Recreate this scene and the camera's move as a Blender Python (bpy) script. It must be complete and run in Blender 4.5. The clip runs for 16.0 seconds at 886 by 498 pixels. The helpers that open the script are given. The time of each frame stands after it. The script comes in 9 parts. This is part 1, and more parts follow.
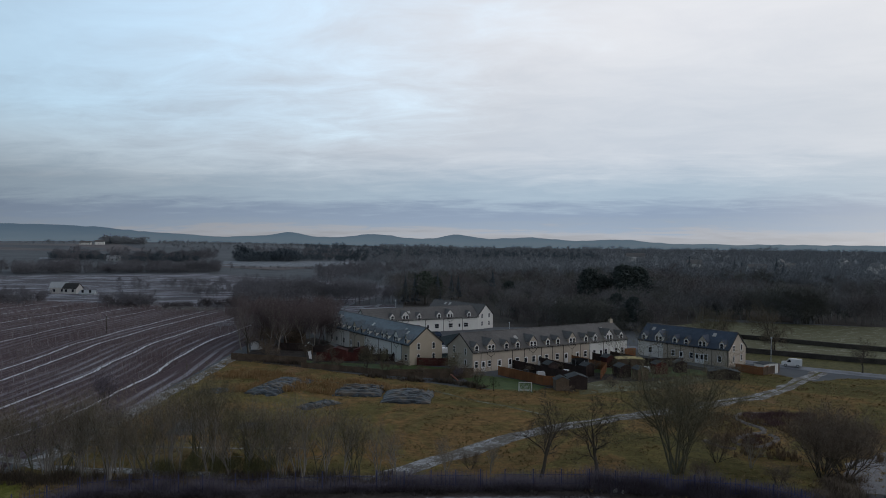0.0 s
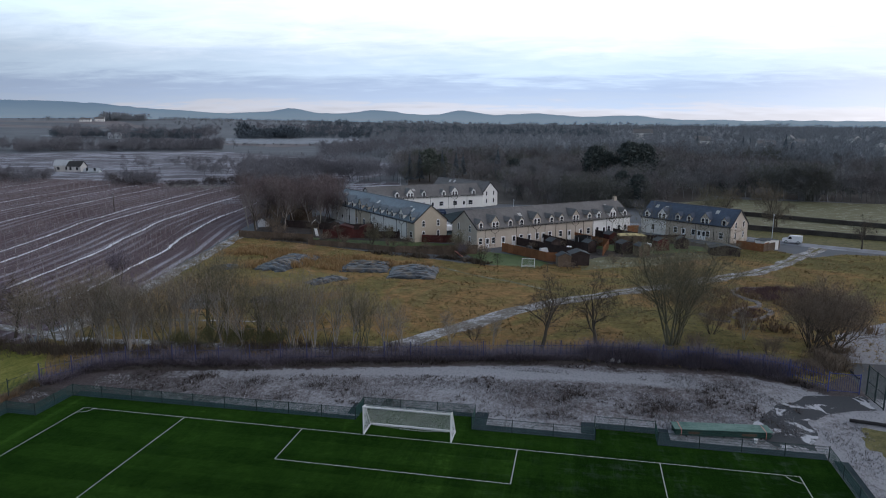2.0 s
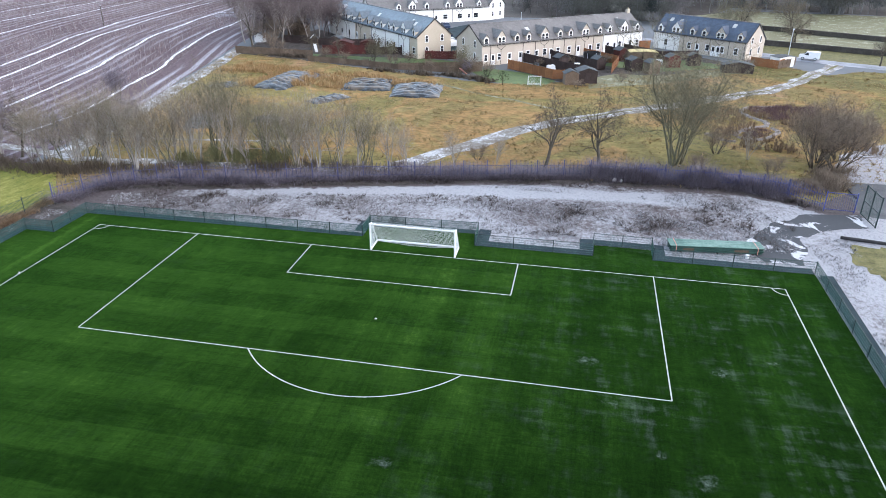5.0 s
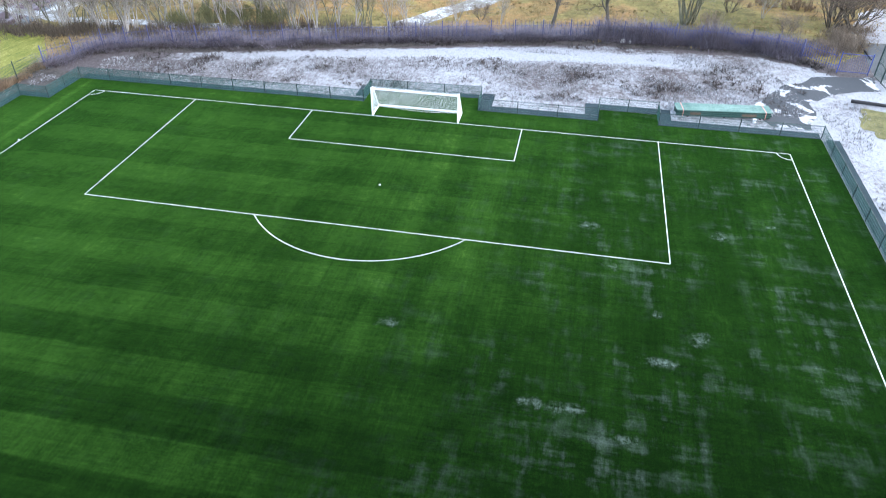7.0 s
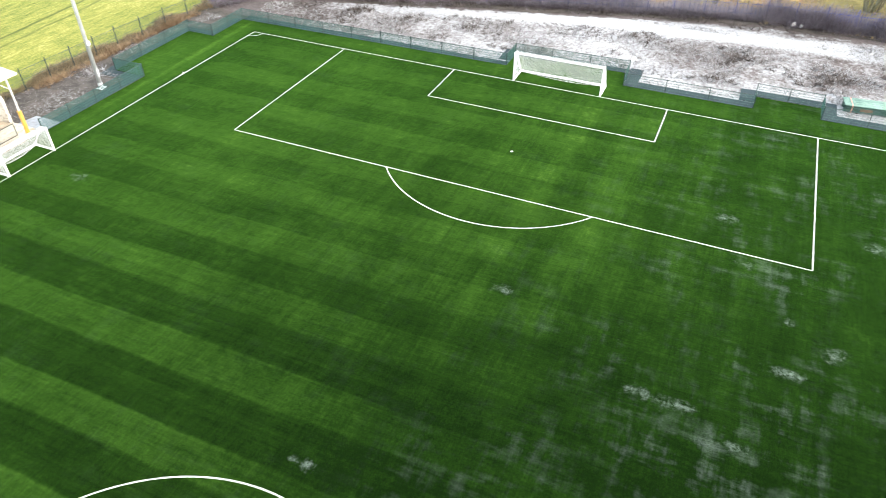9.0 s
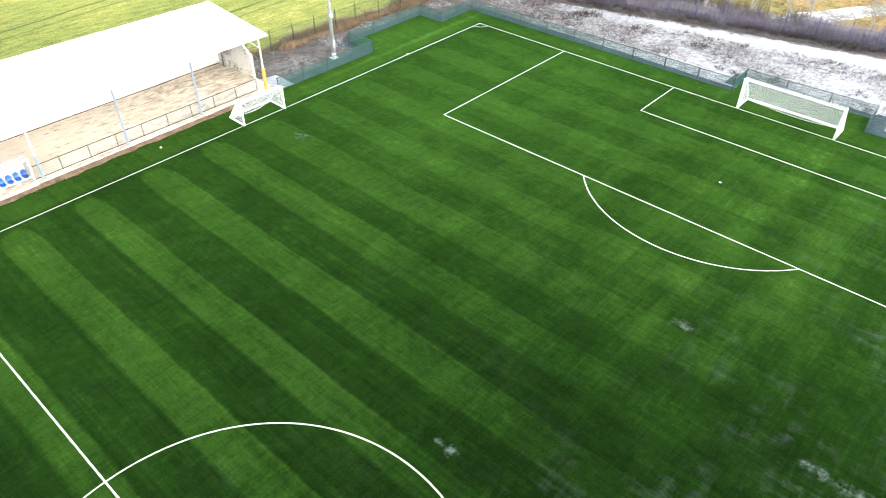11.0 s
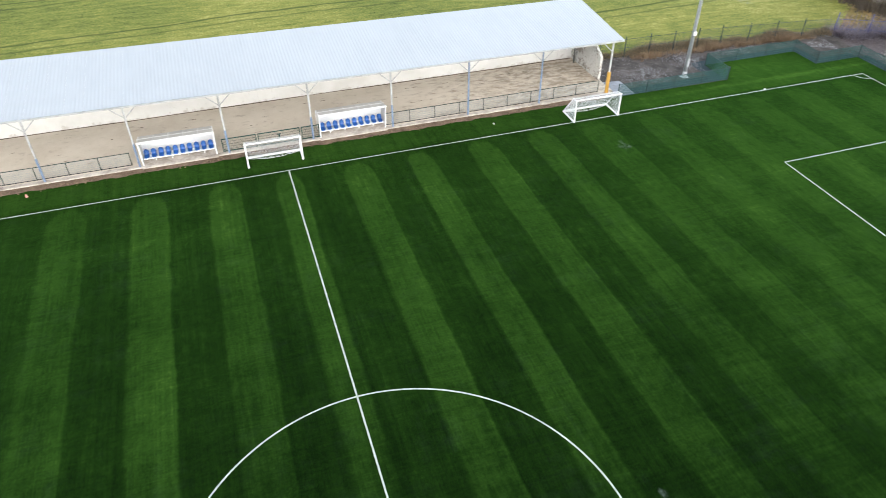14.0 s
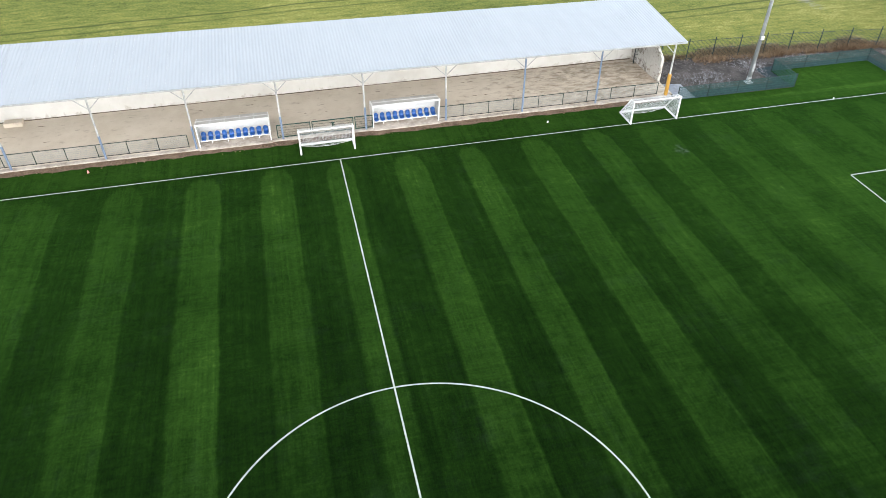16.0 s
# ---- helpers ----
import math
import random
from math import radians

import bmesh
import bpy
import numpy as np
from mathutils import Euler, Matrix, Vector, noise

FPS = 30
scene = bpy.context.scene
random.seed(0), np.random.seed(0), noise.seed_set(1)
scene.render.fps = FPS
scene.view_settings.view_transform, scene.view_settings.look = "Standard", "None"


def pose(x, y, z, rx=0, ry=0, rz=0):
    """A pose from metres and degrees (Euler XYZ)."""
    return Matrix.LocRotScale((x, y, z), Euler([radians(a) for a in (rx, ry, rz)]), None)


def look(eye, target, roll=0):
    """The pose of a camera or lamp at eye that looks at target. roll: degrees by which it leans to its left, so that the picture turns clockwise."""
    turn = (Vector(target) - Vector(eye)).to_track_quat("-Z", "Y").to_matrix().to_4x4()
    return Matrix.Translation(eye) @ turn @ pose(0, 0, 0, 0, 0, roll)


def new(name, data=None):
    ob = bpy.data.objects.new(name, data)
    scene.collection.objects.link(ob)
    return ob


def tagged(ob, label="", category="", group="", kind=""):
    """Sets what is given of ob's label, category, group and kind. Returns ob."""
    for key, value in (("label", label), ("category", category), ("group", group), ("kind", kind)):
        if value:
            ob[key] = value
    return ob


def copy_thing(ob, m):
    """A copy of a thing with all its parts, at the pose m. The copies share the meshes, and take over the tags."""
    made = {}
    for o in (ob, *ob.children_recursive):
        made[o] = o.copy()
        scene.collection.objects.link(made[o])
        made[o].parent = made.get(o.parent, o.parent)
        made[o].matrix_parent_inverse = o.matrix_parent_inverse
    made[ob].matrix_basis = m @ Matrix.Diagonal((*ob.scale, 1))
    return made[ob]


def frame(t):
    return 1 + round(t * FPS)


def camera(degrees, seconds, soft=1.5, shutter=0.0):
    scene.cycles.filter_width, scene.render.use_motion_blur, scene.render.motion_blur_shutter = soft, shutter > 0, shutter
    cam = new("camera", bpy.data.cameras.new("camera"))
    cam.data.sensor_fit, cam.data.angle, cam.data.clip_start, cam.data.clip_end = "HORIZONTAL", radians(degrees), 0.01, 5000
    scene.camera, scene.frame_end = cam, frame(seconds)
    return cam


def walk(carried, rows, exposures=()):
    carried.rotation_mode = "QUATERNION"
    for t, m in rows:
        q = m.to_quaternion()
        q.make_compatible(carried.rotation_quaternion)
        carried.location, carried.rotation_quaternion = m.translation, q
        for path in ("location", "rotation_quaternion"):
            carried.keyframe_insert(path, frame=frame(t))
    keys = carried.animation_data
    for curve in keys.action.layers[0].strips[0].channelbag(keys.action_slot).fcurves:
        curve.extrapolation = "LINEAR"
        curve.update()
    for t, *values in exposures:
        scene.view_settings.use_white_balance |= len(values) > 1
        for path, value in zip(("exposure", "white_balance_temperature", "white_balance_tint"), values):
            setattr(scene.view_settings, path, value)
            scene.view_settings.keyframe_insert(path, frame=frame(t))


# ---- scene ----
cam = camera(64.9, 16.0, 0.65, 0.3)
PATH = [
    (0, (13.155, -51.974, 26.01), (12.78, -50.01, 25.99), 0.5),
    (0.5, (13.16, -52.018, 26.02), (12.782, -50.055, 25.941), 0.5),
    (1, (13.188, -52.107, 26.047), (12.808, -50.152, 25.872), 0.5),
    (1.5, (13.207, -52.181, 26.075), (12.827, -50.236, 25.803), 0.4),
    (2, (13.22, -52.214, 26.091), (12.841, -50.285, 25.722), 0.4),
    (2.5, (13.244, -52.283, 26.116), (12.867, -50.375, 25.651), 0.4),
    (3, (13.252, -52.339, 26.132), (12.878, -50.455, 25.573), 0.3),
    (3.5, (13.269, -52.412, 26.157), (12.9, -50.559, 25.503), 0.3),
    (4, (13.284, -52.437, 26.175), (12.92, -50.619, 25.426), 0.3),
    (4.2, (13.287, -52.477, 26.18), (12.926, -50.674, 25.394), 0.3),
    (6.3, (13.11, -52.78, 26.181), (12.771, -51.081, 25.182), 0.3),
    (6.5, (13.1, -52.812, 26.184), (12.768, -51.145, 25.13), 0.2),
    (7, (13.103, -52.847, 26.199), (12.786, -51.266, 25.017), 0.2),
    (7.5, (13.135, -52.85, 26.211), (12.824, -51.328, 24.952), 0.2),
    (8, (13.105, -52.818, 26.163), (12.714, -51.314, 24.904), 0.1),
    (8.5, (13.064, -52.831, 26.115), (12.554, -51.362, 24.858), 0.1),
    (9, (12.931, -52.764, 26.045), (12.306, -51.339, 24.788), 0.1),
    (9.2, (12.874, -52.748, 26.037), (12.205, -51.345, 24.779), 0.1),
    (11.5, (12.379, -52.939, 26.04), (11.25, -51.866, 24.784), 0.3),
    (12, (12.377, -52.965, 26.041), (11.166, -51.985, 24.787), 0.3),
    (12.5, (12.321, -52.94, 26.027), (11.039, -52.055, 24.773), 0.2),
    (13, (12.352, -52.916, 26.0), (11.002, -52.134, 24.749), 0.1),
    (13.5, (12.445, -52.936, 25.983), (11.024, -52.288, 24.734), -0.0),
    (14, (12.428, -52.936, 25.945), (10.944, -52.44, 24.699), -0.0),
    (14.5, (12.371, -52.91, 25.896), (10.856, -52.514, 24.652), 0.0),
    (15, (12.353, -52.893, 25.84), (10.829, -52.521, 24.598), 0.1),
    (15.5, (12.336, -52.872, 25.764), (10.815, -52.502, 24.519), 0.1),
    (16, (12.328, -52.826, 25.696), (10.812, -52.461, 24.443), 0.1),
]
walk(cam, [(t, look(eye, target, roll)) for t, eye, target, roll in PATH],
     [(0, -3.06, 6400, 10), (1.0, -2.88, 6250, 11), (2.0, -2.2, 6250, 14), (3.0, -1.49, 6300, 18), (4.0, -0.68, 6450, 16), (6.3, -0.02, 6000, 13), (7.0, 0.3, 6050, 11), (7.6, 0.58, 6700, 9),
      (8.5, 0.66, 7500, 9), (9.2, 0.73, 7600, 9), (11.5, 0.72, 7100, 9), (12.5, 0.3, 6900, 9), (13.5, -0.1, 6800, 10), (14.5, -0.3, 6800, 10), (16.0, -0.3, 6800, 10)])

# ---------- world: pale dawn sky, veiled low sun ahead and to the right ----------
SUN_AZ, SUN_EL = 62.0, 16.0  # degrees clockwise from +y, and above the horizon


class Nodes:
    """Short hand for building a node tree."""

    def __init__(self, tree):
        self.tree = tree
        tree.nodes.clear()

    def __call__(self, kind, *values, **settings):
        node = self.tree.nodes.new(kind)
        if "operation" in settings:
            node.operation = settings["operation"]
        if "use_clamp" in settings:
            node.use_clamp = settings["use_clamp"]
        for i, v in enumerate(values):
            if v is None:
                continue
            if isinstance(v, bpy.types.NodeSocket):
                self.tree.links.new(v, node.inputs[i])
            else:
                node.inputs[i].default_value = v
        return node

    def math(self, op, a, b=0.0, clamp=False):
        return self("ShaderNodeMath", a, b, operation=op, use_clamp=clamp).outputs[0]

    def mix(self, f, a, b, blend="MIX"):
        node = self.tree.nodes.new("ShaderNodeMix")
        node.data_type, node.blend_type = "RGBA", blend
        for i, v in ((0, f), (6, a), (7, b)):
            if isinstance(v, bpy.types.NodeSocket):
                self.tree.links.new(v, node.inputs[i])
            elif i:
                node.inputs[i].default_value = (*v, 1)
            else:
                node.inputs[i].default_value = v
        return node.outputs[2]

    def ramp(self, f, stops, mode="LINEAR"):
        node = self("ShaderNodeValToRGB", f)
        node.color_ramp.interpolation = mode
        while len(node.color_ramp.elements) < len(stops):
            node.color_ramp.elements.new(0.5)
        for e, (at, c) in zip(node.color_ramp.elements, stops):
            e.position, e.color = at, (*c, 1) if len(c) == 3 else c
        return node.outputs[0]

    def curve(self, v, pts):
        """A piecewise straight function of v through (place, value) points."""
        x0, x1 = pts[0][0], pts[-1][0]
        lo, hi = min(q for _, q in pts), max(q for _, q in pts)
        stops = [((q - x0) / (x1 - x0), ((w - lo) / (hi - lo),) * 3) for q, w in pts]
        return self.span(self.ramp(self.span(v, x0, x1), stops), 0.0, 1.0, lo, hi)

    def noise(self, vec, scale, detail=4.0, rough=0.55, warp=0.0):
        return self("ShaderNodeTexNoise", vec, None, scale, detail, rough, None, None, None, warp).outputs[0]

    def span(self, v, a, b, c=0.0, d=1.0, smooth=False):
        node = self("ShaderNodeMapRange", v, a, b, c, d)
        node.interpolation_type = "SMOOTHSTEP" if smooth else "LINEAR"
        return node.outputs[0]


def make_world():
    world = bpy.data.worlds.new("dawn_sky")
    world.use_nodes = True
    scene.world = world
    n = Nodes(world.node_tree)
    way = n("ShaderNodeTexCoord").outputs["Generated"]
    way = n("ShaderNodeVectorMath", way, operation="NORMALIZE").outputs[0]
    sep = n("ShaderNodeSeparateXYZ", way)
    x, y, z = sep.outputs
    up = n.math("MAXIMUM", z, 0.0)
    # cloud sheet seen in perspective
    deep = n.math("ADD", up, 0.10)
    sheet = n("ShaderNodeCombineXYZ", n.math("DIVIDE", x, deep), n.math("DIVIDE", y, deep), 0.0).outputs[0]
    stretched = n("ShaderNodeVectorMath", sheet, (0.65, 1.0, 1.0), operation="MULTIPLY").outputs[0]
    big = n.noise(stretched, 0.55, 5.0, 0.55, 0.4)
    fine = n.noise(stretched, 3.0, 8.0, 0.65, 0.5)
    wav = n.math("ADD", n.math("MULTIPLY", big, 0.58), n.math("MULTIPLY", fine, 0.42))
    # cloud brightness by height: dull bank low down, bright veil above
    lift = n.math("ADD", up, n.math("MULTIPLY", n.math("SUBTRACT", wav, 0.5), 0.10))
    veil = n.ramp(n.math("MULTIPLY", lift, 2.0), [
        (0.0, (0.42, 0.43, 0.455)), (0.025, (0.45, 0.47, 0.51)), (0.045, (0.35, 0.425, 0.525)), (0.080, (0.31, 0.39, 0.51)),
        (0.135, (0.43, 0.535, 0.635)), (0.26, (0.65, 0.70, 0.765)), (0.62, (0.82, 0.835, 0.875)), (1.0, (0.66, 0.69, 0.75))], "EASE")
    # clear sky shows towards the left
    air = n("ShaderNodeTexSky")
    air.sky_type, air.sun_disc = "NISHITA", False
    air.sun_elevation, air.sun_rotation = radians(SUN_EL), radians(SUN_AZ)
    sky = air.outputs[0]
    clear = n.mix(1.0, sky, (0.16, 0.20, 0.20), "MULTIPLY")
    clear = n.mix(0.65, clear, (1.12, 1.48, 1.82))
    side = n.math("ADD", n.math("MULTIPLY", x, -0.95), n.math("MULTIPLY", up, 0.75))
    side = n.math("ADD", side, n.math("MULTIPLY", n.math("SUBTRACT", wav, 0.5), 1.1))
    gap = n.span(side, 0.22, 0.85, 0.0, 0.92, True)
    gap = n.math("MULTIPLY", gap, n.span(up, 0.08, 0.17))
    col = n.mix(gap, veil, clear)
    col = n.mix(1.0, col, n.ramp(wav, [(0.30, (0.90, 0.92, 0.94)), (0.5, (1.0, 1.0, 1.0)), (0.68, (1.09, 1.08, 1.06))]), "MULTIPLY")
    # brighter and warmer towards the veiled sun, dull behind
    az = radians(SUN_AZ)
    dot = n.math("ADD", n.math("MULTIPLY", x, math.sin(az)), n.math("MULTIPLY", y, math.cos(az)))
    col = n.mix(n.span(dot, 0.55, 1.0, 0.0, 0.45, True), col, (1.0, 0.95, 0.90))
    level = n.math("MULTIPLY", n.span(dot, -1.0, 0.55, 0.27, 1.0, True), n.span(up, 0.30, 0.9, 1.0, 0.14, True))
    below = n.span(z, -0.02, 0.0, 0.15, 1.0)
    strength = n.math("MULTIPLY", n.math("MULTIPLY", level, below), SKY)
    back = n("ShaderNodeBackground", col, strength)
    n("ShaderNodeOutputWorld", back.outputs[0])


SKY = 7.8
make_world()
sun = new("sun", bpy.data.lights.new("sun", "SUN"))
sun.data.energy, sun.data.angle, sun.data.color = 1.5, radians(22), (1.0, 0.93, 0.85)
_a, _e = radians(SUN_AZ + 45), radians(34)
sun.matrix_world = look((0, 0, 200), (-math.sin(_a) * math.cos(_e), -math.cos(_a) * math.cos(_e), 200 - math.sin(_e)))

# ---------- materials ----------


def surface(name, build, rough=0.8, metal=0.0, bump=0.0, spec=0.3, sheen=0.0):
    """A material from build(n, position) -> colour, height or None, and perhaps a roughness."""
    m = bpy.data.materials.new(name)
    m.use_nodes = True
    n = Nodes(m.node_tree)
    pos = n("ShaderNodeNewGeometry").outputs["Position"]
    got = build(n, pos)
    colour, height, gloss = (*got, None, None)[:3] if isinstance(got, tuple) else (got, None, None)
    b = n("ShaderNodeBsdfPrincipled")
    b.inputs["Roughness"].default_value, b.inputs["Metallic"].default_value = rough, metal
    b.inputs["Specular IOR Level"].default_value = spec
    n.tree.links.new(colour, b.inputs["Base Color"])
    if gloss is not None:
        n.tree.links.new(gloss, b.inputs["Roughness"])
    if height is not None:
        bp = n("ShaderNodeBump")
        bp.inputs["Strength"].default_value, bp.inputs["Distance"].default_value = min(1.0, bump), 0.05 if bump <= 1 else 0.05 * bump
        n.tree.links.new(height, bp.inputs["Height"])
        n.tree.links.new(bp.outputs[0], b.inputs["Normal"])
    b.inputs["Sheen Weight"].default_value, b.inputs["Sheen Roughness"].default_value = sheen, 0.4
    b.inputs["Sheen Tint"].default_value = (0.26, 0.75, 0.14, 1)
    n("ShaderNodeOutputMaterial", b.outputs[0])
    return m


def mottled(name, a, b, big=0.3, small=6.0, rough=0.8, metal=0.0, bump=0.3, spec=0.3, vary=0.0):
    """Two tones mixed at two scales; vary: how far single pieces differ."""
    def build(n, pos):
        f = n.math("ADD", n.math("MULTIPLY", n.noise(pos, big, 4.0), 0.55), n.math("MULTIPLY", n.noise(pos, small, 5.0, 0.65), 0.45))
        c = n.ramp(f, [(0.36, a), (0.64, b)])
        if vary:
            r = n("ShaderNodeObjectInfo").outputs["Random"]
            c = n.mix(1.0, c, n.ramp(r, [(0, (1 - vary,) * 3), (1, (1 + vary,) * 3)]), "MULTIPLY")
        return c, n.noise(pos, small * 2.2, 4.0)
    return surface(name, build, rough, metal, bump, spec)


def island_tones(name, tones, rough=0.85, spec=0.15):
    """Each blade, twig or clump takes one of the tones, with a slow drift over the ground."""
    def build(n, pos):
        r = n("ShaderNodeNewGeometry").outputs["Random Per Island"]
        f = n.math("ADD", n.math("MULTIPLY", r, 0.6), n.math("MULTIPLY", n.noise(pos, 0.05, 3.0), 0.4))
        k = len(tones) - 1
        return n.ramp(f, [(0.12 + 0.7 * i / k, c) for i, c in enumerate(tones)])
    return surface(name, build, rough, 0, 0, spec)


FROST_SPOTS = ((15.1, -13.3, 0.5), (23.6, -12.9, 0.55), (-25.7, -26.0, 0.45), (27.0, -11.1, 0.35), (19.1, -21.6, 0.35), (21.4, -23.2, 0.5), (19.3, -25.4, 0.5),
               (12.8, -29.4, 0.4), (14.4, -29.6, 0.5), (17.6, -30.9, 0.45), (16.6, -17.5, 0.35), (4.6, -25.1, 0.4), (0.5, -39.1, 0.35))
# mown bands, the laid pile's sheen painted as lighter colour: from, to, how plain
MOWN = ((-78.0, -68.0, 0.75), (-65.4, -63.0, 0.8), (-60.4, -58.1, 1.0), (-55.6, -53.4, 1.0), (-51.2, -49.35, 0.95), (-46.5, -44.4, 1.0), (-41.9, -39.9, 1.0), (-37.3, -35.0, 0.95),
        (-32.6, -30.2, 0.85), (-28.1, -25.5, 0.72), (-23.2, -20.9, 0.6), (-18.6, -16.2, 0.52), (-13.9, -11.5, 0.56), (-9.2, -6.8, 0.56), (-4.4, -2.0, 0.52))


def turf_build(n, pos):
    sep = n("ShaderNodeSeparateXYZ", pos)
    x, y = sep.outputs[0], sep.outputs[1]

    def drawn(kx, ky, scale, detail=4.0, rough=0.6):
        return n.noise(n("ShaderNodeVectorMath", pos, (kx, ky, 1.0), operation="MULTIPLY").outputs[0], scale, detail, rough)

    wob = n.math("MULTIPLY", n.math("SUBTRACT", n.noise(pos, 0.22, 4.0, 0.6), 0.5), 0.5)
    yw = n.math("ADD", y, wob)
    # mown bands across the field, the far edge of each sharper
    band = None
    for lo, hi, full in MOWN:
        one = n.math("MULTIPLY", n.span(yw, lo - 0.14, lo + 0.24, 0.0, full, True), n.span(yw, hi - 0.10, hi + 0.10, 1.0, 0.0, True))
        mid = n.math("POWER", n.math("ABSOLUTE", n.math("DIVIDE", n.math("SUBTRACT", y, (lo + hi) / 2), (hi - lo) / 2)), 3.0)
        one = n.math("MULTIPLY", one, n.span(n.math("SUBTRACT", x, n.math("MULTIPLY", mid, 1.5)), -30.3, -29.3, smooth=True))
        band = one if band is None else n.math("ADD", band, one)
    reach = n.span(n.math("ADD", n.math("ADD", x, n.math("MULTIPLY", y, -0.35)), n.math("MULTIPLY", n.noise(pos, 0.12, 3.0), 8.0)), 10.0, 32.0, 1.0, 0.12, True)
    reach = n.math("MULTIPLY", reach, n.span(n.noise(pos, 0.09, 3.0), 0.35, 0.6, 0.7, 1.0))
    band = n.math("MULTIPLY", band, reach)
    # broad soft bands lengthwise before the goal
    fr = n.math("FRACT", n.math("DIVIDE", n.math("ADD", n.math("ADD", x, wob), 96.9), 4.7))
    aisle = n.math("MULTIPLY", n.span(fr, 0.0, 0.14, smooth=True), n.span(fr, 0.48, 0.62, 1.0, 0.0, True))
    aisle = n.math("MULTIPLY", aisle, n.math("MULTIPLY", n.span(y, -40.0, -16.0, 0.03, 0.26, True), n.span(x, -12.0, 4.0, 0.42, 1.0, True)))
    band = n.math("ADD", band, aisle)
    # ragged brushed streaks lengthwise in the goal half
    long = n.math("MULTIPLY", n.span(drawn(1.0, 0.06, 0.42, 5.0, 0.65), 0.44, 0.66, smooth=True), n.math("MULTIPLY", n.span(y, -44.0, -22.0, 0.15, 0.6, True), n.span(x, -20.0, 4.0, 0.25, 1.0)))
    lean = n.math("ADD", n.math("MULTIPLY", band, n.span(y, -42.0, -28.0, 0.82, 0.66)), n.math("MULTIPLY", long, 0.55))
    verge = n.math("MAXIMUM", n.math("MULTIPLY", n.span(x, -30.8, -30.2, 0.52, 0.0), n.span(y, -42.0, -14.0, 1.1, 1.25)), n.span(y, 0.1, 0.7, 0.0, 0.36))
    # goal half's middle lightened in the colour, for the pile's look by viewing angle
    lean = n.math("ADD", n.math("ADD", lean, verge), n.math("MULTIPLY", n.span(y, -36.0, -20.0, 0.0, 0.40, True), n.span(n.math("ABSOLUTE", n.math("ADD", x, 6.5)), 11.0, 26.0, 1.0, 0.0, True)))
    # darkening with the steeper view near the camera, painted into the turf colour
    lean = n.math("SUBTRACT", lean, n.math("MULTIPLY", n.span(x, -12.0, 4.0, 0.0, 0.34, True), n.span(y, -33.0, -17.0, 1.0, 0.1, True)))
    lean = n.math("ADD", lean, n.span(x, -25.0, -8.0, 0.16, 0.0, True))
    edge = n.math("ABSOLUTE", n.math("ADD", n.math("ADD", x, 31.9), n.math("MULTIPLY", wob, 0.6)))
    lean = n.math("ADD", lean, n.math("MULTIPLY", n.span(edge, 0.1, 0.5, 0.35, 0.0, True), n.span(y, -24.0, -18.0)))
    worn = n.noise(pos, 0.14, 5.0, 0.62)
    grain = n.noise(pos, 9.0, 6.0, 0.85)
    fleck = n.noise(pos, 2.2, 6.0, 0.8)
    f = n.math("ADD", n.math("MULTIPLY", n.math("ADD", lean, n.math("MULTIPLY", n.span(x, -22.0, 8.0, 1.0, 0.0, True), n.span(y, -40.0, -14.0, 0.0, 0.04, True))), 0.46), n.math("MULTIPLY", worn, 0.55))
    f = n.math("ADD", f, n.math("MULTIPLY", n.math("SUBTRACT", fleck, 0.5), 0.72))
    f = n.math("ADD", f, n.math("MULTIPLY", n.math("SUBTRACT", grain, 0.5), 0.72))
    f = n.math("ADD", f, n.math("MULTIPLY", n.math("SUBTRACT", n.noise(pos, 0.55, 5.0, 0.7, 0.4), 0.5), 0.5))
    streak = drawn(0.35, 5.0, 1.6, 4.0, 0.65)
    cross = drawn(5.0, 0.3, 1.3, 4.0, 0.65)
    f = n.math("ADD", f, n.math("MULTIPLY", n.math("SUBTRACT", n.math("ADD", streak, cross), 1.0), 0.38))
    rake = n.math("ADD", drawn(0.05, 3.2, 1.0, 3.0, 0.6), n.math("MULTIPLY", drawn(0.03, 1.0, 0.9, 2.0, 0.5), 0.8))
    f = n.math("ADD", f, n.math("MULTIPLY", n.math("SUBTRACT", rake, 0.9), n.span(y, -40.0, -20.0, 0.42, 0.18)))
    f = n.math("SUBTRACT", f, 0.080)
    c = n.ramp(f, [(0.0, (0.0025, 0.0084, 0.0017)), (0.32, (0.0062, 0.0190, 0.0031)), (0.72, (0.0180, 0.0465, 0.0074)), (1.0, (0.042, 0.090, 0.015))])
    # thin rime brushed out in faint crossing smears, thicker in a few spots
    r1, r2 = drawn(0.22, 1.1, 1.1, 6.0, 0.68), drawn(1.1, 0.22, 1.1, 6.0, 0.68)
    smear = n.math("MULTIPLY", n.span(n.math("ADD", r1, r2), 1.0, 1.45, 0.0, 0.36), n.span(n.noise(pos, 0.20, 5.0, 0.65), 0.39, 0.64, smooth=True))
    core = n.math("MULTIPLY", n.span(n.noise(pos, 0.42, 5.0, 0.7, 0.5), 0.74, 0.86, 0.0, 0.7), n.span(fleck, 0.42, 0.60))
    rime = n.math("MAXIMUM", smear, core)
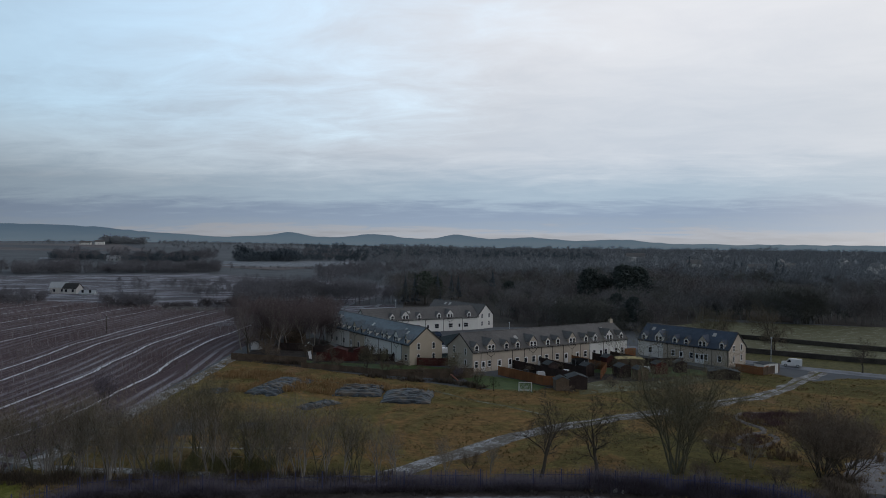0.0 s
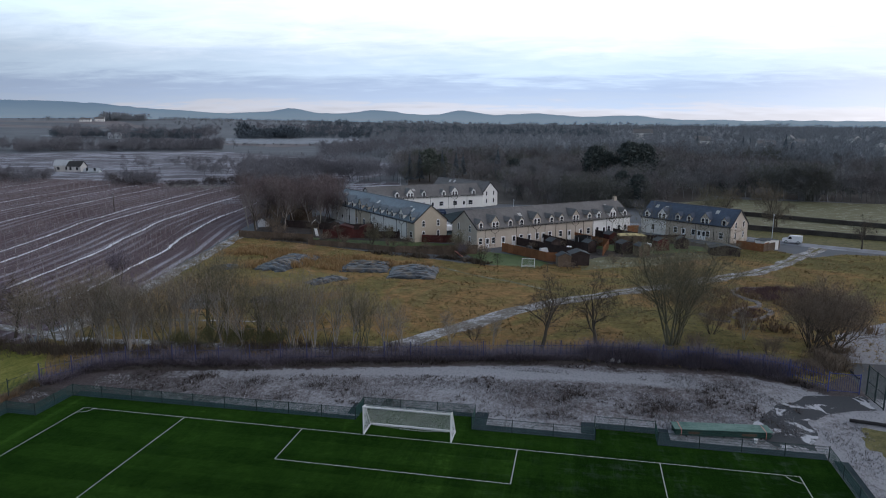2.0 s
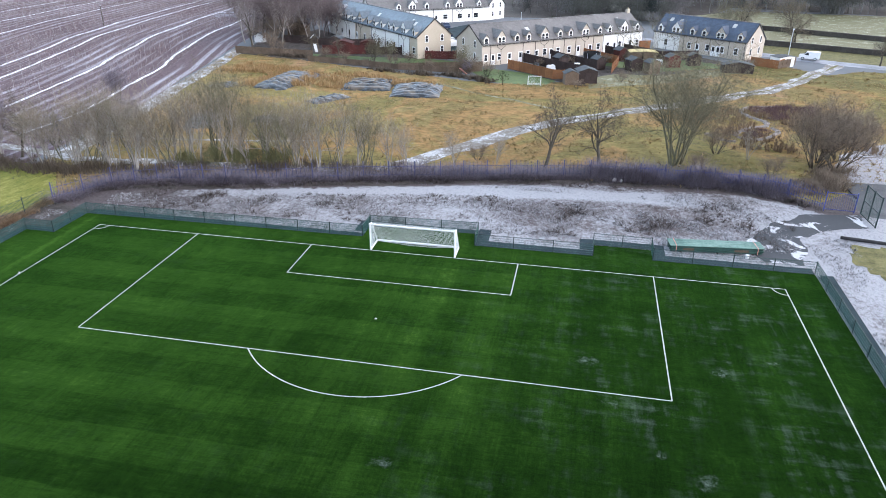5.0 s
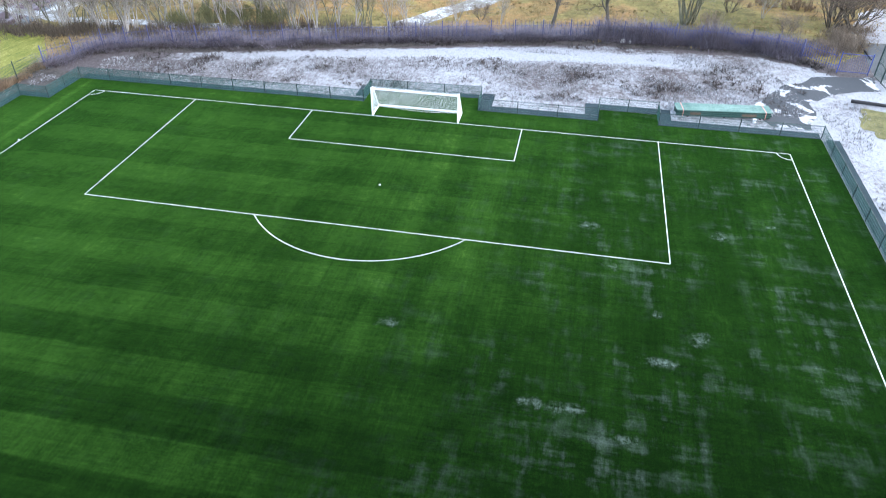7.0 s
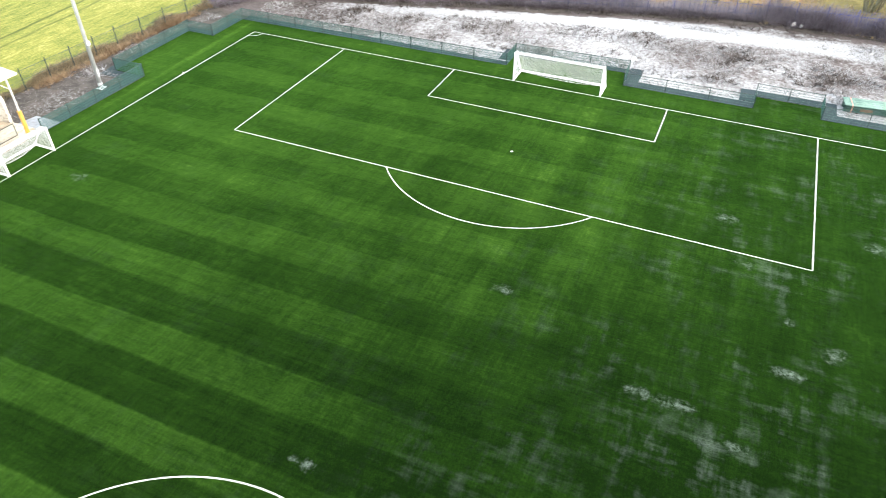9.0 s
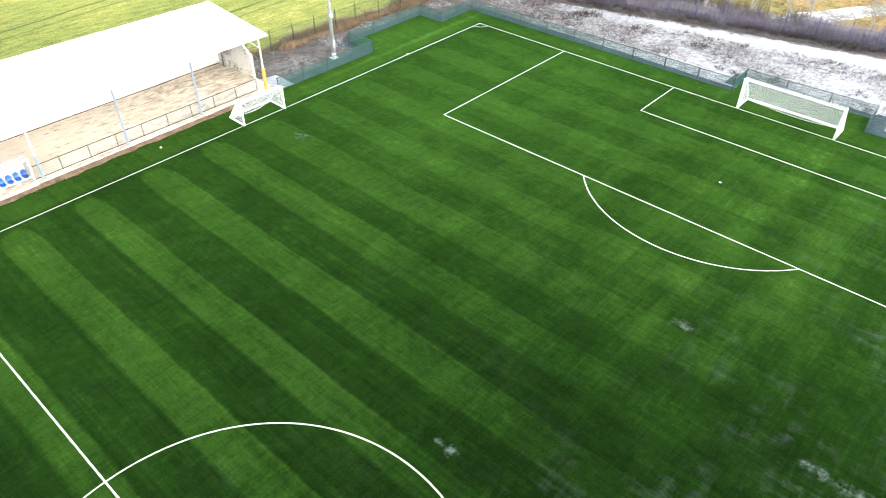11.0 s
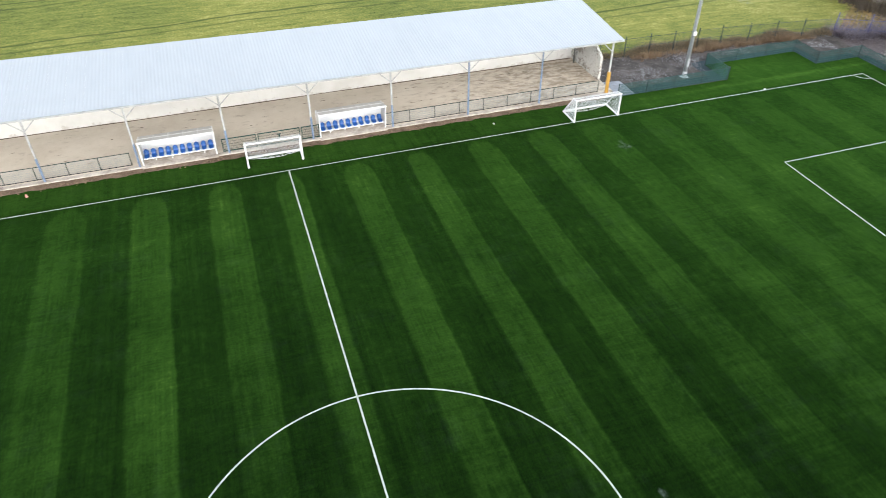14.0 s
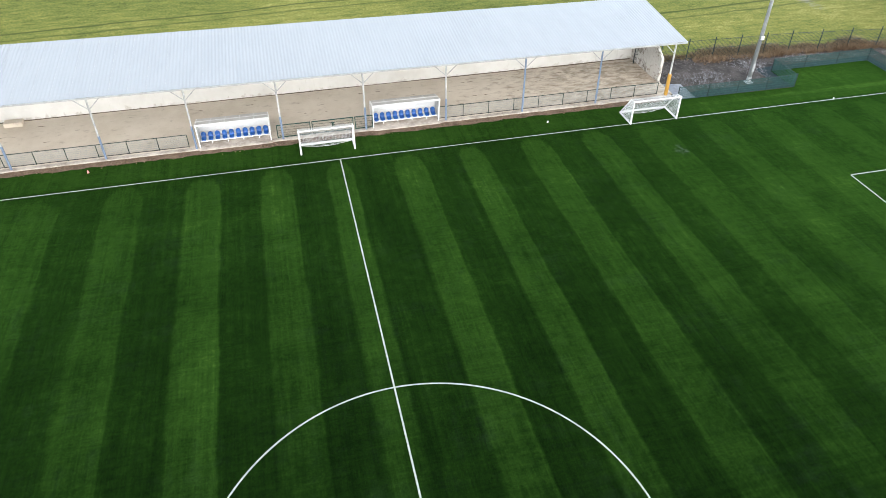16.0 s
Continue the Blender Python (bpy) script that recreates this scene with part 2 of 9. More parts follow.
    for cx, cy, r in FROST_SPOTS:
        dx, dy = n.math("MULTIPLY", n.math("SUBTRACT", x, cx), 0.6), n.math("SUBTRACT", y, cy)
        away = n.math("SQRT", n.math("ADD", n.math("MULTIPLY", dx, dx), n.math("MULTIPLY", dy, dy)))
        away = n.math("ADD", away, n.math("MULTIPLY", n.math("SUBTRACT", n.math("ADD", r1, r2), 1.0), 1.8))
        spots = n.math("MULTIPLY", n.span(away, -0.3, r, 0.58, 0.0), n.span(fleck, 0.42, 0.60))
        rime_spot = spots if cx == FROST_SPOTS[0][0] else n.math("MAXIMUM", rime_spot, spots)
    rime = n.math("MULTIPLY", rime, n.span(n.math("SUBTRACT", x, n.math("MULTIPLY", n.math("ADD", y, 30.0), 0.15)), -2.0, 20.0, 0.06, 0.80, True))
    rime = n.math("MAXIMUM", rime, rime_spot)
    rime = n.math("MULTIPLY", rime, n.span(grain, 0.32, 0.62, 0.25, 1.0))
    return n.mix(rime, c, (0.30, 0.36, 0.345)), grain


def frost_build(n, pos):
    """Frozen rough ground: dark stems and earth under lying frost."""
    sep = n("ShaderNodeSeparateXYZ", pos)
    x, y = sep.outputs[0], sep.outputs[1]
    a = n.noise(pos, 0.13, 4.0, 0.6)
    b = n.noise(pos, 1.1, 6.0, 0.72, 0.6)
    c = n.noise(pos, 5.0, 5.0, 0.7)
    earth = n.ramp(c, [(0.3, (0.042, 0.033, 0.034)), (0.55, (0.098, 0.080, 0.082)), (0.8, (0.19, 0.165, 0.165))])
    # a worn way, nearly white, follows the blue fence
    mid = n.curve(x, [(-24, 11.4), (-13, 13.6), (-5, 15.4), (2.5, 16.8), (12, 17.8), (20, 18.4), (27, 17.9), (40, 16.0)])
    mid = n.math("ADD", mid, n.math("MULTIPLY", n.math("SUBTRACT", a, 0.5), 2.0))
    off = n.math("ABSOLUTE", n.math("SUBTRACT", y, mid))
    way = n.math("MULTIPLY", n.span(n.math("ADD", off, n.math("MULTIPLY", n.math("SUBTRACT", b, 0.5), 3.2)), 0.5, 2.5, 1.0, 0.0, True), n.math("MULTIPLY", n.span(x, -24.0, -7.0), n.span(x, 22.0, 27.5, 1.0, 0.12)))
    foot = n.math("SUBTRACT", n.curve(x, [(-40, 3.0), (-35.7, 9.0), (-31.6, 11.1), (-18, 14.2), (-1.6, 18.6), (6, 20.8), (14.8, 22.8), (30.6, 22.9), (35.2, 20.9), (38, 18.3)]), y)
    d = n.noise(n("ShaderNodeVectorMath", pos, (1.6, 0.8, 1.0), operation="MULTIPLY").outputs[0], 2.4, 6.0, 0.72, 0.5)
    amount = n.math("ADD", n.math("MULTIPLY", a, 0.45), n.math("ADD", n.math("MULTIPLY", b, 0.46), n.math("MULTIPLY", d, 0.44)))
    amount = n.math("ADD", amount, n.span(x, 31.0, 35.0, 0.0, 0.07))
    amount = n.math("ADD", amount, n.math("MULTIPLY", way, 0.15))
    amount = n.math("SUBTRACT", amount, n.math("MULTIPLY", n.math("MULTIPLY", n.math("MULTIPLY", n.span(x, 4.0, 12.0, smooth=True), n.span(y, 7.0, 9.5, 0.0, 1.0, True)), n.span(x, 26.0, 31.0, 0.09, 0.0)), n.math("SUBTRACT", 1.0, way)))
    amount = n.math("ADD", amount, n.span(x, -36.0, -22.0, -0.20, 0.0))
    amount = n.math("SUBTRACT", amount, n.math("MULTIPLY", n.span(x, -14.0, 2.0, 0.05, 0.0), n.span(y, 7.0, 11.0, 1.0, 0.2)))
    foot = n.math("ADD", foot, n.math("MULTIPLY", n.math("SUBTRACT", b, 0.5), 2.2))
    amount = n.math("ADD", amount, n.math("MULTIPLY", n.span(foot, 0.7, 1.9, -0.40, 0.0), n.span(x, 40.0, 43.0, 1.0, 0.0)))
    f = n.math("MULTIPLY", n.span(amount, 0.50, 0.76, 0.0, 0.95, True), n.span(n.math("ADD", n.math("MULTIPLY", d, 0.6), n.math("MULTIPLY", c, 0.4)), 0.36, 0.52, 0.60, 1.0))
    return n.mix(f, earth, (0.355, 0.36, 0.39)), c


def yard_build(n, pos):
    """Dark asphalt under ragged blots of frost."""
    f = n.noise(pos, 0.40, 9.0, 0.62, 0.6)
    c = n.noise(pos, 8.0, 4.0, 0.7)
    tar = n.mix(c, (0.045, 0.050, 0.058), (0.085, 0.090, 0.10))
    white = n.mix(c, (0.42, 0.43, 0.47), (0.62, 0.63, 0.67))
    return n.mix(n.span(f, 0.535, 0.565), tar, white), c


def meadow_build(n, pos):
    a = n.noise(pos, 0.04, 6.0, 0.65, 0.6)
    b = n.noise(pos, 0.55, 5.0, 0.7, 0.5)
    c = n.noise(pos, 2.6, 4.0, 0.7)
    d = n.noise(n("ShaderNodeVectorMath", pos, (0.5, 1.2, 1.0), operation="MULTIPLY").outputs[0], 1.3, 5.0, 0.7, 0.8)
    tone = n.ramp(a, [(0.38, (0.148, 0.134, 0.050)), (0.46, (0.225, 0.185, 0.068)), (0.52, (0.30, 0.185, 0.078)), (0.58, (0.20, 0.165, 0.064)), (0.66, (0.33, 0.205, 0.11))])
    f = n.math("ADD", n.math("MULTIPLY", b, 0.35), n.math("ADD", n.math("MULTIPLY", c, 0.30), n.math("MULTIPLY", d, 0.35)))
    shade = n.ramp(f, [(0.36, (0.26, 0.26, 0.24)), (0.46, (0.72, 0.71, 0.68)), (0.60, (1.28, 1.23, 1.2))])
    return n.mix(1.0, tone, shade, "MULTIPLY"), c


# how the cane rows bend: y, and the shift in x
ROW_BEND = ((10, 0.0), (34, -1.0), (47, -3.0), (59, -6.0), (70, -8.6), (81, -12.2), (100, -18.2), (120, -22.3), (148, -26.2), (178, -29.5), (210, -31.5))


def row_shift(y):
    return float(np.interp(y, [q for q, _ in ROW_BEND], [w for _, w in ROW_BEND]))


def plough_build(n, pos):
    """Rows of cut canes on frosty brown earth, running away up the field."""
    sep = n("ShaderNodeSeparateXYZ", pos)
    u = n.math("SUBTRACT", sep.outputs[0], n.curve(sep.outputs[1], ROW_BEND))
    lane = n("ShaderNodeCombineXYZ", u, n.math("MULTIPLY", sep.outputs[1], 0.06), 0.0).outputs[0]
    fr = n.math("ABSOLUTE", n.math("SUBTRACT", n.math("FRACT", n.math("DIVIDE", n.math("ADD", u, 296.5 + 1.275), 2.55)), 0.5))
    rows = n.span(fr, 0.08, 0.34, 0.0, 1.0, True)
    a = n.noise(lane, 0.7, 5.0, 0.65)
    b = n.noise(lane, 0.12, 3.0, 0.6)
    earth = n.ramp(n.noise(pos, 2.0, 4.0), [(0.35, (0.070, 0.048, 0.054)), (0.65, (0.155, 0.112, 0.122))])
    f = n.math("ADD", n.math("MULTIPLY", a, 0.75), n.math("MULTIPLY", b, 0.65))
    white = n.math("MULTIPLY", n.span(f, 0.62, 0.88, 0.0, 0.62, True), n.math("SUBTRACT", 1.0, rows))
    white = n.math("ADD", white, n.span(n.noise(pos, 0.05, 4.0), 0.45, 0.75, 0.0, 0.08))
    return n.mix(white, earth, (0.50, 0.50, 0.56)), a


def frost_rows_build(n, pos):
    """Low broken rows on frosty lilac-grey earth, running across the view from the canes."""
    turned = n("ShaderNodeVectorRotate", pos, None, (0.0, 0.0, 1.0), radians(-33)).outputs[0]
    lane = n("ShaderNodeVectorMath", turned, (0.12, 1.0, 1.0), operation="MULTIPLY").outputs[0]
    a = n.noise(lane, 0.34, 4.0, 0.6)
    b = n.noise(pos, 0.03, 4.0, 0.6)
    earth = n.ramp(n.noise(pos, 0.8, 5.0, 0.7), [(0.35, (0.095, 0.088, 0.100)), (0.65, (0.175, 0.165, 0.182))])
    white = n.math("MULTIPLY", n.span(a, 0.49, 0.57, 0.0, 0.95, True), n.span(b, 0.36, 0.54, 0.35, 1.0, True))
    return n.mix(white, earth, (0.47, 0.48, 0.55)), a


def countryside_build(n, pos):
    # farmland tones with the blue-grey of distance haze mixed into the colour
    a = n.noise(pos, 0.004, 4.0, 0.55)
    b = n.noise(pos, 0.06, 5.0, 0.65)
    f = n.math("ADD", n.math("MULTIPLY", a, 0.6), n.math("MULTIPLY", b, 0.4))
    return n.ramp(f, [(0.35, (0.115, 0.125, 0.140)), (0.5, (0.160, 0.172, 0.190)), (0.65, (0.225, 0.238, 0.255))]), b


def pasture_build(n, pos):
    """Mown grass with wheel tracks along it."""
    sep = n("ShaderNodeSeparateXYZ", pos)
    a = n.noise(pos, 0.05, 4.0)
    b = n.noise(n("ShaderNodeVectorMath", pos, (1.0, 0.25, 1.0), operation="MULTIPLY").outputs[0], 1.6, 5.0, 0.7)
    u = n.math("ADD", n.math("ADD", sep.outputs[0], n.math("MULTIPLY", sep.outputs[1], 0.06)), n.math("MULTIPLY", a, 3.0))
    fr = n.math("FRACT", n.math("DIVIDE", u, 13.0))
    track = n.math("ADD", n.math("MULTIPLY", n.span(fr, 0.10, 0.115), n.span(fr, 0.13, 0.145, 1.0, 0.0)), n.math("MULTIPLY", n.span(fr, 0.24, 0.255), n.span(fr, 0.27, 0.285, 0.7, 0.0)))
    g = n.noise(pos, 5.0, 5.0, 0.8)
    f = n.math("ADD", n.math("MULTIPLY", a, 0.35), n.math("ADD", n.math("MULTIPLY", b, 0.40), n.math("MULTIPLY", g, 0.50)))
    f = n.math("SUBTRACT", f, 0.12)
    c = n.ramp(f, [(0.33, (0.030, 0.046, 0.010)), (0.45, (0.115, 0.138, 0.030)), (0.55, (0.205, 0.205, 0.048)), (0.67, (0.36, 0.33, 0.115))])
    # a muddy rut by the far corner
    rx, ry = n.math("ADD", sep.outputs[0], 51.0), n.math("SUBTRACT", sep.outputs[1], 2.0)
    rut = n.math("SQRT", n.math("ADD", n.math("MULTIPLY", n.math("MULTIPLY", rx, rx), 0.10), n.math("MULTIPLY", ry, ry)))
    c = n.mix(n.math("MULTIPLY", n.span(n.math("ADD", rut, n.math("MULTIPLY", n.math("SUBTRACT", g, 0.5), 3.0)), 0.2, 1.0, 0.7, 0.0), n.span(b, 0.45, 0.55)), c, (0.26, 0.25, 0.23))
    return n.mix(n.math("MULTIPLY", track, 0.75), c, (0.045, 0.065, 0.016)), b


def frosty(name, base, light, cover=0.5, scale=1.0):
    def build(n, pos):
        a = n.noise(pos, 0.35 * scale, 5.0, 0.65)
        b = n.noise(pos, 2.6 * scale, 6.0, 0.7)
        f = n.math("ADD", n.math("MULTIPLY", a, 0.5), n.math("MULTIPLY", b, 0.5))
        e = n.mix(n.noise(pos, 7.0), tuple(0.7 * v for v in base), base)
        return n.mix(n.span(f, 0.62 - 0.25 * cover, 0.72 - 0.22 * cover, 0.0, 0.92, True), e, light), b
    return surface(name, build, 0.85, 0, 0.5)


def corrugated_build(n, pos):
    sep = n("ShaderNodeSeparateXYZ", pos)
    dirt = n.noise(n("ShaderNodeVectorMath", pos, (0.25, 1.0, 1.0), operation="MULTIPLY").outputs[0], 1.2, 5.0, 0.6)
    big = n.noise(pos, 0.15, 3.0)
    f = n.math("ADD", n.math("MULTIPLY", dirt, 0.6), n.math("MULTIPLY", big, 0.4))
    return n.ramp(f, [(0.3, (0.335, 0.350, 0.377)), (0.6, (0.365, 0.380, 0.407))]), dirt


def concrete_build(n, pos):
    """Old stained terrace concrete."""
    a = n.noise(pos, 0.35, 5.0, 0.65)
    b = n.noise(n("ShaderNodeVectorMath", pos, (2.0, 0.8, 1.0), operation="MULTIPLY").outputs[0], 1.3, 6.0, 0.7, 0.5)
    c = n.noise(pos, 14.0, 3.0)
    base = n.ramp(n.math("ADD", n.math("MULTIPLY", a, 0.7), n.math("MULTIPLY", c, 0.3)), [(0.36, (0.56, 0.495, 0.41)), (0.6, (0.66, 0.60, 0.515))])
    b = n.math("ADD", b, n.span(n("ShaderNodeSeparateXYZ", pos).outputs[1], -42.0, -28.0, 0.0, 0.17))
    stain = n.span(b, 0.57, 0.78, 0.0, 0.66)
    return n.mix(stain, base, (0.16, 0.115, 0.075)), c


def limewash_build(n, pos):
    a = n.noise(pos, 0.6, 5.0, 0.6)
    sep = n("ShaderNodeSeparateXYZ", pos)
    run = n.noise(n("ShaderNodeVectorMath", pos, (3.0, 3.0, 0.3), operation="MULTIPLY").outputs[0], 1.0, 5.0, 0.7)
    c = n.ramp(a, [(0.3, (0.66, 0.65, 0.61)), (0.6, (0.76, 0.75, 0.72))])
    c = n.mix(n.span(run, 0.62, 0.8, 0.0, 0.45), c, (0.36, 0.32, 0.26))
    c = n.mix(n.span(n.noise(pos, 2.2, 7.0, 0.75, 0.4), 0.62, 0.72, 0.0, 0.4), c, (0.45, 0.42, 0.38))
    peel = n.math("SUBTRACT", n.noise(pos, 1.6, 6.0, 0.7, 0.6), n.math("MULTIPLY", sep.outputs[2], 0.40))
    return n.mix(n.span(peel, 0.46, 0.52, 0.0, 0.4), c, (0.32, 0.27, 0.21)), a


def peeling_build(n, pos):
    """White paint flaking off grey-brown render."""
    a = n.noise(pos, 2.4, 7.0, 0.75, 0.5)
    b = n.noise(pos, 0.5, 4.0, 0.6)
    c = n.ramp(a, [(0.3, (0.50, 0.49, 0.46)), (0.6, (0.68, 0.67, 0.64))])
    f = n.math("ADD", n.math("MULTIPLY", a, 0.7), n.math("MULTIPLY", b, 0.3))
    under = n.ramp(n.noise(pos, 5.0, 4.0), [(0.35, (0.13, 0.11, 0.09)), (0.65, (0.33, 0.29, 0.245))])
    return n.mix(n.span(f, 0.485, 0.53, 0.0, 0.85), c, under), a


def sheeting_build(n, pos):
    """Old sheeting in folds, with pools of dirt."""
    a = n.noise(n("ShaderNodeVectorMath", pos, (0.35, 1.8, 1.0), operation="MULTIPLY").outputs[0], 1.4, 5.0, 0.65, 0.9)
    b = n.noise(pos, 0.35, 4.0, 0.6)
    c = n.ramp(a, [(0.40, (0.010, 0.011, 0.013)), (0.53, (0.036, 0.043, 0.052)), (0.68, (0.15, 0.18, 0.215))])
    return n.mix(n.span(b, 0.50, 0.62, 0.0, 0.8), c, (0.13, 0.10, 0.07)), a


def slate_build(tint):
    def build(n, pos):
        sep = n("ShaderNodeSeparateXYZ", pos)
        course = n.math("FRACT", n.math("MULTIPLY", sep.outputs[2], 4.0))
        r = n.noise(pos, 1.7, 5.0, 0.7)
        big = n.noise(pos, 0.2, 3.0)
        f = n.math("ADD", n.math("MULTIPLY", r, 0.6), n.math("MULTIPLY", big, 0.4))
        f = n.math("ADD", f, n.math("MULTIPLY", n.span(course, 0.0, 0.15), 0.06))
        return n.ramp(f, [(0.35, tuple(0.6 * v for v in tint)), (0.7, tuple(1.35 * v for v in tint))]), course
    return build


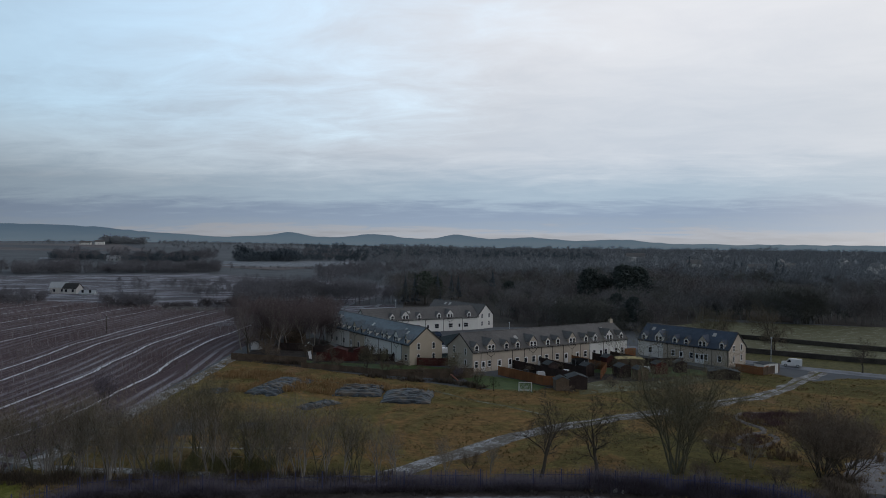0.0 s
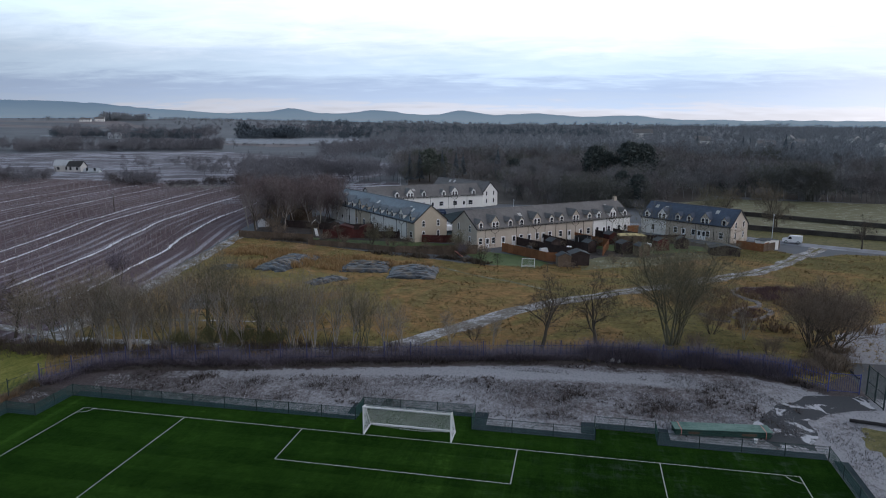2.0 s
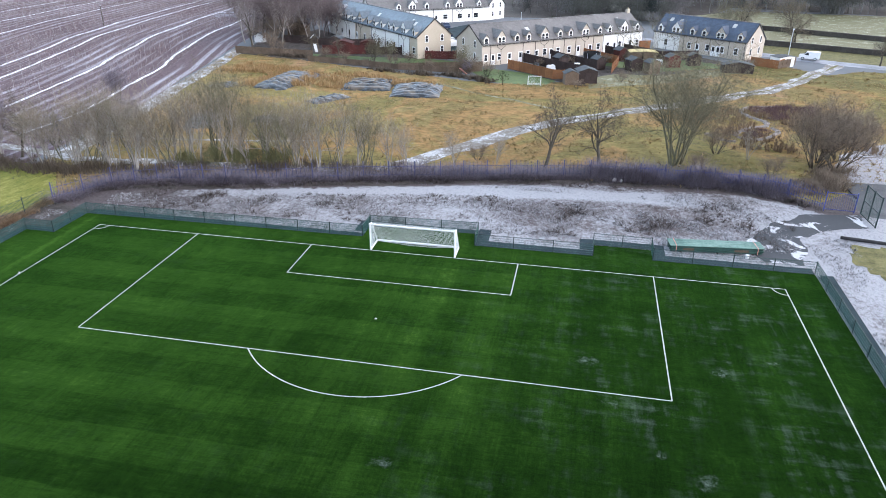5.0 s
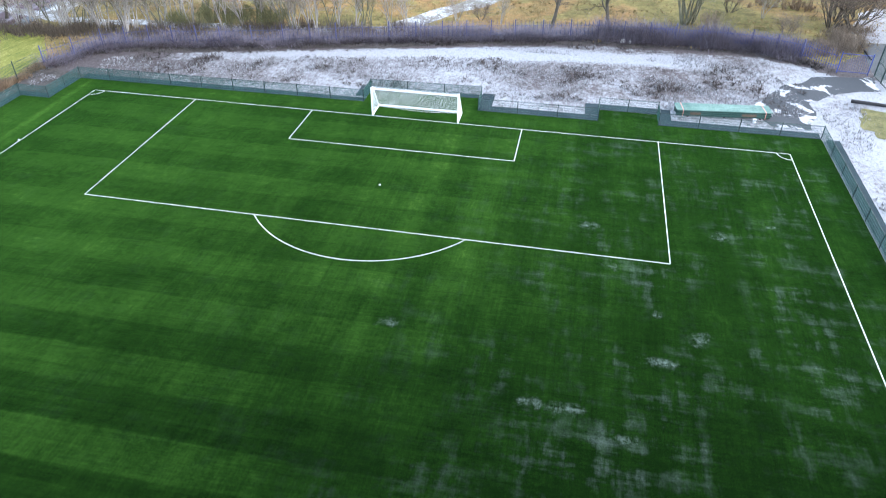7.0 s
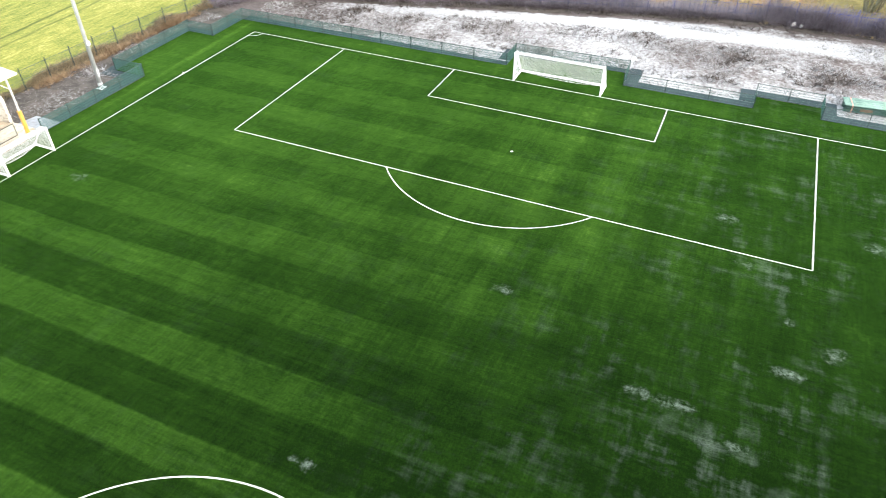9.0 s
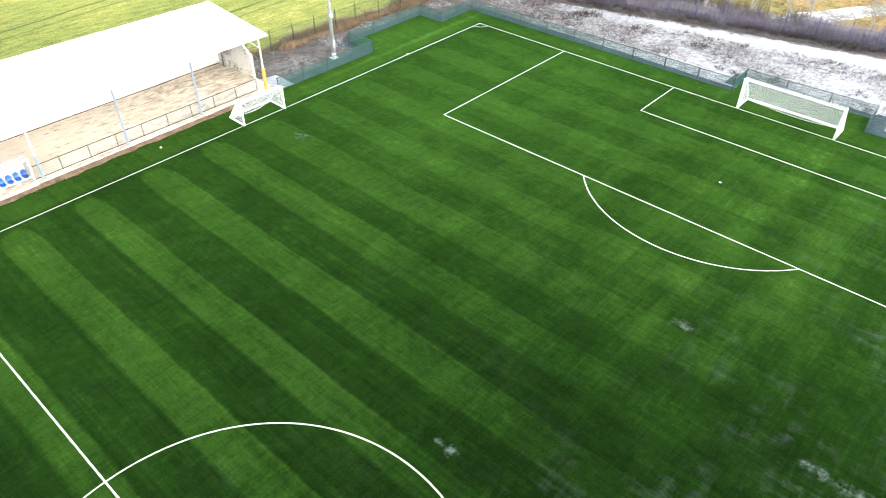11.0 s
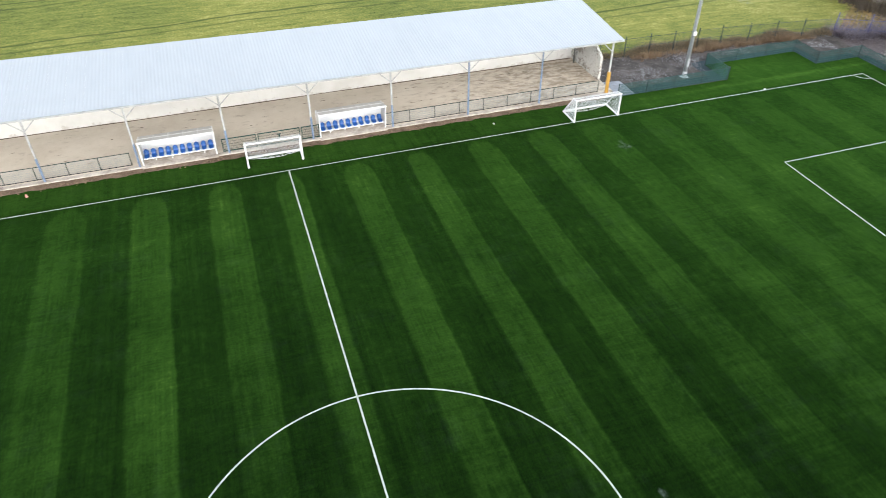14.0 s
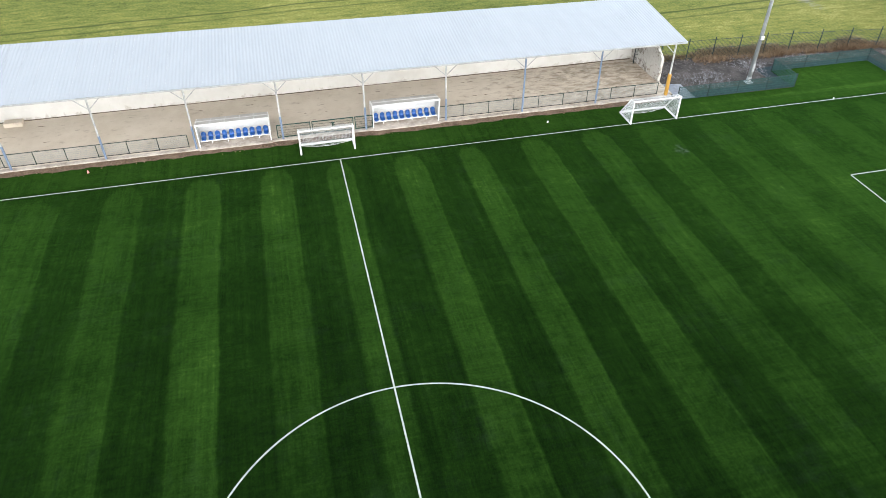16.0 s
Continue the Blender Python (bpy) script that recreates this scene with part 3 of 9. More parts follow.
M = {
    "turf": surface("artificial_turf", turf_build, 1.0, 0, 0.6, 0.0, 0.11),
    "line": mottled("line_paint", (0.28, 0.32, 0.29), (0.50, 0.53, 0.50), 1.5, 14.0, 0.7),
    "frost": surface("frosty_ground", frost_build, 0.9, 0, 1.0),
    "meadow": surface("dry_meadow", meadow_build, 0.95, 0, 1.0, 0.1),
    "plough": surface("cane_field", plough_build, 0.95, 0, 1.0, 0.1),
    "country": surface("hazed_winter_country", countryside_build, 0.95, 0, 0.5, 0.1),
    "pasture": surface("pasture_grass", pasture_build, 0.9, 0, 0.6, 0.1),
    "yard": surface("frosty_yard", yard_build, 0.85, 0, 0.4, 0.15),
    "track": frosty("frosted_track", (0.19, 0.17, 0.145), (0.52, 0.53, 0.56), 0.62),
    "frost_rows": surface("frosted_rows", frost_rows_build, 0.95, 0, 0.6, 0.1),
    "fallow": mottled("fallow_earth", (0.17, 0.15, 0.155), (0.25, 0.225, 0.23), 0.02, 0.3, 0.95, bump=0.2, spec=0.1),
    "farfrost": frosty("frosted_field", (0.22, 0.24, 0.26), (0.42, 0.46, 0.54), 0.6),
    "grass_r": frosty("frosted_grass", (0.17, 0.165, 0.085), (0.38, 0.38, 0.30), 0.45),
    "lawn": mottled("garden_lawn", (0.055, 0.088, 0.030), (0.125, 0.175, 0.062), 0.3, 3.0),
    "asphalt": mottled("asphalt", (0.019, 0.033, 0.040), (0.040, 0.060, 0.070), 0.4, 9.0, 0.9, spec=0.1),
    "lane": mottled("worn_lane", (0.075, 0.08, 0.088), (0.14, 0.145, 0.155), 0.4, 7.0, 0.9, spec=0.1),
    "roadf": mottled("frosty_road", (0.13, 0.14, 0.16), (0.30, 0.32, 0.37), 0.3, 3.0, 0.7),
    "sheet": surface("corrugated_sheet", corrugated_build, 0.45, 0.0, 0.05, 0.5),
    "concrete": surface("terrace_concrete", concrete_build, 0.9, 0, 0.3),
    "limewash": surface("limewashed_wall", limewash_build, 0.9, 0, 0.3),
    "peeling": surface("peeling_wall", peeling_build, 0.9, 0, 0.4),
    "crack": mottled("dark_floor_dirt", (0.075, 0.058, 0.042), (0.20, 0.155, 0.115), 2.0, 14.0, 0.95),
    "earth": mottled("brown_litter", (0.070, 0.048, 0.032), (0.23, 0.165, 0.12), 1.4, 9.0, 0.95),
    "kerb": mottled("concrete_kerb", (0.26, 0.225, 0.195), (0.60, 0.555, 0.505), 0.9, 5.0, 0.9),
    "white": mottled("white_paint", (0.72, 0.73, 0.74), (0.82, 0.83, 0.84), 1.0, 12.0, 0.45, bump=0.05, spec=0.5),
    "whitesteel": mottled("weathered_white_steel", (0.28, 0.285, 0.28), (0.54, 0.55, 0.55), 2.0, 14.0, 0.5, bump=0.1, spec=0.5),
    "bluesteel": mottled("faded_blue_steel", (0.115, 0.165, 0.25), (0.20, 0.265, 0.36), 2.0, 14.0, 0.5, bump=0.1, spec=0.5),
    "yellow": mottled("yellow_padding", (0.40, 0.215, 0.04), (0.52, 0.30, 0.07), 2.0, 10.0, 0.6),
    "seat": mottled("blue_plastic", (0.008, 0.065, 0.26), (0.016, 0.10, 0.34), 3.0, 20.0, 0.35, bump=0.03, spec=0.5),
    "clear": mottled("grey_polycarbonate", (0.42, 0.42, 0.42), (0.58, 0.57, 0.55), 1.0, 8.0, 0.3, bump=0.03, spec=0.5),
    "mast": mottled("weathered_mast_steel", (0.24, 0.26, 0.27), (0.40, 0.42, 0.43), 0.9, 8.0, 0.55, 0.2, 0.05, 0.4),
    "galv": mottled("galvanised_steel", (0.42, 0.45, 0.48), (0.60, 0.63, 0.66), 1.0, 10.0, 0.5, 0.3, 0.05, 0.5),
    "green": mottled("green_coated_steel", (0.016, 0.050, 0.042), (0.035, 0.085, 0.072), 1.5, 12.0, 0.5, bump=0.05, spec=0.4),
    "fence": mottled("slate_green_mesh", (0.014, 0.058, 0.052), (0.028, 0.088, 0.080), 0.6, 8.0, 0.55, bump=0.05, spec=0.4),
    "fencepost": mottled("dark_green_post", (0.012, 0.028, 0.030), (0.025, 0.045, 0.046), 1.0, 9.0, 0.5, bump=0.05, spec=0.4),
    "blue": mottled("blue_palisade", (0.045, 0.058, 0.19), (0.07, 0.092, 0.29), 0.8, 8.0, 0.5, bump=0.05, spec=0.4),
    "net_loose": mottled("bunched_netting", (0.50, 0.53, 0.52), (0.70, 0.72, 0.72), 3.0, 22.0, 0.85),
    "net": mottled("white_netting", (0.62, 0.64, 0.66), (0.75, 0.76, 0.78), 1.0, 8.0, 0.8),
    "wire": mottled("grey_green_wire", (0.30, 0.31, 0.295), (0.44, 0.45, 0.43), 1.5, 9.0, 0.5),
    "rail": mottled("dark_green_rail", (0.018, 0.034, 0.028), (0.04, 0.06, 0.05), 1.5, 9.0, 0.5),
    "black": mottled("black_plastic", (0.012, 0.012, 0.014), (0.03, 0.03, 0.033), 1.0, 9.0, 0.5),
    "bark": mottled("tree_bark", (0.050, 0.042, 0.034), (0.115, 0.10, 0.08), 0.8, 8.0, 0.95, bump=0.6),
    "moss_bark": mottled("mossy_bark", (0.085, 0.082, 0.052), (0.19, 0.18, 0.125), 0.8, 8.0, 0.95, bump=0.6),
    "pale_bark": mottled("birch_bark", (0.20, 0.18, 0.16), (0.38, 0.35, 0.32), 0.8, 6.0, 0.9, bump=0.4),
    "rust_twig": island_tones("rusty_twigs", [(0.10, 0.076, 0.060), (0.18, 0.14, 0.11), (0.28, 0.225, 0.175)]),
    "rust_reed": island_tones("rusty_reeds", [(0.10, 0.068, 0.042), (0.19, 0.14, 0.088), (0.33, 0.27, 0.18)]),
    "rough": mottled("rough_winter_grass", (0.065, 0.068, 0.024), (0.21, 0.185, 0.075), 0.9, 5.0, 0.95, bump=0.8),
    "gravel": mottled("pale_gravel", (0.085, 0.07, 0.064), (0.30, 0.27, 0.26), 1.6, 7.0, 0.95, bump=0.9),
    "soil": mottled("dark_frosty_soil", (0.022, 0.018, 0.017), (0.105, 0.090, 0.084), 0.9, 6.0, 0.95, bump=0.9),
    "blue_dull": mottled("dull_blue_palisade", (0.055, 0.058, 0.12), (0.085, 0.09, 0.19), 0.8, 8.0, 0.5, bump=0.05, spec=0.4),
    "twig": island_tones("bare_twigs", [(0.09, 0.075, 0.058), (0.16, 0.135, 0.10), (0.24, 0.205, 0.15)]),
    "dark_twig": island_tones("dark_twigs", [(0.06, 0.048, 0.04), (0.10, 0.082, 0.065), (0.15, 0.125, 0.095)]),
    "moss_twig": island_tones("lichened_twigs", [(0.09, 0.08, 0.055), (0.16, 0.145, 0.095), (0.25, 0.225, 0.155)]),
    "birch_top": island_tones("purplish_birch_twigs", [(0.085, 0.066, 0.068), (0.145, 0.116, 0.118), (0.22, 0.182, 0.182)]),
    "birch_twig": island_tones("birch_twigs", [(0.13, 0.10, 0.08), (0.24, 0.20, 0.155), (0.38, 0.34, 0.28)]),
    "wood": island_tones("winter_wood", [(0.112, 0.104, 0.106), (0.160, 0.149, 0.152), (0.215, 0.201, 0.203)]),
    "wood_grey": island_tones("grey_winter_wood", [(0.14, 0.144, 0.152), (0.195, 0.198, 0.206), (0.25, 0.252, 0.258)]),
    "wood_olive": island_tones("olive_winter_wood", [(0.095, 0.098, 0.092), (0.132, 0.135, 0.122), (0.17, 0.172, 0.155)]),
    # hedgerow belts and far woods: distance haze painted in, paler and bluer
    "belt": island_tones("hazed_hedgerow_twigs", [(0.155, 0.156, 0.175), (0.185, 0.186, 0.206), (0.22, 0.220, 0.242)]),
    "far_wood": island_tones("hazed_winter_wood", [(0.20, 0.218, 0.24), (0.235, 0.253, 0.275), (0.27, 0.288, 0.31)]),
    "pine": island_tones("pine_needles", [(0.042, 0.054, 0.054), (0.064, 0.080, 0.078), (0.090, 0.110, 0.104)]),
    "grey_green": island_tones("soft_pine_needles", [(0.062, 0.078, 0.062), (0.088, 0.108, 0.088), (0.115, 0.138, 0.112)]),
    "thicket_mass": island_tones("bush_twigs", [(0.085, 0.078, 0.085), (0.125, 0.116, 0.125), (0.165, 0.155, 0.165)]),
    "leaf_litter": mottled("leaf_litter", (0.060, 0.055, 0.052), (0.125, 0.113, 0.105), 0.08, 1.2, 0.95, bump=0.6, spec=0.1),
    # conifer green paled and blued, haze of distance put into the colour
    "far_pine": island_tones("hazed_plantation", [(0.085, 0.106, 0.128), (0.102, 0.126, 0.148), (0.122, 0.148, 0.17)]),
    "wood_pale": island_tones("pale_winter_twigs", [(0.13, 0.115, 0.118), (0.20, 0.178, 0.18), (0.28, 0.25, 0.25)]),
    "olive_twig": island_tones("olive_leaves", [(0.062, 0.066, 0.030), (0.115, 0.118, 0.055), (0.20, 0.195, 0.10)]),
    "dark_stem": island_tones("dark_dead_stems", [(0.032, 0.027, 0.026), (0.068, 0.057, 0.055), (0.14, 0.12, 0.118)]),
    "mint": mottled("frosted_green_boards", (0.06, 0.14, 0.12), (0.19, 0.30, 0.265), 0.8, 6.0, 0.7),
    "rowfrost": mottled("row_frost", (0.66, 0.67, 0.72), (0.80, 0.81, 0.86), 0.4, 3.0, 0.9),
    "bramble": island_tones("dead_brambles", [(0.060, 0.049, 0.058), (0.140, 0.121, 0.146), (0.27, 0.245, 0.292)]),
    "bracken": island_tones("dead_bracken", [(0.12, 0.08, 0.05), (0.21, 0.145, 0.095), (0.31, 0.23, 0.155)]),
    "red_stem": island_tones("dark_red_stems", [(0.055, 0.030, 0.032), (0.12, 0.070, 0.072), (0.22, 0.155, 0.15)]),
    "tuft": island_tones("dry_tussocks", [(0.11, 0.088, 0.04), (0.25, 0.18, 0.08), (0.42, 0.32, 0.17)]),
    "reed": island_tones("dead_reeds", [(0.20, 0.12, 0.055), (0.32, 0.21, 0.10), (0.42, 0.30, 0.17)]),
    "rime_tuft": island_tones("rimed_stems", [(0.075, 0.066, 0.066), (0.24, 0.23, 0.24), (0.50, 0.51, 0.55)]),
    "stake": island_tones("weathered_stakes", [(0.14, 0.12, 0.122), (0.28, 0.255, 0.26), (0.46, 0.44, 0.45)]),
    "cane": island_tones("bare_canes", [(0.11, 0.078, 0.082), (0.20, 0.152, 0.156), (0.32, 0.27, 0.275)]),
    "hedge": island_tones("evergreen_hedge", [(0.012, 0.020, 0.010), (0.028, 0.042, 0.018), (0.05, 0.065, 0.03)]),
    "harl": mottled("cream_harling", (0.45, 0.39, 0.31), (0.56, 0.49, 0.40), 0.25, 9.0, 0.95, bump=0.4),
    "harl_pink": mottled("buff_harling", (0.42, 0.365, 0.305), (0.54, 0.475, 0.405), 0.25, 9.0, 0.95, bump=0.4),
    "harl_white": mottled("white_harling", (0.70, 0.70, 0.68), (0.82, 0.82, 0.80), 0.25, 9.0, 0.95, bump=0.4),
    "slate": surface("grey_slates", slate_build((0.15, 0.145, 0.145)), 0.6, 0, 0.4, 0.4),
    "slate_blue": surface("blue_slates", slate_build((0.060, 0.082, 0.125)), 0.5, 0, 0.4, 0.5),
    "slate_pale": surface("pale_blue_slates", slate_build((0.105, 0.140, 0.175)), 0.45, 0, 0.4, 0.5),
    "glass": mottled("window_glass", (0.018, 0.022, 0.028), (0.035, 0.04, 0.048), 1.0, 3.0, 0.08, bump=0.0, spec=0.6),
    "trim": mottled("tan_stone_trim", (0.30, 0.23, 0.16), (0.40, 0.31, 0.22), 1.0, 8.0, 0.9),
    "pipe": mottled("dark_rainpipe", (0.03, 0.028, 0.028), (0.05, 0.048, 0.046), 1.0, 8.0, 0.5),
    "timber": mottled("weathered_timber", (0.085, 0.06, 0.042), (0.16, 0.12, 0.09), 0.7, 6.0, 0.9, bump=0.4, vary=0.2),
    "timber_dark": mottled("dark_stained_timber", (0.028, 0.020, 0.020), (0.060, 0.042, 0.038), 0.7, 6.0, 0.85, vary=0.2),
    "timber_orange": mottled("orange_stained_timber", (0.18, 0.075, 0.035), (0.30, 0.135, 0.06), 0.7, 6.0, 0.85, vary=0.2),
    "timber_red": mottled("red_stained_timber", (0.055, 0.016, 0.015), (0.10, 0.030, 0.026), 0.7, 6.0, 0.85, vary=0.2),
    "straw": mottled("yellowed_roofing", (0.46, 0.38, 0.17), (0.60, 0.51, 0.26), 0.7, 5.0, 0.9),
    "felt": mottled("roofing_felt", (0.05, 0.058, 0.065), (0.10, 0.11, 0.12), 0.7, 6.0, 0.95),
    "plastic_cover": surface("bluish_sheeting", sheeting_build, 0.5, 0, 0.8, 0.4),
    "stone": mottled("dark_drystone", (0.035, 0.032, 0.030), (0.085, 0.078, 0.070), 0.4, 4.0, 0.95, bump=0.8),
    "rubber": mottled("tyre_rubber", (0.014, 0.014, 0.015), (0.028, 0.028, 0.028), 1.0, 9.0, 0.8),
    "car_white": mottled("white_car_paint", (0.66, 0.68, 0.70), (0.74, 0.75, 0.77), 0.5, 4.0, 0.25, bump=0.0, spec=0.6),
    "car_silver": mottled("silver_car_paint", (0.34, 0.36, 0.39), (0.42, 0.44, 0.47), 0.5, 4.0, 0.25, 0.4, 0.0, 0.6),
    "car_blue": mottled("dark_blue_car_paint", (0.02, 0.035, 0.075), (0.03, 0.05, 0.10), 0.5, 4.0, 0.25, 0.2, 0.0, 0.6),
    "pink": mottled("faded_red_plastic", (0.55, 0.22, 0.18), (0.62, 0.30, 0.25), 2.0, 9.0, 0.5),
}


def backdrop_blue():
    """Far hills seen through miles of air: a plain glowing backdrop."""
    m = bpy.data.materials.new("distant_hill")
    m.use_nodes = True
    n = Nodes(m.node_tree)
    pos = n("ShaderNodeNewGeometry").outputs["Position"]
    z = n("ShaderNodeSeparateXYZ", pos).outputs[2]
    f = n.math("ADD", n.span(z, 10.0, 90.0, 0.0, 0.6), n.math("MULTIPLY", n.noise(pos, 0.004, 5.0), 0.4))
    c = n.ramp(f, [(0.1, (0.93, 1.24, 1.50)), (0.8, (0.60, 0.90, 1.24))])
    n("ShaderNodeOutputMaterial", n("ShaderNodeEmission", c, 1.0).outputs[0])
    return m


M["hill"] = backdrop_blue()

# ---------- building helpers ----------


class Shape:
    """Vertices and faces of one mesh."""

    def __init__(self):
        self.v, self.f = [], []

    def face(self, *pts):
        k = len(self.v)
        self.v += [tuple(p) for p in pts]
        self.f.append(tuple(range(k, k + len(pts))))
        return self

    def hull8(self, p):
        """A box from its eight corners: four below, four above, both the same way round."""
        k = len(self.v)
        self.v += [tuple(q) for q in p]
        self.f += [tuple(k + i for i in q) for q in ((3, 2, 1, 0), (4, 5, 6, 7), (0, 1, 5, 4), (1, 2, 6, 5), (2, 3, 7, 6), (3, 0, 4, 7))]
        return self

    def box(self, x0, y0, z0, x1, y1, z1):
        return self.hull8([(x0, y0, z0), (x1, y0, z0), (x1, y1, z0), (x0, y1, z0), (x0, y0, z1), (x1, y0, z1), (x1, y1, z1), (x0, y1, z1)])

    def beam(self, a, b, w, h):
        """A bar from a to b, w wide and h high."""
        a, b = Vector(a), Vector(b)
        d = (b - a).normalized()
        side = d.cross(Vector((0, 0, 1)))
        side = Vector((1, 0, 0)) if side.length < 1e-4 else side.normalized()
        up = side.cross(d)
        s, u = side * w / 2, up * h / 2
        return self.hull8([a - s - u, a + s - u, b + s - u, b - s - u, a - s + u, a + s + u, b + s + u, b - s + u])

    def tube(self, a, b, r0, r1=None, n=6, caps=True):
        r1 = r0 if r1 is None else r1
        a, b = Vector(a), Vector(b)
        d = (b - a).normalized()
        s = d.orthogonal().normalized()
        u = d.cross(s)
        k = len(self.v)
        for p, r in ((a, r0), (b, r1)):
            for i in range(n):
                t = 2 * math.pi * i / n
                self.v.append(tuple(p + s * (r * math.cos(t)) + u * (r * math.sin(t))))
        for i in range(n):
            j = (i + 1) % n
            self.f.append((k + i, k + j, k + n + j, k + n + i))
        if caps:
            self.f.append(tuple(k + n - 1 - i for i in range(n)))
            self.f.append(tuple(k + n + i for i in range(n)))
        return self

    def slab(self, pts, z0, z1):
        """An upright prism over a plan, given anticlockwise."""
        k, m = len(self.v), len(pts)
        self.v += [(x, y, z0) for x, y in pts] + [(x, y, z1) for x, y in pts]
        self.f += [tuple(k + m - 1 - i for i in range(m)), tuple(k + m + i for i in range(m))]
        self.f += [(k + i, k + (i + 1) % m, k + m + (i + 1) % m, k + m + i) for i in range(m)]
        return self

    def moved(self, m):
        self.v = [tuple(m @ Vector(p)) for p in self.v]
        return self

    def mesh(self, name, material, smooth=False):
        me = bpy.data.meshes.new(name)
        me.from_pydata(self.v, [], self.f)
        me.materials.append(material)
        if smooth:
            me.shade_smooth()
        me.update()
        return me


def array_mesh(name, v, f, material):
    """A mesh from an (n, 3) array of vertices and an (m, 3) array of triangles."""
    me = bpy.data.meshes.new(name)
    me.vertices.add(len(v))
    me.vertices.foreach_set("co", np.ascontiguousarray(v, dtype=np.float32).ravel())
    me.loops.add(3 * len(f))
    me.loops.foreach_set("vertex_index", np.ascontiguousarray(f, dtype=np.int32).ravel())
    me.polygons.add(len(f))
    me.polygons.foreach_set("loop_start", np.arange(0, 3 * len(f), 3, dtype=np.int32))
    me.polygons.foreach_set("loop_total", np.full(len(f), 3, dtype=np.int32))
    me.materials.append(material)
    me.update(calc_edges=True)
    return me


def thing(name, m, label, category, group=""):
    ob = new(name)
    ob.empty_display_size = 0.3
    ob.matrix_world = m
    return tagged(ob, label, category, group)


def part(name, shape, material, parent, label="", m=None, smooth=False):
    me = shape if isinstance(shape, bpy.types.Mesh) else shape.mesh(name, M[material], smooth)
    ob = new(name, me)
    ob.parent = parent
    if m is not None:
        ob.matrix_basis = m
    return tagged(ob, label)


def solo(name, shape, material, label="", category="", kind="", group="", m=None, smooth=False):
    me = shape if isinstance(shape, bpy.types.Mesh) else shape.mesh(name, M[material], smooth)
    ob = new(name, me)
    if m is not None:
        ob.matrix_world = m
    return tagged(ob, label, category, group, kind)


def wobble(pts, step, amount, seed=0.0):
    """A closed plan with its sides cut into short steps and made uneven."""
    out = []
    for (x0, y0), (x1, y1) in zip(pts, pts[1:] + pts[:1]):
        k = max(1, int(math.hypot(x1 - x0, y1 - y0) / step))
        for i in range(k):
            x, y = x0 + (x1 - x0) * i / k, y0 + (y1 - y0) * i / k
            q = noise.noise_vector(Vector((x / step * 0.37, y / step * 0.37, seed)))
            out.append((x + q.x * amount, y + q.y * amount))
    return out


def patch(name, pts, z, material, label="", amount=0.0, step=3.0):
    plan = wobble(pts, step, amount, z * 100) if amount else pts
    s = Shape().face(*[(x, y, z) for x, y in plan])
    return solo(name, s, material, label, "ground", "structure")


def ribbon(line, width, z, wob=0.0, seed=0.0, step=2.0):
    """A strip along a bent line of (x, y)."""
    pts = []
    for (x0, y0), (x1, y1) in zip(line, line[1:]):
        k = max(1, int(math.hypot(x1 - x0, y1 - y0) / step))
        pts += [(x0 + (x1 - x0) * i / k, y0 + (y1 - y0) * i / k) for i in range(k)]
    pts.append(line[-1])
    s = Shape()
    row = []
    for i, (x, y) in enumerate(pts):
        a, b = pts[max(0, i - 1)], pts[min(len(pts) - 1, i + 1)]
        d = math.hypot(b[0] - a[0], b[1] - a[1])
        nx, ny = -(b[1] - a[1]) / d, (b[0] - a[0]) / d
        q = noise.noise_vector(Vector((x * 0.22, y * 0.22, seed)))
        w = width / 2 * (1 + wob * q.z)
        x, y = x + nx * q.x * wob * width * 0.5, y + ny * q.x * wob * width * 0.5
        row.append(((x + nx * w, y + ny * w, z), (x - nx * w, y - ny * w, z)))
    for (a, b), (c, d) in zip(row, row[1:]):
        s.face(b, d, c, a)
    return s


# ---------- ground ----------


def smooth_step(a, b, v):
    t = min(1.0, max(0.0, (v - a) / (b - a)))
    return t * t * (3 - 2 * t)


def terrain(x, y):
    """Flat round the field, gently rising farmland far off, more to the west."""
    d = math.hypot(x - 13, y + 52)
    if d < 430:
        return -0.08
    west = smooth_step(0.10, 0.60, (13 - x) / d)
    lift = (smooth_step(430, 1250, d) * 7 + smooth_step(1000, 1700, d) * 8) * west
    return -0.08 + lift + 3.0 * smooth_step(500, 900, d) * noise.noise(Vector((x * 0.003, y * 0.003, 3)))


def make_ground():
    rings = [0, 60, 130, 220, 320, 420, 500, 600, 700, 820, 950, 1100, 1300, 1600, 2000, 2600, 3400, 4600]
    m, v, f = 96, [(13, -52, -0.08)], []
    for r in rings[1:]:
        for i in range(m):
            a = 2 * math.pi * i / m
            x, y = 13 + r * math.sin(a), -52 + r * math.cos(a)
            v.append((x, y, terrain(x, y)))
    f += [(0, 1 + (i + 1) % m, 1 + i) for i in range(m)]
    for k in range(len(rings) - 2):
        a, b = 1 + k * m, 1 + (k + 1) * m
        f += [(a + i, a + (i + 1) % m, b + (i + 1) % m, b + i) for i in range(m)]
    s = Shape()
    s.v, s.f = v, f
    solo("ground", s, "country", "open winter farmland, its colour blued with painted haze, reaching to the horizon", "ground", "structure", smooth=True)


make_ground()

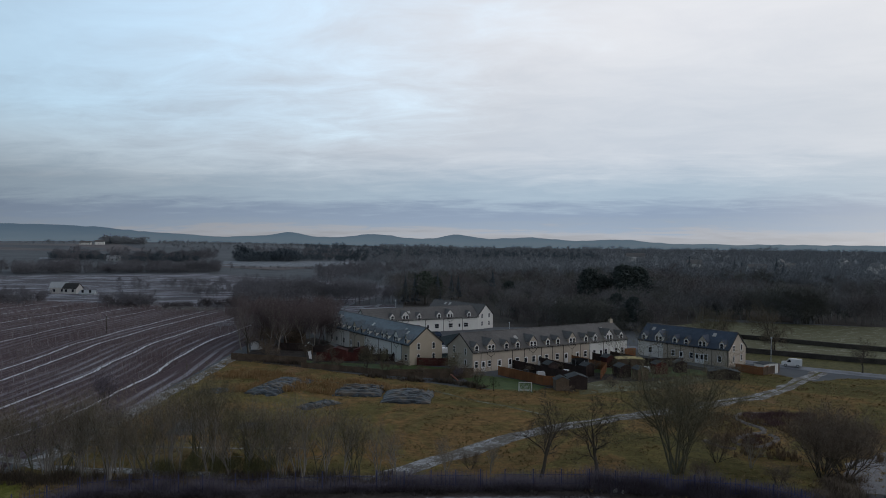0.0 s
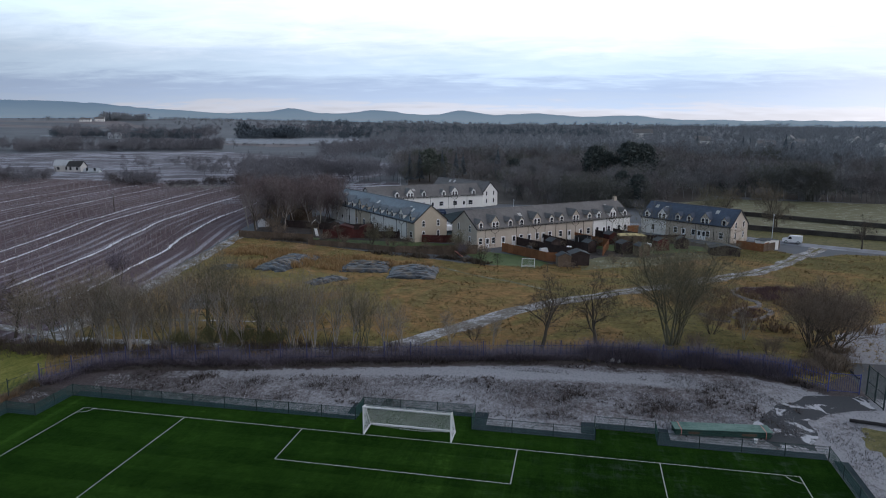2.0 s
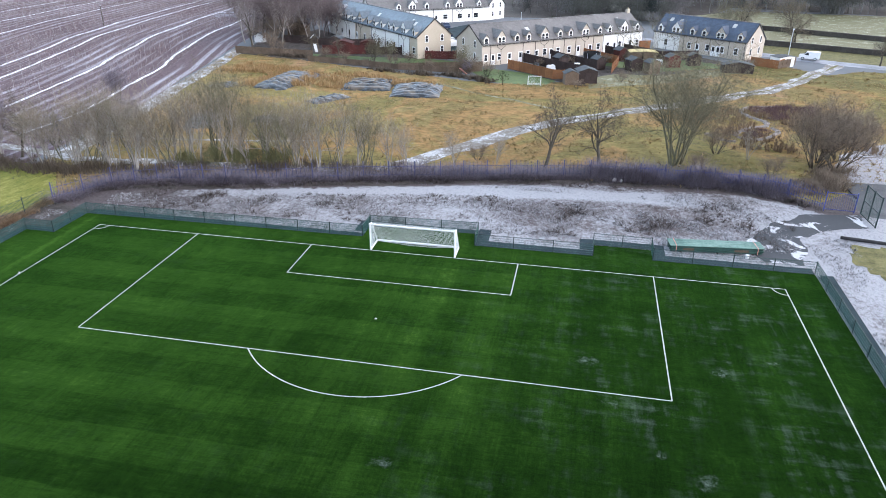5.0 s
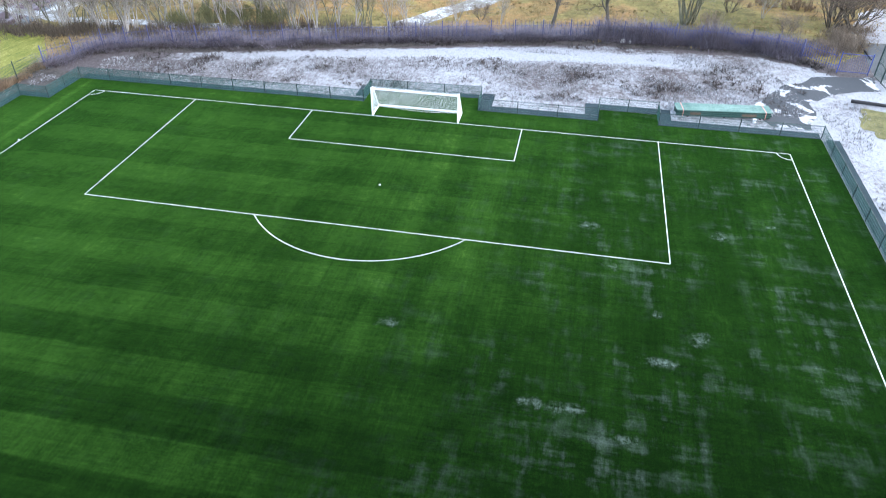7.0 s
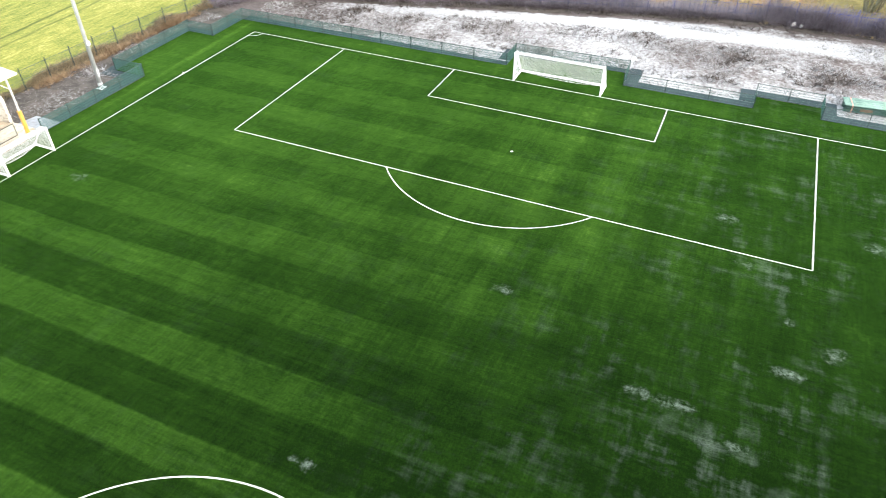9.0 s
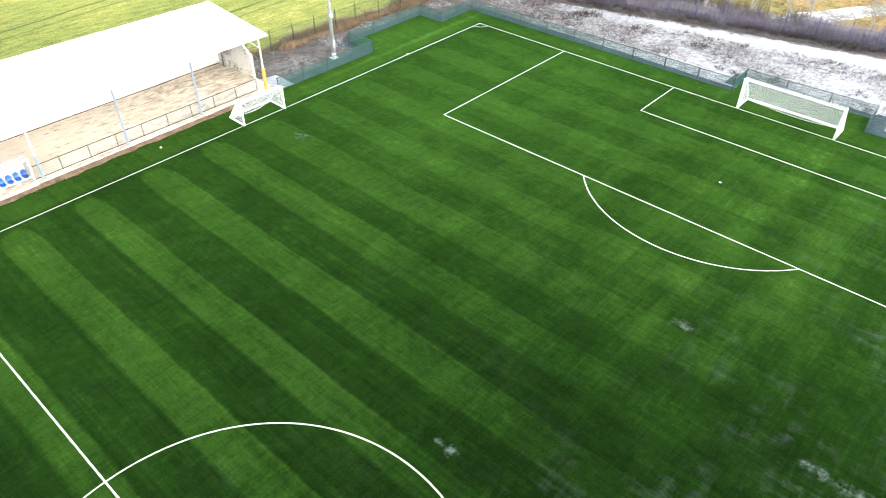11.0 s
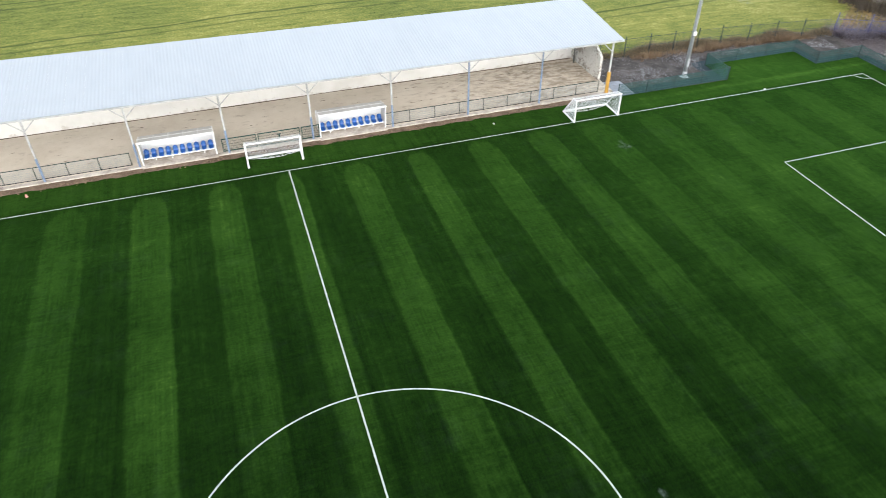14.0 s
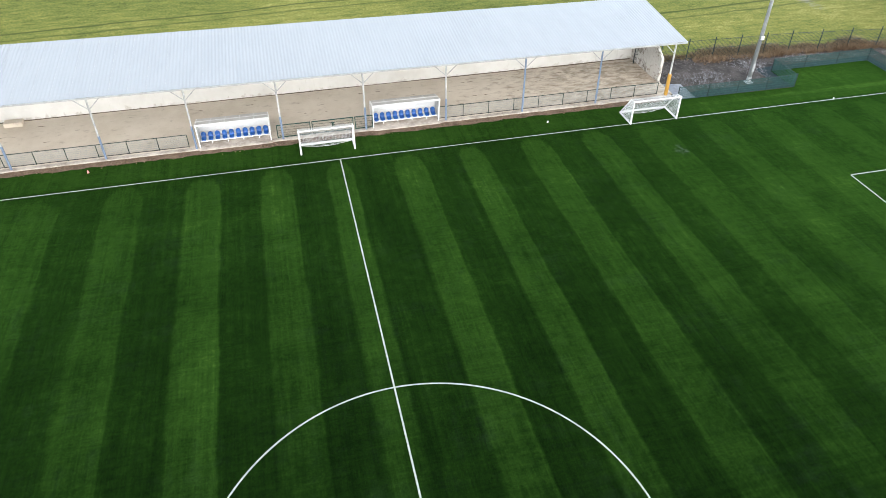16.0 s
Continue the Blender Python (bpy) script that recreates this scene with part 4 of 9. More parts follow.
PITCH = [(-33.15, -108), (33.9, -108), (33.2, 3.2), (20.3, 3.1), (20.3, 5.2), (15.3, 5.2), (15.3, 2.95), (5.0, 2.85), (4.9, 5.4),
         (-5.3, 5.0), (-5.3, 2.65), (-33.2, 2.25), (-33.2, -2.4), (-36.1, -2.4), (-36.1, -12.0), (-32.9, -12.0), (-33.0, -22.5), (-33.15, -26)]
solo("pitch", Shape().slab(PITCH, -0.06, 0.0), "turf", "striped green artificial turf football pitch with thin frost", "pitch", "structure")


def marking(name, s, label):
    solo(name, s, "line", label, "pitch line", "structure")


def ring(cx, cy, r, a0, a1, w=0.084, k=72):
    s = Shape()
    for i in range(k):
        p, q = (radians(a0 + (a1 - a0) * (i + j) / k) for j in (0, 1))
        c = [(cx + (r + e) * math.cos(t), cy + (r + e) * math.sin(t)) for t, e in ((p, -w / 2), (p, w / 2), (q, w / 2), (q, -w / 2))]
        s.face(*[(x, y, 0.006) for x, y in c])
    return s


def stripe(x0, y0, x1, y1, w=0.084):
    s = Shape()
    if abs(x1 - x0) > abs(y1 - y0):
        return s.face((x0, y0 - w / 2, 0.005), (x1, y0 - w / 2, 0.005), (x1, y0 + w / 2, 0.005), (x0, y0 + w / 2, 0.005))
    return s.face((x0 - w / 2, y0, 0.009), (x0 + w / 2, y0, 0.009), (x0 + w / 2, y1, 0.009), (x0 - w / 2, y1, 0.009))


HALF = 30.2
for y in (0.0, -100.0):
    marking("goal_line", stripe(-HALF, y, HALF, y), "white painted goal line")
for x in (-HALF, HALF):
    marking("touch_line", stripe(x, -100, x, 0), "white painted touchline")
marking("halfway_line", stripe(-HALF, -50, HALF, -50), "white painted halfway line")
marking("centre_circle", ring(0, -50, 9.15, 0, 360, k=128), "white painted centre circle")
for e in (1, -1):
    g = lambda y: -50 + e * (50 - y)
    for w, d, n in ((20.16, 16.5, "penalty_area_line"), (9.16, 5.5, "goal_area_line")):
        marking(n, stripe(-w, g(d), w, g(d)), "white painted box line")
        for x in (-w, w):
            marking(n, stripe(x, min(g(0), g(d)), x, max(g(0), g(d))), "white painted box line")
    a = math.degrees(math.asin(5.5 / 9.15))
    marking("penalty_arc", ring(0, g(11), 9.15, 180 + a if e > 0 else a, 360 - a if e > 0 else 180 - a), "white painted penalty arc")
    marking("penalty_spot", ring(0, g(11), 0.05, 0, 360, 0.10, 14), "white painted penalty spot")
    for x in (-HALF, HALF):
        a0 = {(1, -1): 270, (1, 1): 180, (-1, -1): 0, (-1, 1): 90}[(e, int(math.copysign(1, x)))]
        marking("corner_arc", ring(x, g(0), 1.0, a0, a0 + 90, k=16), "white painted corner arc")

FROST = [(-37.5, 3.5), (-33, 2), (34, 3), (33.5, -108), (44, -108), (46, -20), (47, 4), (62, 18), (72, 36), (58, 38), (44, 26), (38, 20.5), (35.2, 22.6), (30.6, 24.6), (20.2, 24.6), (14.8, 24.4), (6, 22.4), (-1.6, 20.4), (-9.6, 18.4), (-24, 14.2), (-31.6, 12.6), (-36.2, 10.4)]
patch("frosted_ground", FROST, -0.044, "frost", "rough earth and dead stems white with frost", 0.6, 1.5)
patch("soil_verge", [(-40.3, -22.6), (-32.8, -22.6), (-32.8, 3), (-37.5, 4), (-40.3, 0)], -0.035, "soil", "bare dark soil with dead stems", 0.2, 1.0)
patch("concrete_apron", [(-35.9, -22.4), (-35.6, -20.9), (-33.1, -20.9), (-33.1, -22.5)], -0.008, "roadf", "grey concrete apron beside the stand")
patch("pasture", [(-400, -160), (-40, -160), (-40, 1), (-38.5, 5), (-46, 14), (-70, 17), (-400, -10)], -0.045, "pasture", "yellow-green mown grass with wheel tracks", 0.4, 2.0)
MEADOW = [(-36, 10.5), (-9.6, 17.6), (12, 22), (30, 22.5), (39, 21), (56, 38), (90, 62), (95, 98), (66, 97), (58, 92), (49, 102), (40, 99), (18, 78),
          (-2, 70), (-24, 77), (-62, 90), (-52, 43), (-48, 14), (-43.8, 11.0), (-39.0, 4.4)]
patch("meadow", MEADOW, -0.05, "meadow", "rough yellow-brown winter grassland", 0.8, 2.0)
patch("cane_field", [(-50, 14), (-54, 45), (-64, 94), (-74, 150), (-88, 190), (-240, 212), (-430, 205), (-430, 10), (-80, 17)], -0.045, "plough",
      "brown soft fruit field in frosty rows", 0.5, 3.0)
solo("farm_track", ribbon([(-47.5, 17.5), (-49.5, 28), (-53.5, 50), (-58, 75), (-62.5, 96)], 2.7, -0.02, 0.35, 2.0), "track", "rutted field track white with frost", "track", "structure")
solo("verge_track", ribbon([(-110, 22), (-75, 20.5), (-58, 19.6), (-50.6, 18.7), (-46, 17.0), (-36, 18.0), (-25, 18.9), (-16.4, 20.0), (-7, 22.2)], 1.7, -0.018, 0.5, 5.0), "track", "narrow frosted path along the hedge", "path", "structure")
solo("side_path", ribbon([(-49, 26.0), (-46, 26.2), (-36, 27.3), (-26.4, 28.9), (-20, 30.5)], 0.6, -0.017, 0.5, 6.0), "track", "narrow trodden frosted path in the grass", "path", "structure")
solo("side_path", ribbon([(-40, 71), (-26.4, 69.8), (-12.3, 68.3), (-8.4, 65.3), (-1.6, 60.5), (2.2, 58.8), (9, 54)], 0.8, -0.016, 0.8, 9.0), "grass_r", "faint frosted track below the gardens", "path", "structure")
PATHWAY = [(-7.4, 22.7), (0.3, 33.8), (5.5, 42), (11.4, 48.0), (20, 55.5), (28.9, 62), (36, 68.5), (44.4, 75.5), (50, 83), (55, 91), (59.5, 97.5), (63, 103)]
solo("footpath", ribbon(PATHWAY, 3.0, -0.015, 0.45, 8.0, 1.0), "track", "frosted gravel path winding across the grass", "path", "structure")
solo("path_grass", ribbon(PATHWAY[3:], 0.35, -0.008, 1.4, 18.0, 0.6), "rough", "strip of worn grass along the middle of the path", "ground", "structure")
ROADLINE = [(140, 84), (100, 92), (80, 98), (63, 105.5), (50, 113), (28, 128), (10, 136), (-8, 122), (-10, 105)]
solo("road", ribbon(ROADLINE, 4.8, -0.025, 0.05, 1.0), "roadf", "frosty grey estate road", "road", "structure")
patch("roadside_grass", [(46, 117), (51, 127), (74, 117.6), (120, 102.6), (170, 83.6), (150, 78), (100, 94.4), (80, 100.4), (63, 107.9)], -0.028, "rough", "rough winter grass between road and wall", 0.4, 1.5)
patch("parking_court", [(-30, 120), (-12, 96), (-4, 104), (22, 128), (0, 150), (-18, 148)], -0.03, "asphalt", "damp asphalt parking court between the terraces")
patch("frosted_field", [(58, 128), (74, 121), (150, 96), (190, 130), (150, 190), (60, 196), (34, 170)], -0.035, "grass_r", "pale frosted paddock", 0.8, 3.0)
YARD = [(29.2, 9.6), (32.2, 13.6), (35.3, 16.6), (40.5, 17.8), (41.0, 14.8), (37.2, 13.2), (33.6, 10.8), (33.6, 7.4), (32.8, 4.7), (29.5, 4.8), (28.9, 6.9)]
patch("yard", YARD, -0.022, "yard", "wet dark asphalt yard between patches of frost", 0.7, 0.8)


# ---------- distant hills ----------


def make_hills():
    """One blue ridge behind the plain; broad to the west, lower to the east."""
    peaks = [(-50, 10, 74), (-38, 7, 50), (-30.5, 2.5, 12), (-25.6, 2.2, 24), (-22.9, 1.7, 40), (-20.5, 1.3, 14), (-17.6, 2.0, 34), (-15.2, 1.6, 30), (-12.6, 1.4, 16), (-9.9, 1.5, 42), (-8.0, 1.3, 20), (-6.0, 1.2, 16), (-3.8, 1.6, 32), (-1.5, 1.4, 14), (1.2, 1.8, 12), (3.9, 2.2, 20)]
    s, rows = Shape(), []
    for i in range(221):
        az = -72 + i * 0.5
        h = 26 + sum(p * math.exp(-((az - c) / w) ** 2) for c, w, p in peaks) * 1.02
        h += 4 * noise.noise(Vector((az * 0.45, 0, 5))) + 5 * noise.noise(Vector((az * 1.3, 4, 5))) + 3 * noise.noise(Vector((az * 3.0, 4, 5)))
        h = max(h, 18)
        a = radians(az)
        rows.append([(13 + r * math.sin(a), -52 + r * math.cos(a), z) for r, z in ((3300, 0), (3700, h * 0.55), (4200, h), (4600, 0))])
    for p, q in zip(rows, rows[1:]):
        for k in range(3):
            s.face(p[k], q[k], q[k + 1], p[k + 1])
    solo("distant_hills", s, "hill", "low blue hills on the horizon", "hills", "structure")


make_hills()

# ---------- football goals ----------


def net_panel(a, b, c, d, step, r=0.004):
    """Netting strung over the four-sided panel a b c d."""
    a, b, c, d = map(Vector, (a, b, c, d))
    s = Shape()
    k = max(2, int(max((b - a).length, (c - d).length) / step))
    for i in range(k + 1):
        t = i / k
        s.tube(a.lerp(b, t), d.lerp(c, t), r, n=3, caps=False)
    k = max(2, int(max((d - a).length, (c - b).length) / step))
    for i in range(k + 1):
        t = i / k
        s.tube(a.lerp(d, t), b.lerp(c, t), r, n=3, caps=False)
    return s


def make_goal(m, width, height, top, depth, r, label, group="", step=0.24, thick=0.006):
    """A goal that faces -y, its mouth on y = 0, with netting on a frame behind it."""
    w = width / 2
    g = thing("football_goal", m, label, "goal", group)
    for x in (-w, w):
        part("post", Shape().tube((x, 0, 0), (x, 0, height + r), r, n=10), "white", g, smooth=False)
        part("stay", Shape().tube((x, 0, height), (x, top, height - 0.02), r * 0.6, n=8).tube((x, top, height - 0.02), (x, depth, 0.05), r * 0.6, n=8), "white", g)
        part("ground_bar", Shape().beam((x, 0, 0.05), (x, depth, 0.05), r * 1.5, 0.1), "white", g)
        side = net_panel((x, 0, 0.1), (x, depth, 0.1), (x, top, height), (x, 0, height), step, thick)
        part("side_net", side, "net", g)
    part("crossbar", Shape().tube((-w - r, 0, height), (w + r, 0, height), r, n=10), "white", g)
    part("back_bar", Shape().beam((-w, depth, 0.06), (w, depth, 0.06), r * 2.0, 0.12), "white", g)
    part("net", net_panel((-w, depth, 0.1), (w, depth, 0.1), (w, top, height), (-w, top, height), step, thick), "net", g)
    skirt, k = Shape(), 24
    for i in range(k):
        u0, u1 = i / k * 2 - 1, (i + 1) / k * 2 - 1
        f0, f1 = (0.05 + 0.42 * (1 - u * u) * (0.9 + 0.25 * noise.noise(Vector((u * 3, width, 0)))) for u in (u0, u1))
        skirt.tube((u0 * w, depth - f0, 0.03), (u1 * w, depth - f1, 0.03), 0.016, n=4)
        for j in (0.35, 0.7):
            skirt.tube((u0 * w, depth - 0.05 - (f0 - 0.05) * j, 0.13 - 0.1 * j), (u1 * w, depth - 0.05 - (f1 - 0.05) * j, 0.13 - 0.1 * j), 0.006, n=3)
        for j in (0.0, 0.5):
            u, f = u0 + (u1 - u0) * j, f0 + (f1 - f0) * j
            skirt.tube((u * w, depth - 0.05, 0.13), (u * w, depth - f, 0.03), 0.006, n=3)
    part("loose_net", skirt, "net_loose", g, "loose foot of the net bunched on the turf")
    part("top_net", net_panel((-w, 0, height), (w, 0, height), (w, top, height), (-w, top, height), step, thick), "net", g)
    return g


make_goal(pose(0, 0.06, 0), 7.44, 2.44, 0.5, 2.0, 0.07, "full-size white football goal with white net", "goals", 0.11, 0.007)
make_goal(pose(-31.4, -50.7, 0, 0, 0, 90), 3.8, 1.83, 0.4, 1.3, 0.06, "small white portable goal beside the touchline", "small goals", 0.10, 0.0065)
make_goal(pose(-30.15, -26.1, 0, 0, 0, 90), 3.8, 1.83, 0.5, 1.9, 0.06, "small white portable goal on the touchline", "small goals", 0.10, 0.0065)

# ---------- low mesh fence round the pitch ----------


def mesh_panel(length, height, pitch_v=0.05, pitch_h=0.2, wv=0.007, wh=0.010):
    s = Shape()
    k = int(length / pitch_v)
    for i in range(k + 1):
        x = length * i / k
        s.box(x - wv / 2, -0.004, 0.03, x + wv / 2, 0.004, height)
    z = 0.05
    while z < height + 0.01:
        s.box(0, -0.012, z - wh / 2, length, 0.012, z + wh / 2)
        z += pitch_h
    return s


PANELS = {}


def fence_run(parent, line, height=1.1, bay=3.0, post_h=1.16, mesh="fence", post="fencepost", pr=0.03, wire=0.007):
    """Posts and mesh panels along a bent line, one panel a bay."""
    for (x0, y0), (x1, y1) in zip(line, line[1:]):
        d = math.hypot(x1 - x0, y1 - y0)
        k = max(1, round(d / bay))
        a = math.degrees(math.atan2(y1 - y0, x1 - x0))
        for i in range(k):
            x, y = x0 + (x1 - x0) * i / k, y0 + (y1 - y0) * i / k
            key = (round(d / k, 2), height, mesh, wire)
            if key not in PANELS:
                PANELS[key] = mesh_panel(d / k, height, wv=wire).mesh("panel", M[mesh])
            part("panel", PANELS[key], mesh, parent, m=pose(x, y, 0, 0, 0, a))
            part("post", PANELS.setdefault(("post", post_h, pr), Shape().box(-pr, -pr, 0, pr, pr, post_h).mesh("post", M[post])), post, parent, m=pose(x, y, 0, 0, 0, a))
            cap = PANELS.setdefault(("rail", key), Shape().box(0, -0.012, height - 0.012, d / k, 0.012, height + 0.012).mesh("rail", M[post]))
            part("top_rail", cap, post, parent, m=pose(x, y, 0, 0, 0, a))
    x, y = line[-1]
    part("post", PANELS[("post", post_h, pr)], post, parent, m=pose(x, y, 0))


fence = thing("perimeter_fence", pose(0, 0, 0), "low dark green steel mesh fence round the pitch", "fence")
fence_run(fence, [(-33.0, -22.6), (-32.95, -12.0), (-36.1, -12.0), (-36.1, -2.4), (-33.2, -2.4), (-33.2, 2.3), (-5.3, 2.7), (-5.3, 5.1), (4.9, 5.5), (5.0, 2.9)], wire=0.017)
fence_run(fence, [(5.0, 2.9), (15.3, 3.0), (15.3, 5.3), (20.3, 5.3), (20.3, 3.15), (33.2, 3.3), (33.5, -40), (33.8, -108)])

# ---------- covered stand ----------
STAND_Y0, STAND_Y1, BAY = -23.2, -102.5, 6.1
FRONT_X, BACK_X = -33.85, -41.3


def eave_at(y):
    return 4.5 + 0.0066 * (STAND_Y0 - y)


def ridge_at(y):
    return 5.25 + 0.0110 * (STAND_Y0 - y)


def make_stand():
    st = thing("covered_stand", pose(0, 0, 0), "long open-fronted spectator stand under a white corrugated roof", "stand")
    y0, y1 = STAND_Y0 + 0.75, STAND_Y1
    x_a, x_b = FRONT_X + 0.22, BACK_X - 0.25
    # corrugated roof in overlapping sheets
    pitch, y = 0.24, y0
    wide = pitch * 5
    rows = [(-i * pitch / 6, 0.017 * (1.0 if i % 6 < 2 else (0.0 if i % 6 in (3, 4) else 0.5))) for i in range(31)]
    while y > y1:
        s = Shape()
        for (u0, h0), (u1, h1) in zip(rows, rows[1:]):
            za, zb = eave_at(y) + 0.08, ridge_at(y) + 0.1
            s.face((x_a, u0, za + h0), (x_b, u0, zb + h0), (x_b, u1, zb + h1), (x_a, u1, za + h1))
        part("roof_sheet", s, "sheet", st, m=pose(0, y, 0))
        y -= wide
    part("eaves_gutter", Shape().beam((x_a + 0.02, y0, eave_at(y0) + 0.01), (x_a + 0.02, y1, eave_at(y1) + 0.01), 0.08, 0.09), "whitesteel", st)
    part("verge_trim", Shape().beam((x_a, y0 + 0.04, eave_at(y0)), (x_b, y0 + 0.04, ridge_at(y0)), 0.05, 0.16), "whitesteel", st)
    k = round((STAND_Y0 - y1) / BAY)
    for i in range(k + 1):
        y = STAND_Y0 - BAY * i
        top, back = eave_at(y), ridge_at(y)
        part("post_foot", Shape().tube((FRONT_X, y, 0), (FRONT_X, y, 1.9), 0.15 if i == 0 else 0.08, n=10), "yellow" if i == 0 else "bluesteel", st,
             "yellow padded post foot" if i == 0 else "faded blue post foot")
        part("post_top", Shape().tube((FRONT_X, y, 1.9), (FRONT_X, y, top), 0.07, n=10), "bluesteel" if i in (1, 2) else "whitesteel", st)
        for e in (-1, 1):
            if i == 0 and e > 0:
                continue
            part("brace", Shape().tube((FRONT_X, y, top - 0.9), (FRONT_X, y + e * 0.9, top - 0.05), 0.035, n=6), "whitesteel", st)
        part("rafter", Shape().beam((FRONT_X, y, top - 0.03), (BACK_X, y, back - 0.03), 0.10, 0.14), "whitesteel", st)
    part("eaves_beam", Shape().beam((FRONT_X, STAND_Y0 + 0.1, eave_at(STAND_Y0)), (FRONT_X, y1, eave_at(y1)), 0.09, 0.12), "whitesteel", st)
    for t in (0.33, 0.66):
        x = FRONT_X + (BACK_X - FRONT_X) * t
        ends = [(x, q, eave_at(q) + (ridge_at(q) - eave_at(q)) * t + 0.02) for q in (y0, y1)]
        part("purlin", Shape().beam(ends[0], ends[1], 0.08, 0.1), "whitesteel", st)
    part("back_wall", Shape().hull8([(BACK_X - 0.2, y1, -0.05), (BACK_X, y1, -0.05), (BACK_X, y0, -0.05), (BACK_X - 0.2, y0, -0.05),
                                     (BACK_X - 0.2, y1, ridge_at(y1)), (BACK_X, y1, ridge_at(y1)), (BACK_X, y0, ridge_at(y0)), (BACK_X - 0.2, y0, ridge_at(y0))]), "limewash", st, "limewashed back wall")
    end = [(FRONT_X - 2.4, 0), (BACK_X, 0), (BACK_X, ridge_at(y0) - 0.1), (FRONT_X - 2.4, 2.1)]
    part("end_wall", Shape().hull8([(x, STAND_Y0 + 0.5, z) for x, z in end] + [(x, STAND_Y0 + 0.72, z) for x, z in end]), "peeling", st, "peeling white end wall")
    part("floor", Shape().box(BACK_X, y1, -0.05, FRONT_X - 0.2, y0 - 0.03, 0.05), "concrete", st, "stained buff concrete floor")
    part("dirt_line", ribbon([(BACK_X + 0.09, y1), (BACK_X + 0.09, y0 - 0.4)], 0.15, 0.054, 0.9, 4.0, 0.35), "crack", st, "ragged dark line at the wall foot")
    r = np.random.default_rng(78)
    for x in (-36.3, -37.4, -38.7, -39.9):
        y = -25.0
        while y > -78:
            y -= r.uniform(0.15, 1.2) if r.uniform() < 0.45 else r.uniform(2.0, 7.0)
            n, w, o = r.uniform(0.12, 0.75), r.uniform(0.012, 0.05), r.normal(0, 0.05)
            part("floor_crack", Shape().face((x + o - w, y - n * 0.6, 0.053), (x + o - w * 0.3, y - n, 0.053), (x + o + w, y - n * 0.7, 0.053), (x + o + w * 0.7, y - n * 0.2, 0.053), (x + o, y, 0.053), (x + o - w * 0.8, y - n * 0.2, 0.053)), "crack", st)
            y -= n
    part("concrete_block", Shape().box(-40.9, -73.9, 0.05, -40.3, -72.6, 0.4), "concrete", st)
    return st


make_stand()
solo("stand_kerb", Shape().box(-34.02, STAND_Y1, -0.05, -33.68, -22.8, 0.10), "kerb", "worn pale concrete kerb along the stand", "kerb", "structure")
patch("earth_strip", [(-33.70, STAND_Y1), (-33.02, STAND_Y1), (-33.02, -23.8), (-33.70, -23)], 0.012, "earth", "strip of brown leaf litter and grit", 0.20, 0.3)


def make_rail_bays():
    rail = thing("pipe_rail", pose(0, 0, 0), "dark steel pipe rail with wire mesh along the stand front", "railing")
    x, h = -34.25, 1.05
    gaps = ((-59.7, -41.7),)
    y = -23.8
    stops = []
    while y > STAND_Y1 + 2:
        stops.append(y)
        y -= 2.03
    wires = mesh_panel(2.03, 0.95, 0.05, 0.15, 0.011, 0.004).mesh("wire_panel", M["wire"])
    for a, b in zip(stops, stops[1:]):
        if any(lo < (a + b) / 2 < hi for lo, hi in gaps):
            continue
        part("post", Shape().tube((x, a, 0.05), (x, a, h), 0.03, n=6), "rail", rail)
        part("top_rail", Shape().tube((x, a, h), (x, b, h), 0.028, n=6), "rail", rail)
        part("bottom_rail", Shape().tube((x, a, 0.10), (x, b, 0.10), 0.026, n=6), "black", rail)
        part("wire_panel", wires, "wire", rail, m=pose(x, a, 0.05, 0, 0, -90))


make_rail_bays()


def leaf_gate(y0, y1, latch=False):
    """One framed mesh leaf of the pitch-side gates."""
    g = thing("mesh_gate", pose(-34.1, y0, 0, 0, 0, -90), "low dark green framed mesh gate between the dugouts", "gate", "pitch gates")
    w, h = y0 - y1, 1.1
    for u in (0.03, w - 0.03):
        part("stile", Shape().box(u - 0.03, -0.03, 0.06, u + 0.03, 0.03, h), "green", g)
    for z in (0.12, h - 0.03):
        part("frame_rail", Shape().box(0.06, -0.025, z - 0.03, w - 0.06, 0.025, z + 0.03), "green", g)
    part("mesh", mesh_panel(w, h - 0.05, 0.06, 0.2, 0.007, 0.010), "rail", g)
    if latch:
        part("latch", Shape().box(w * 0.45, -0.05, 0.75, w * 0.55, -0.025, 0.83).box(w * 0.48, -0.05, 0.5, w * 0.52, -0.025, 0.75), "green", g)


for a, b, c in ((-47.05, -48.4, False), (-48.5, -51.55, True), (-51.65, -54.1, False)):
    leaf_gate(a, b, c)

# ---------- dugouts ----------


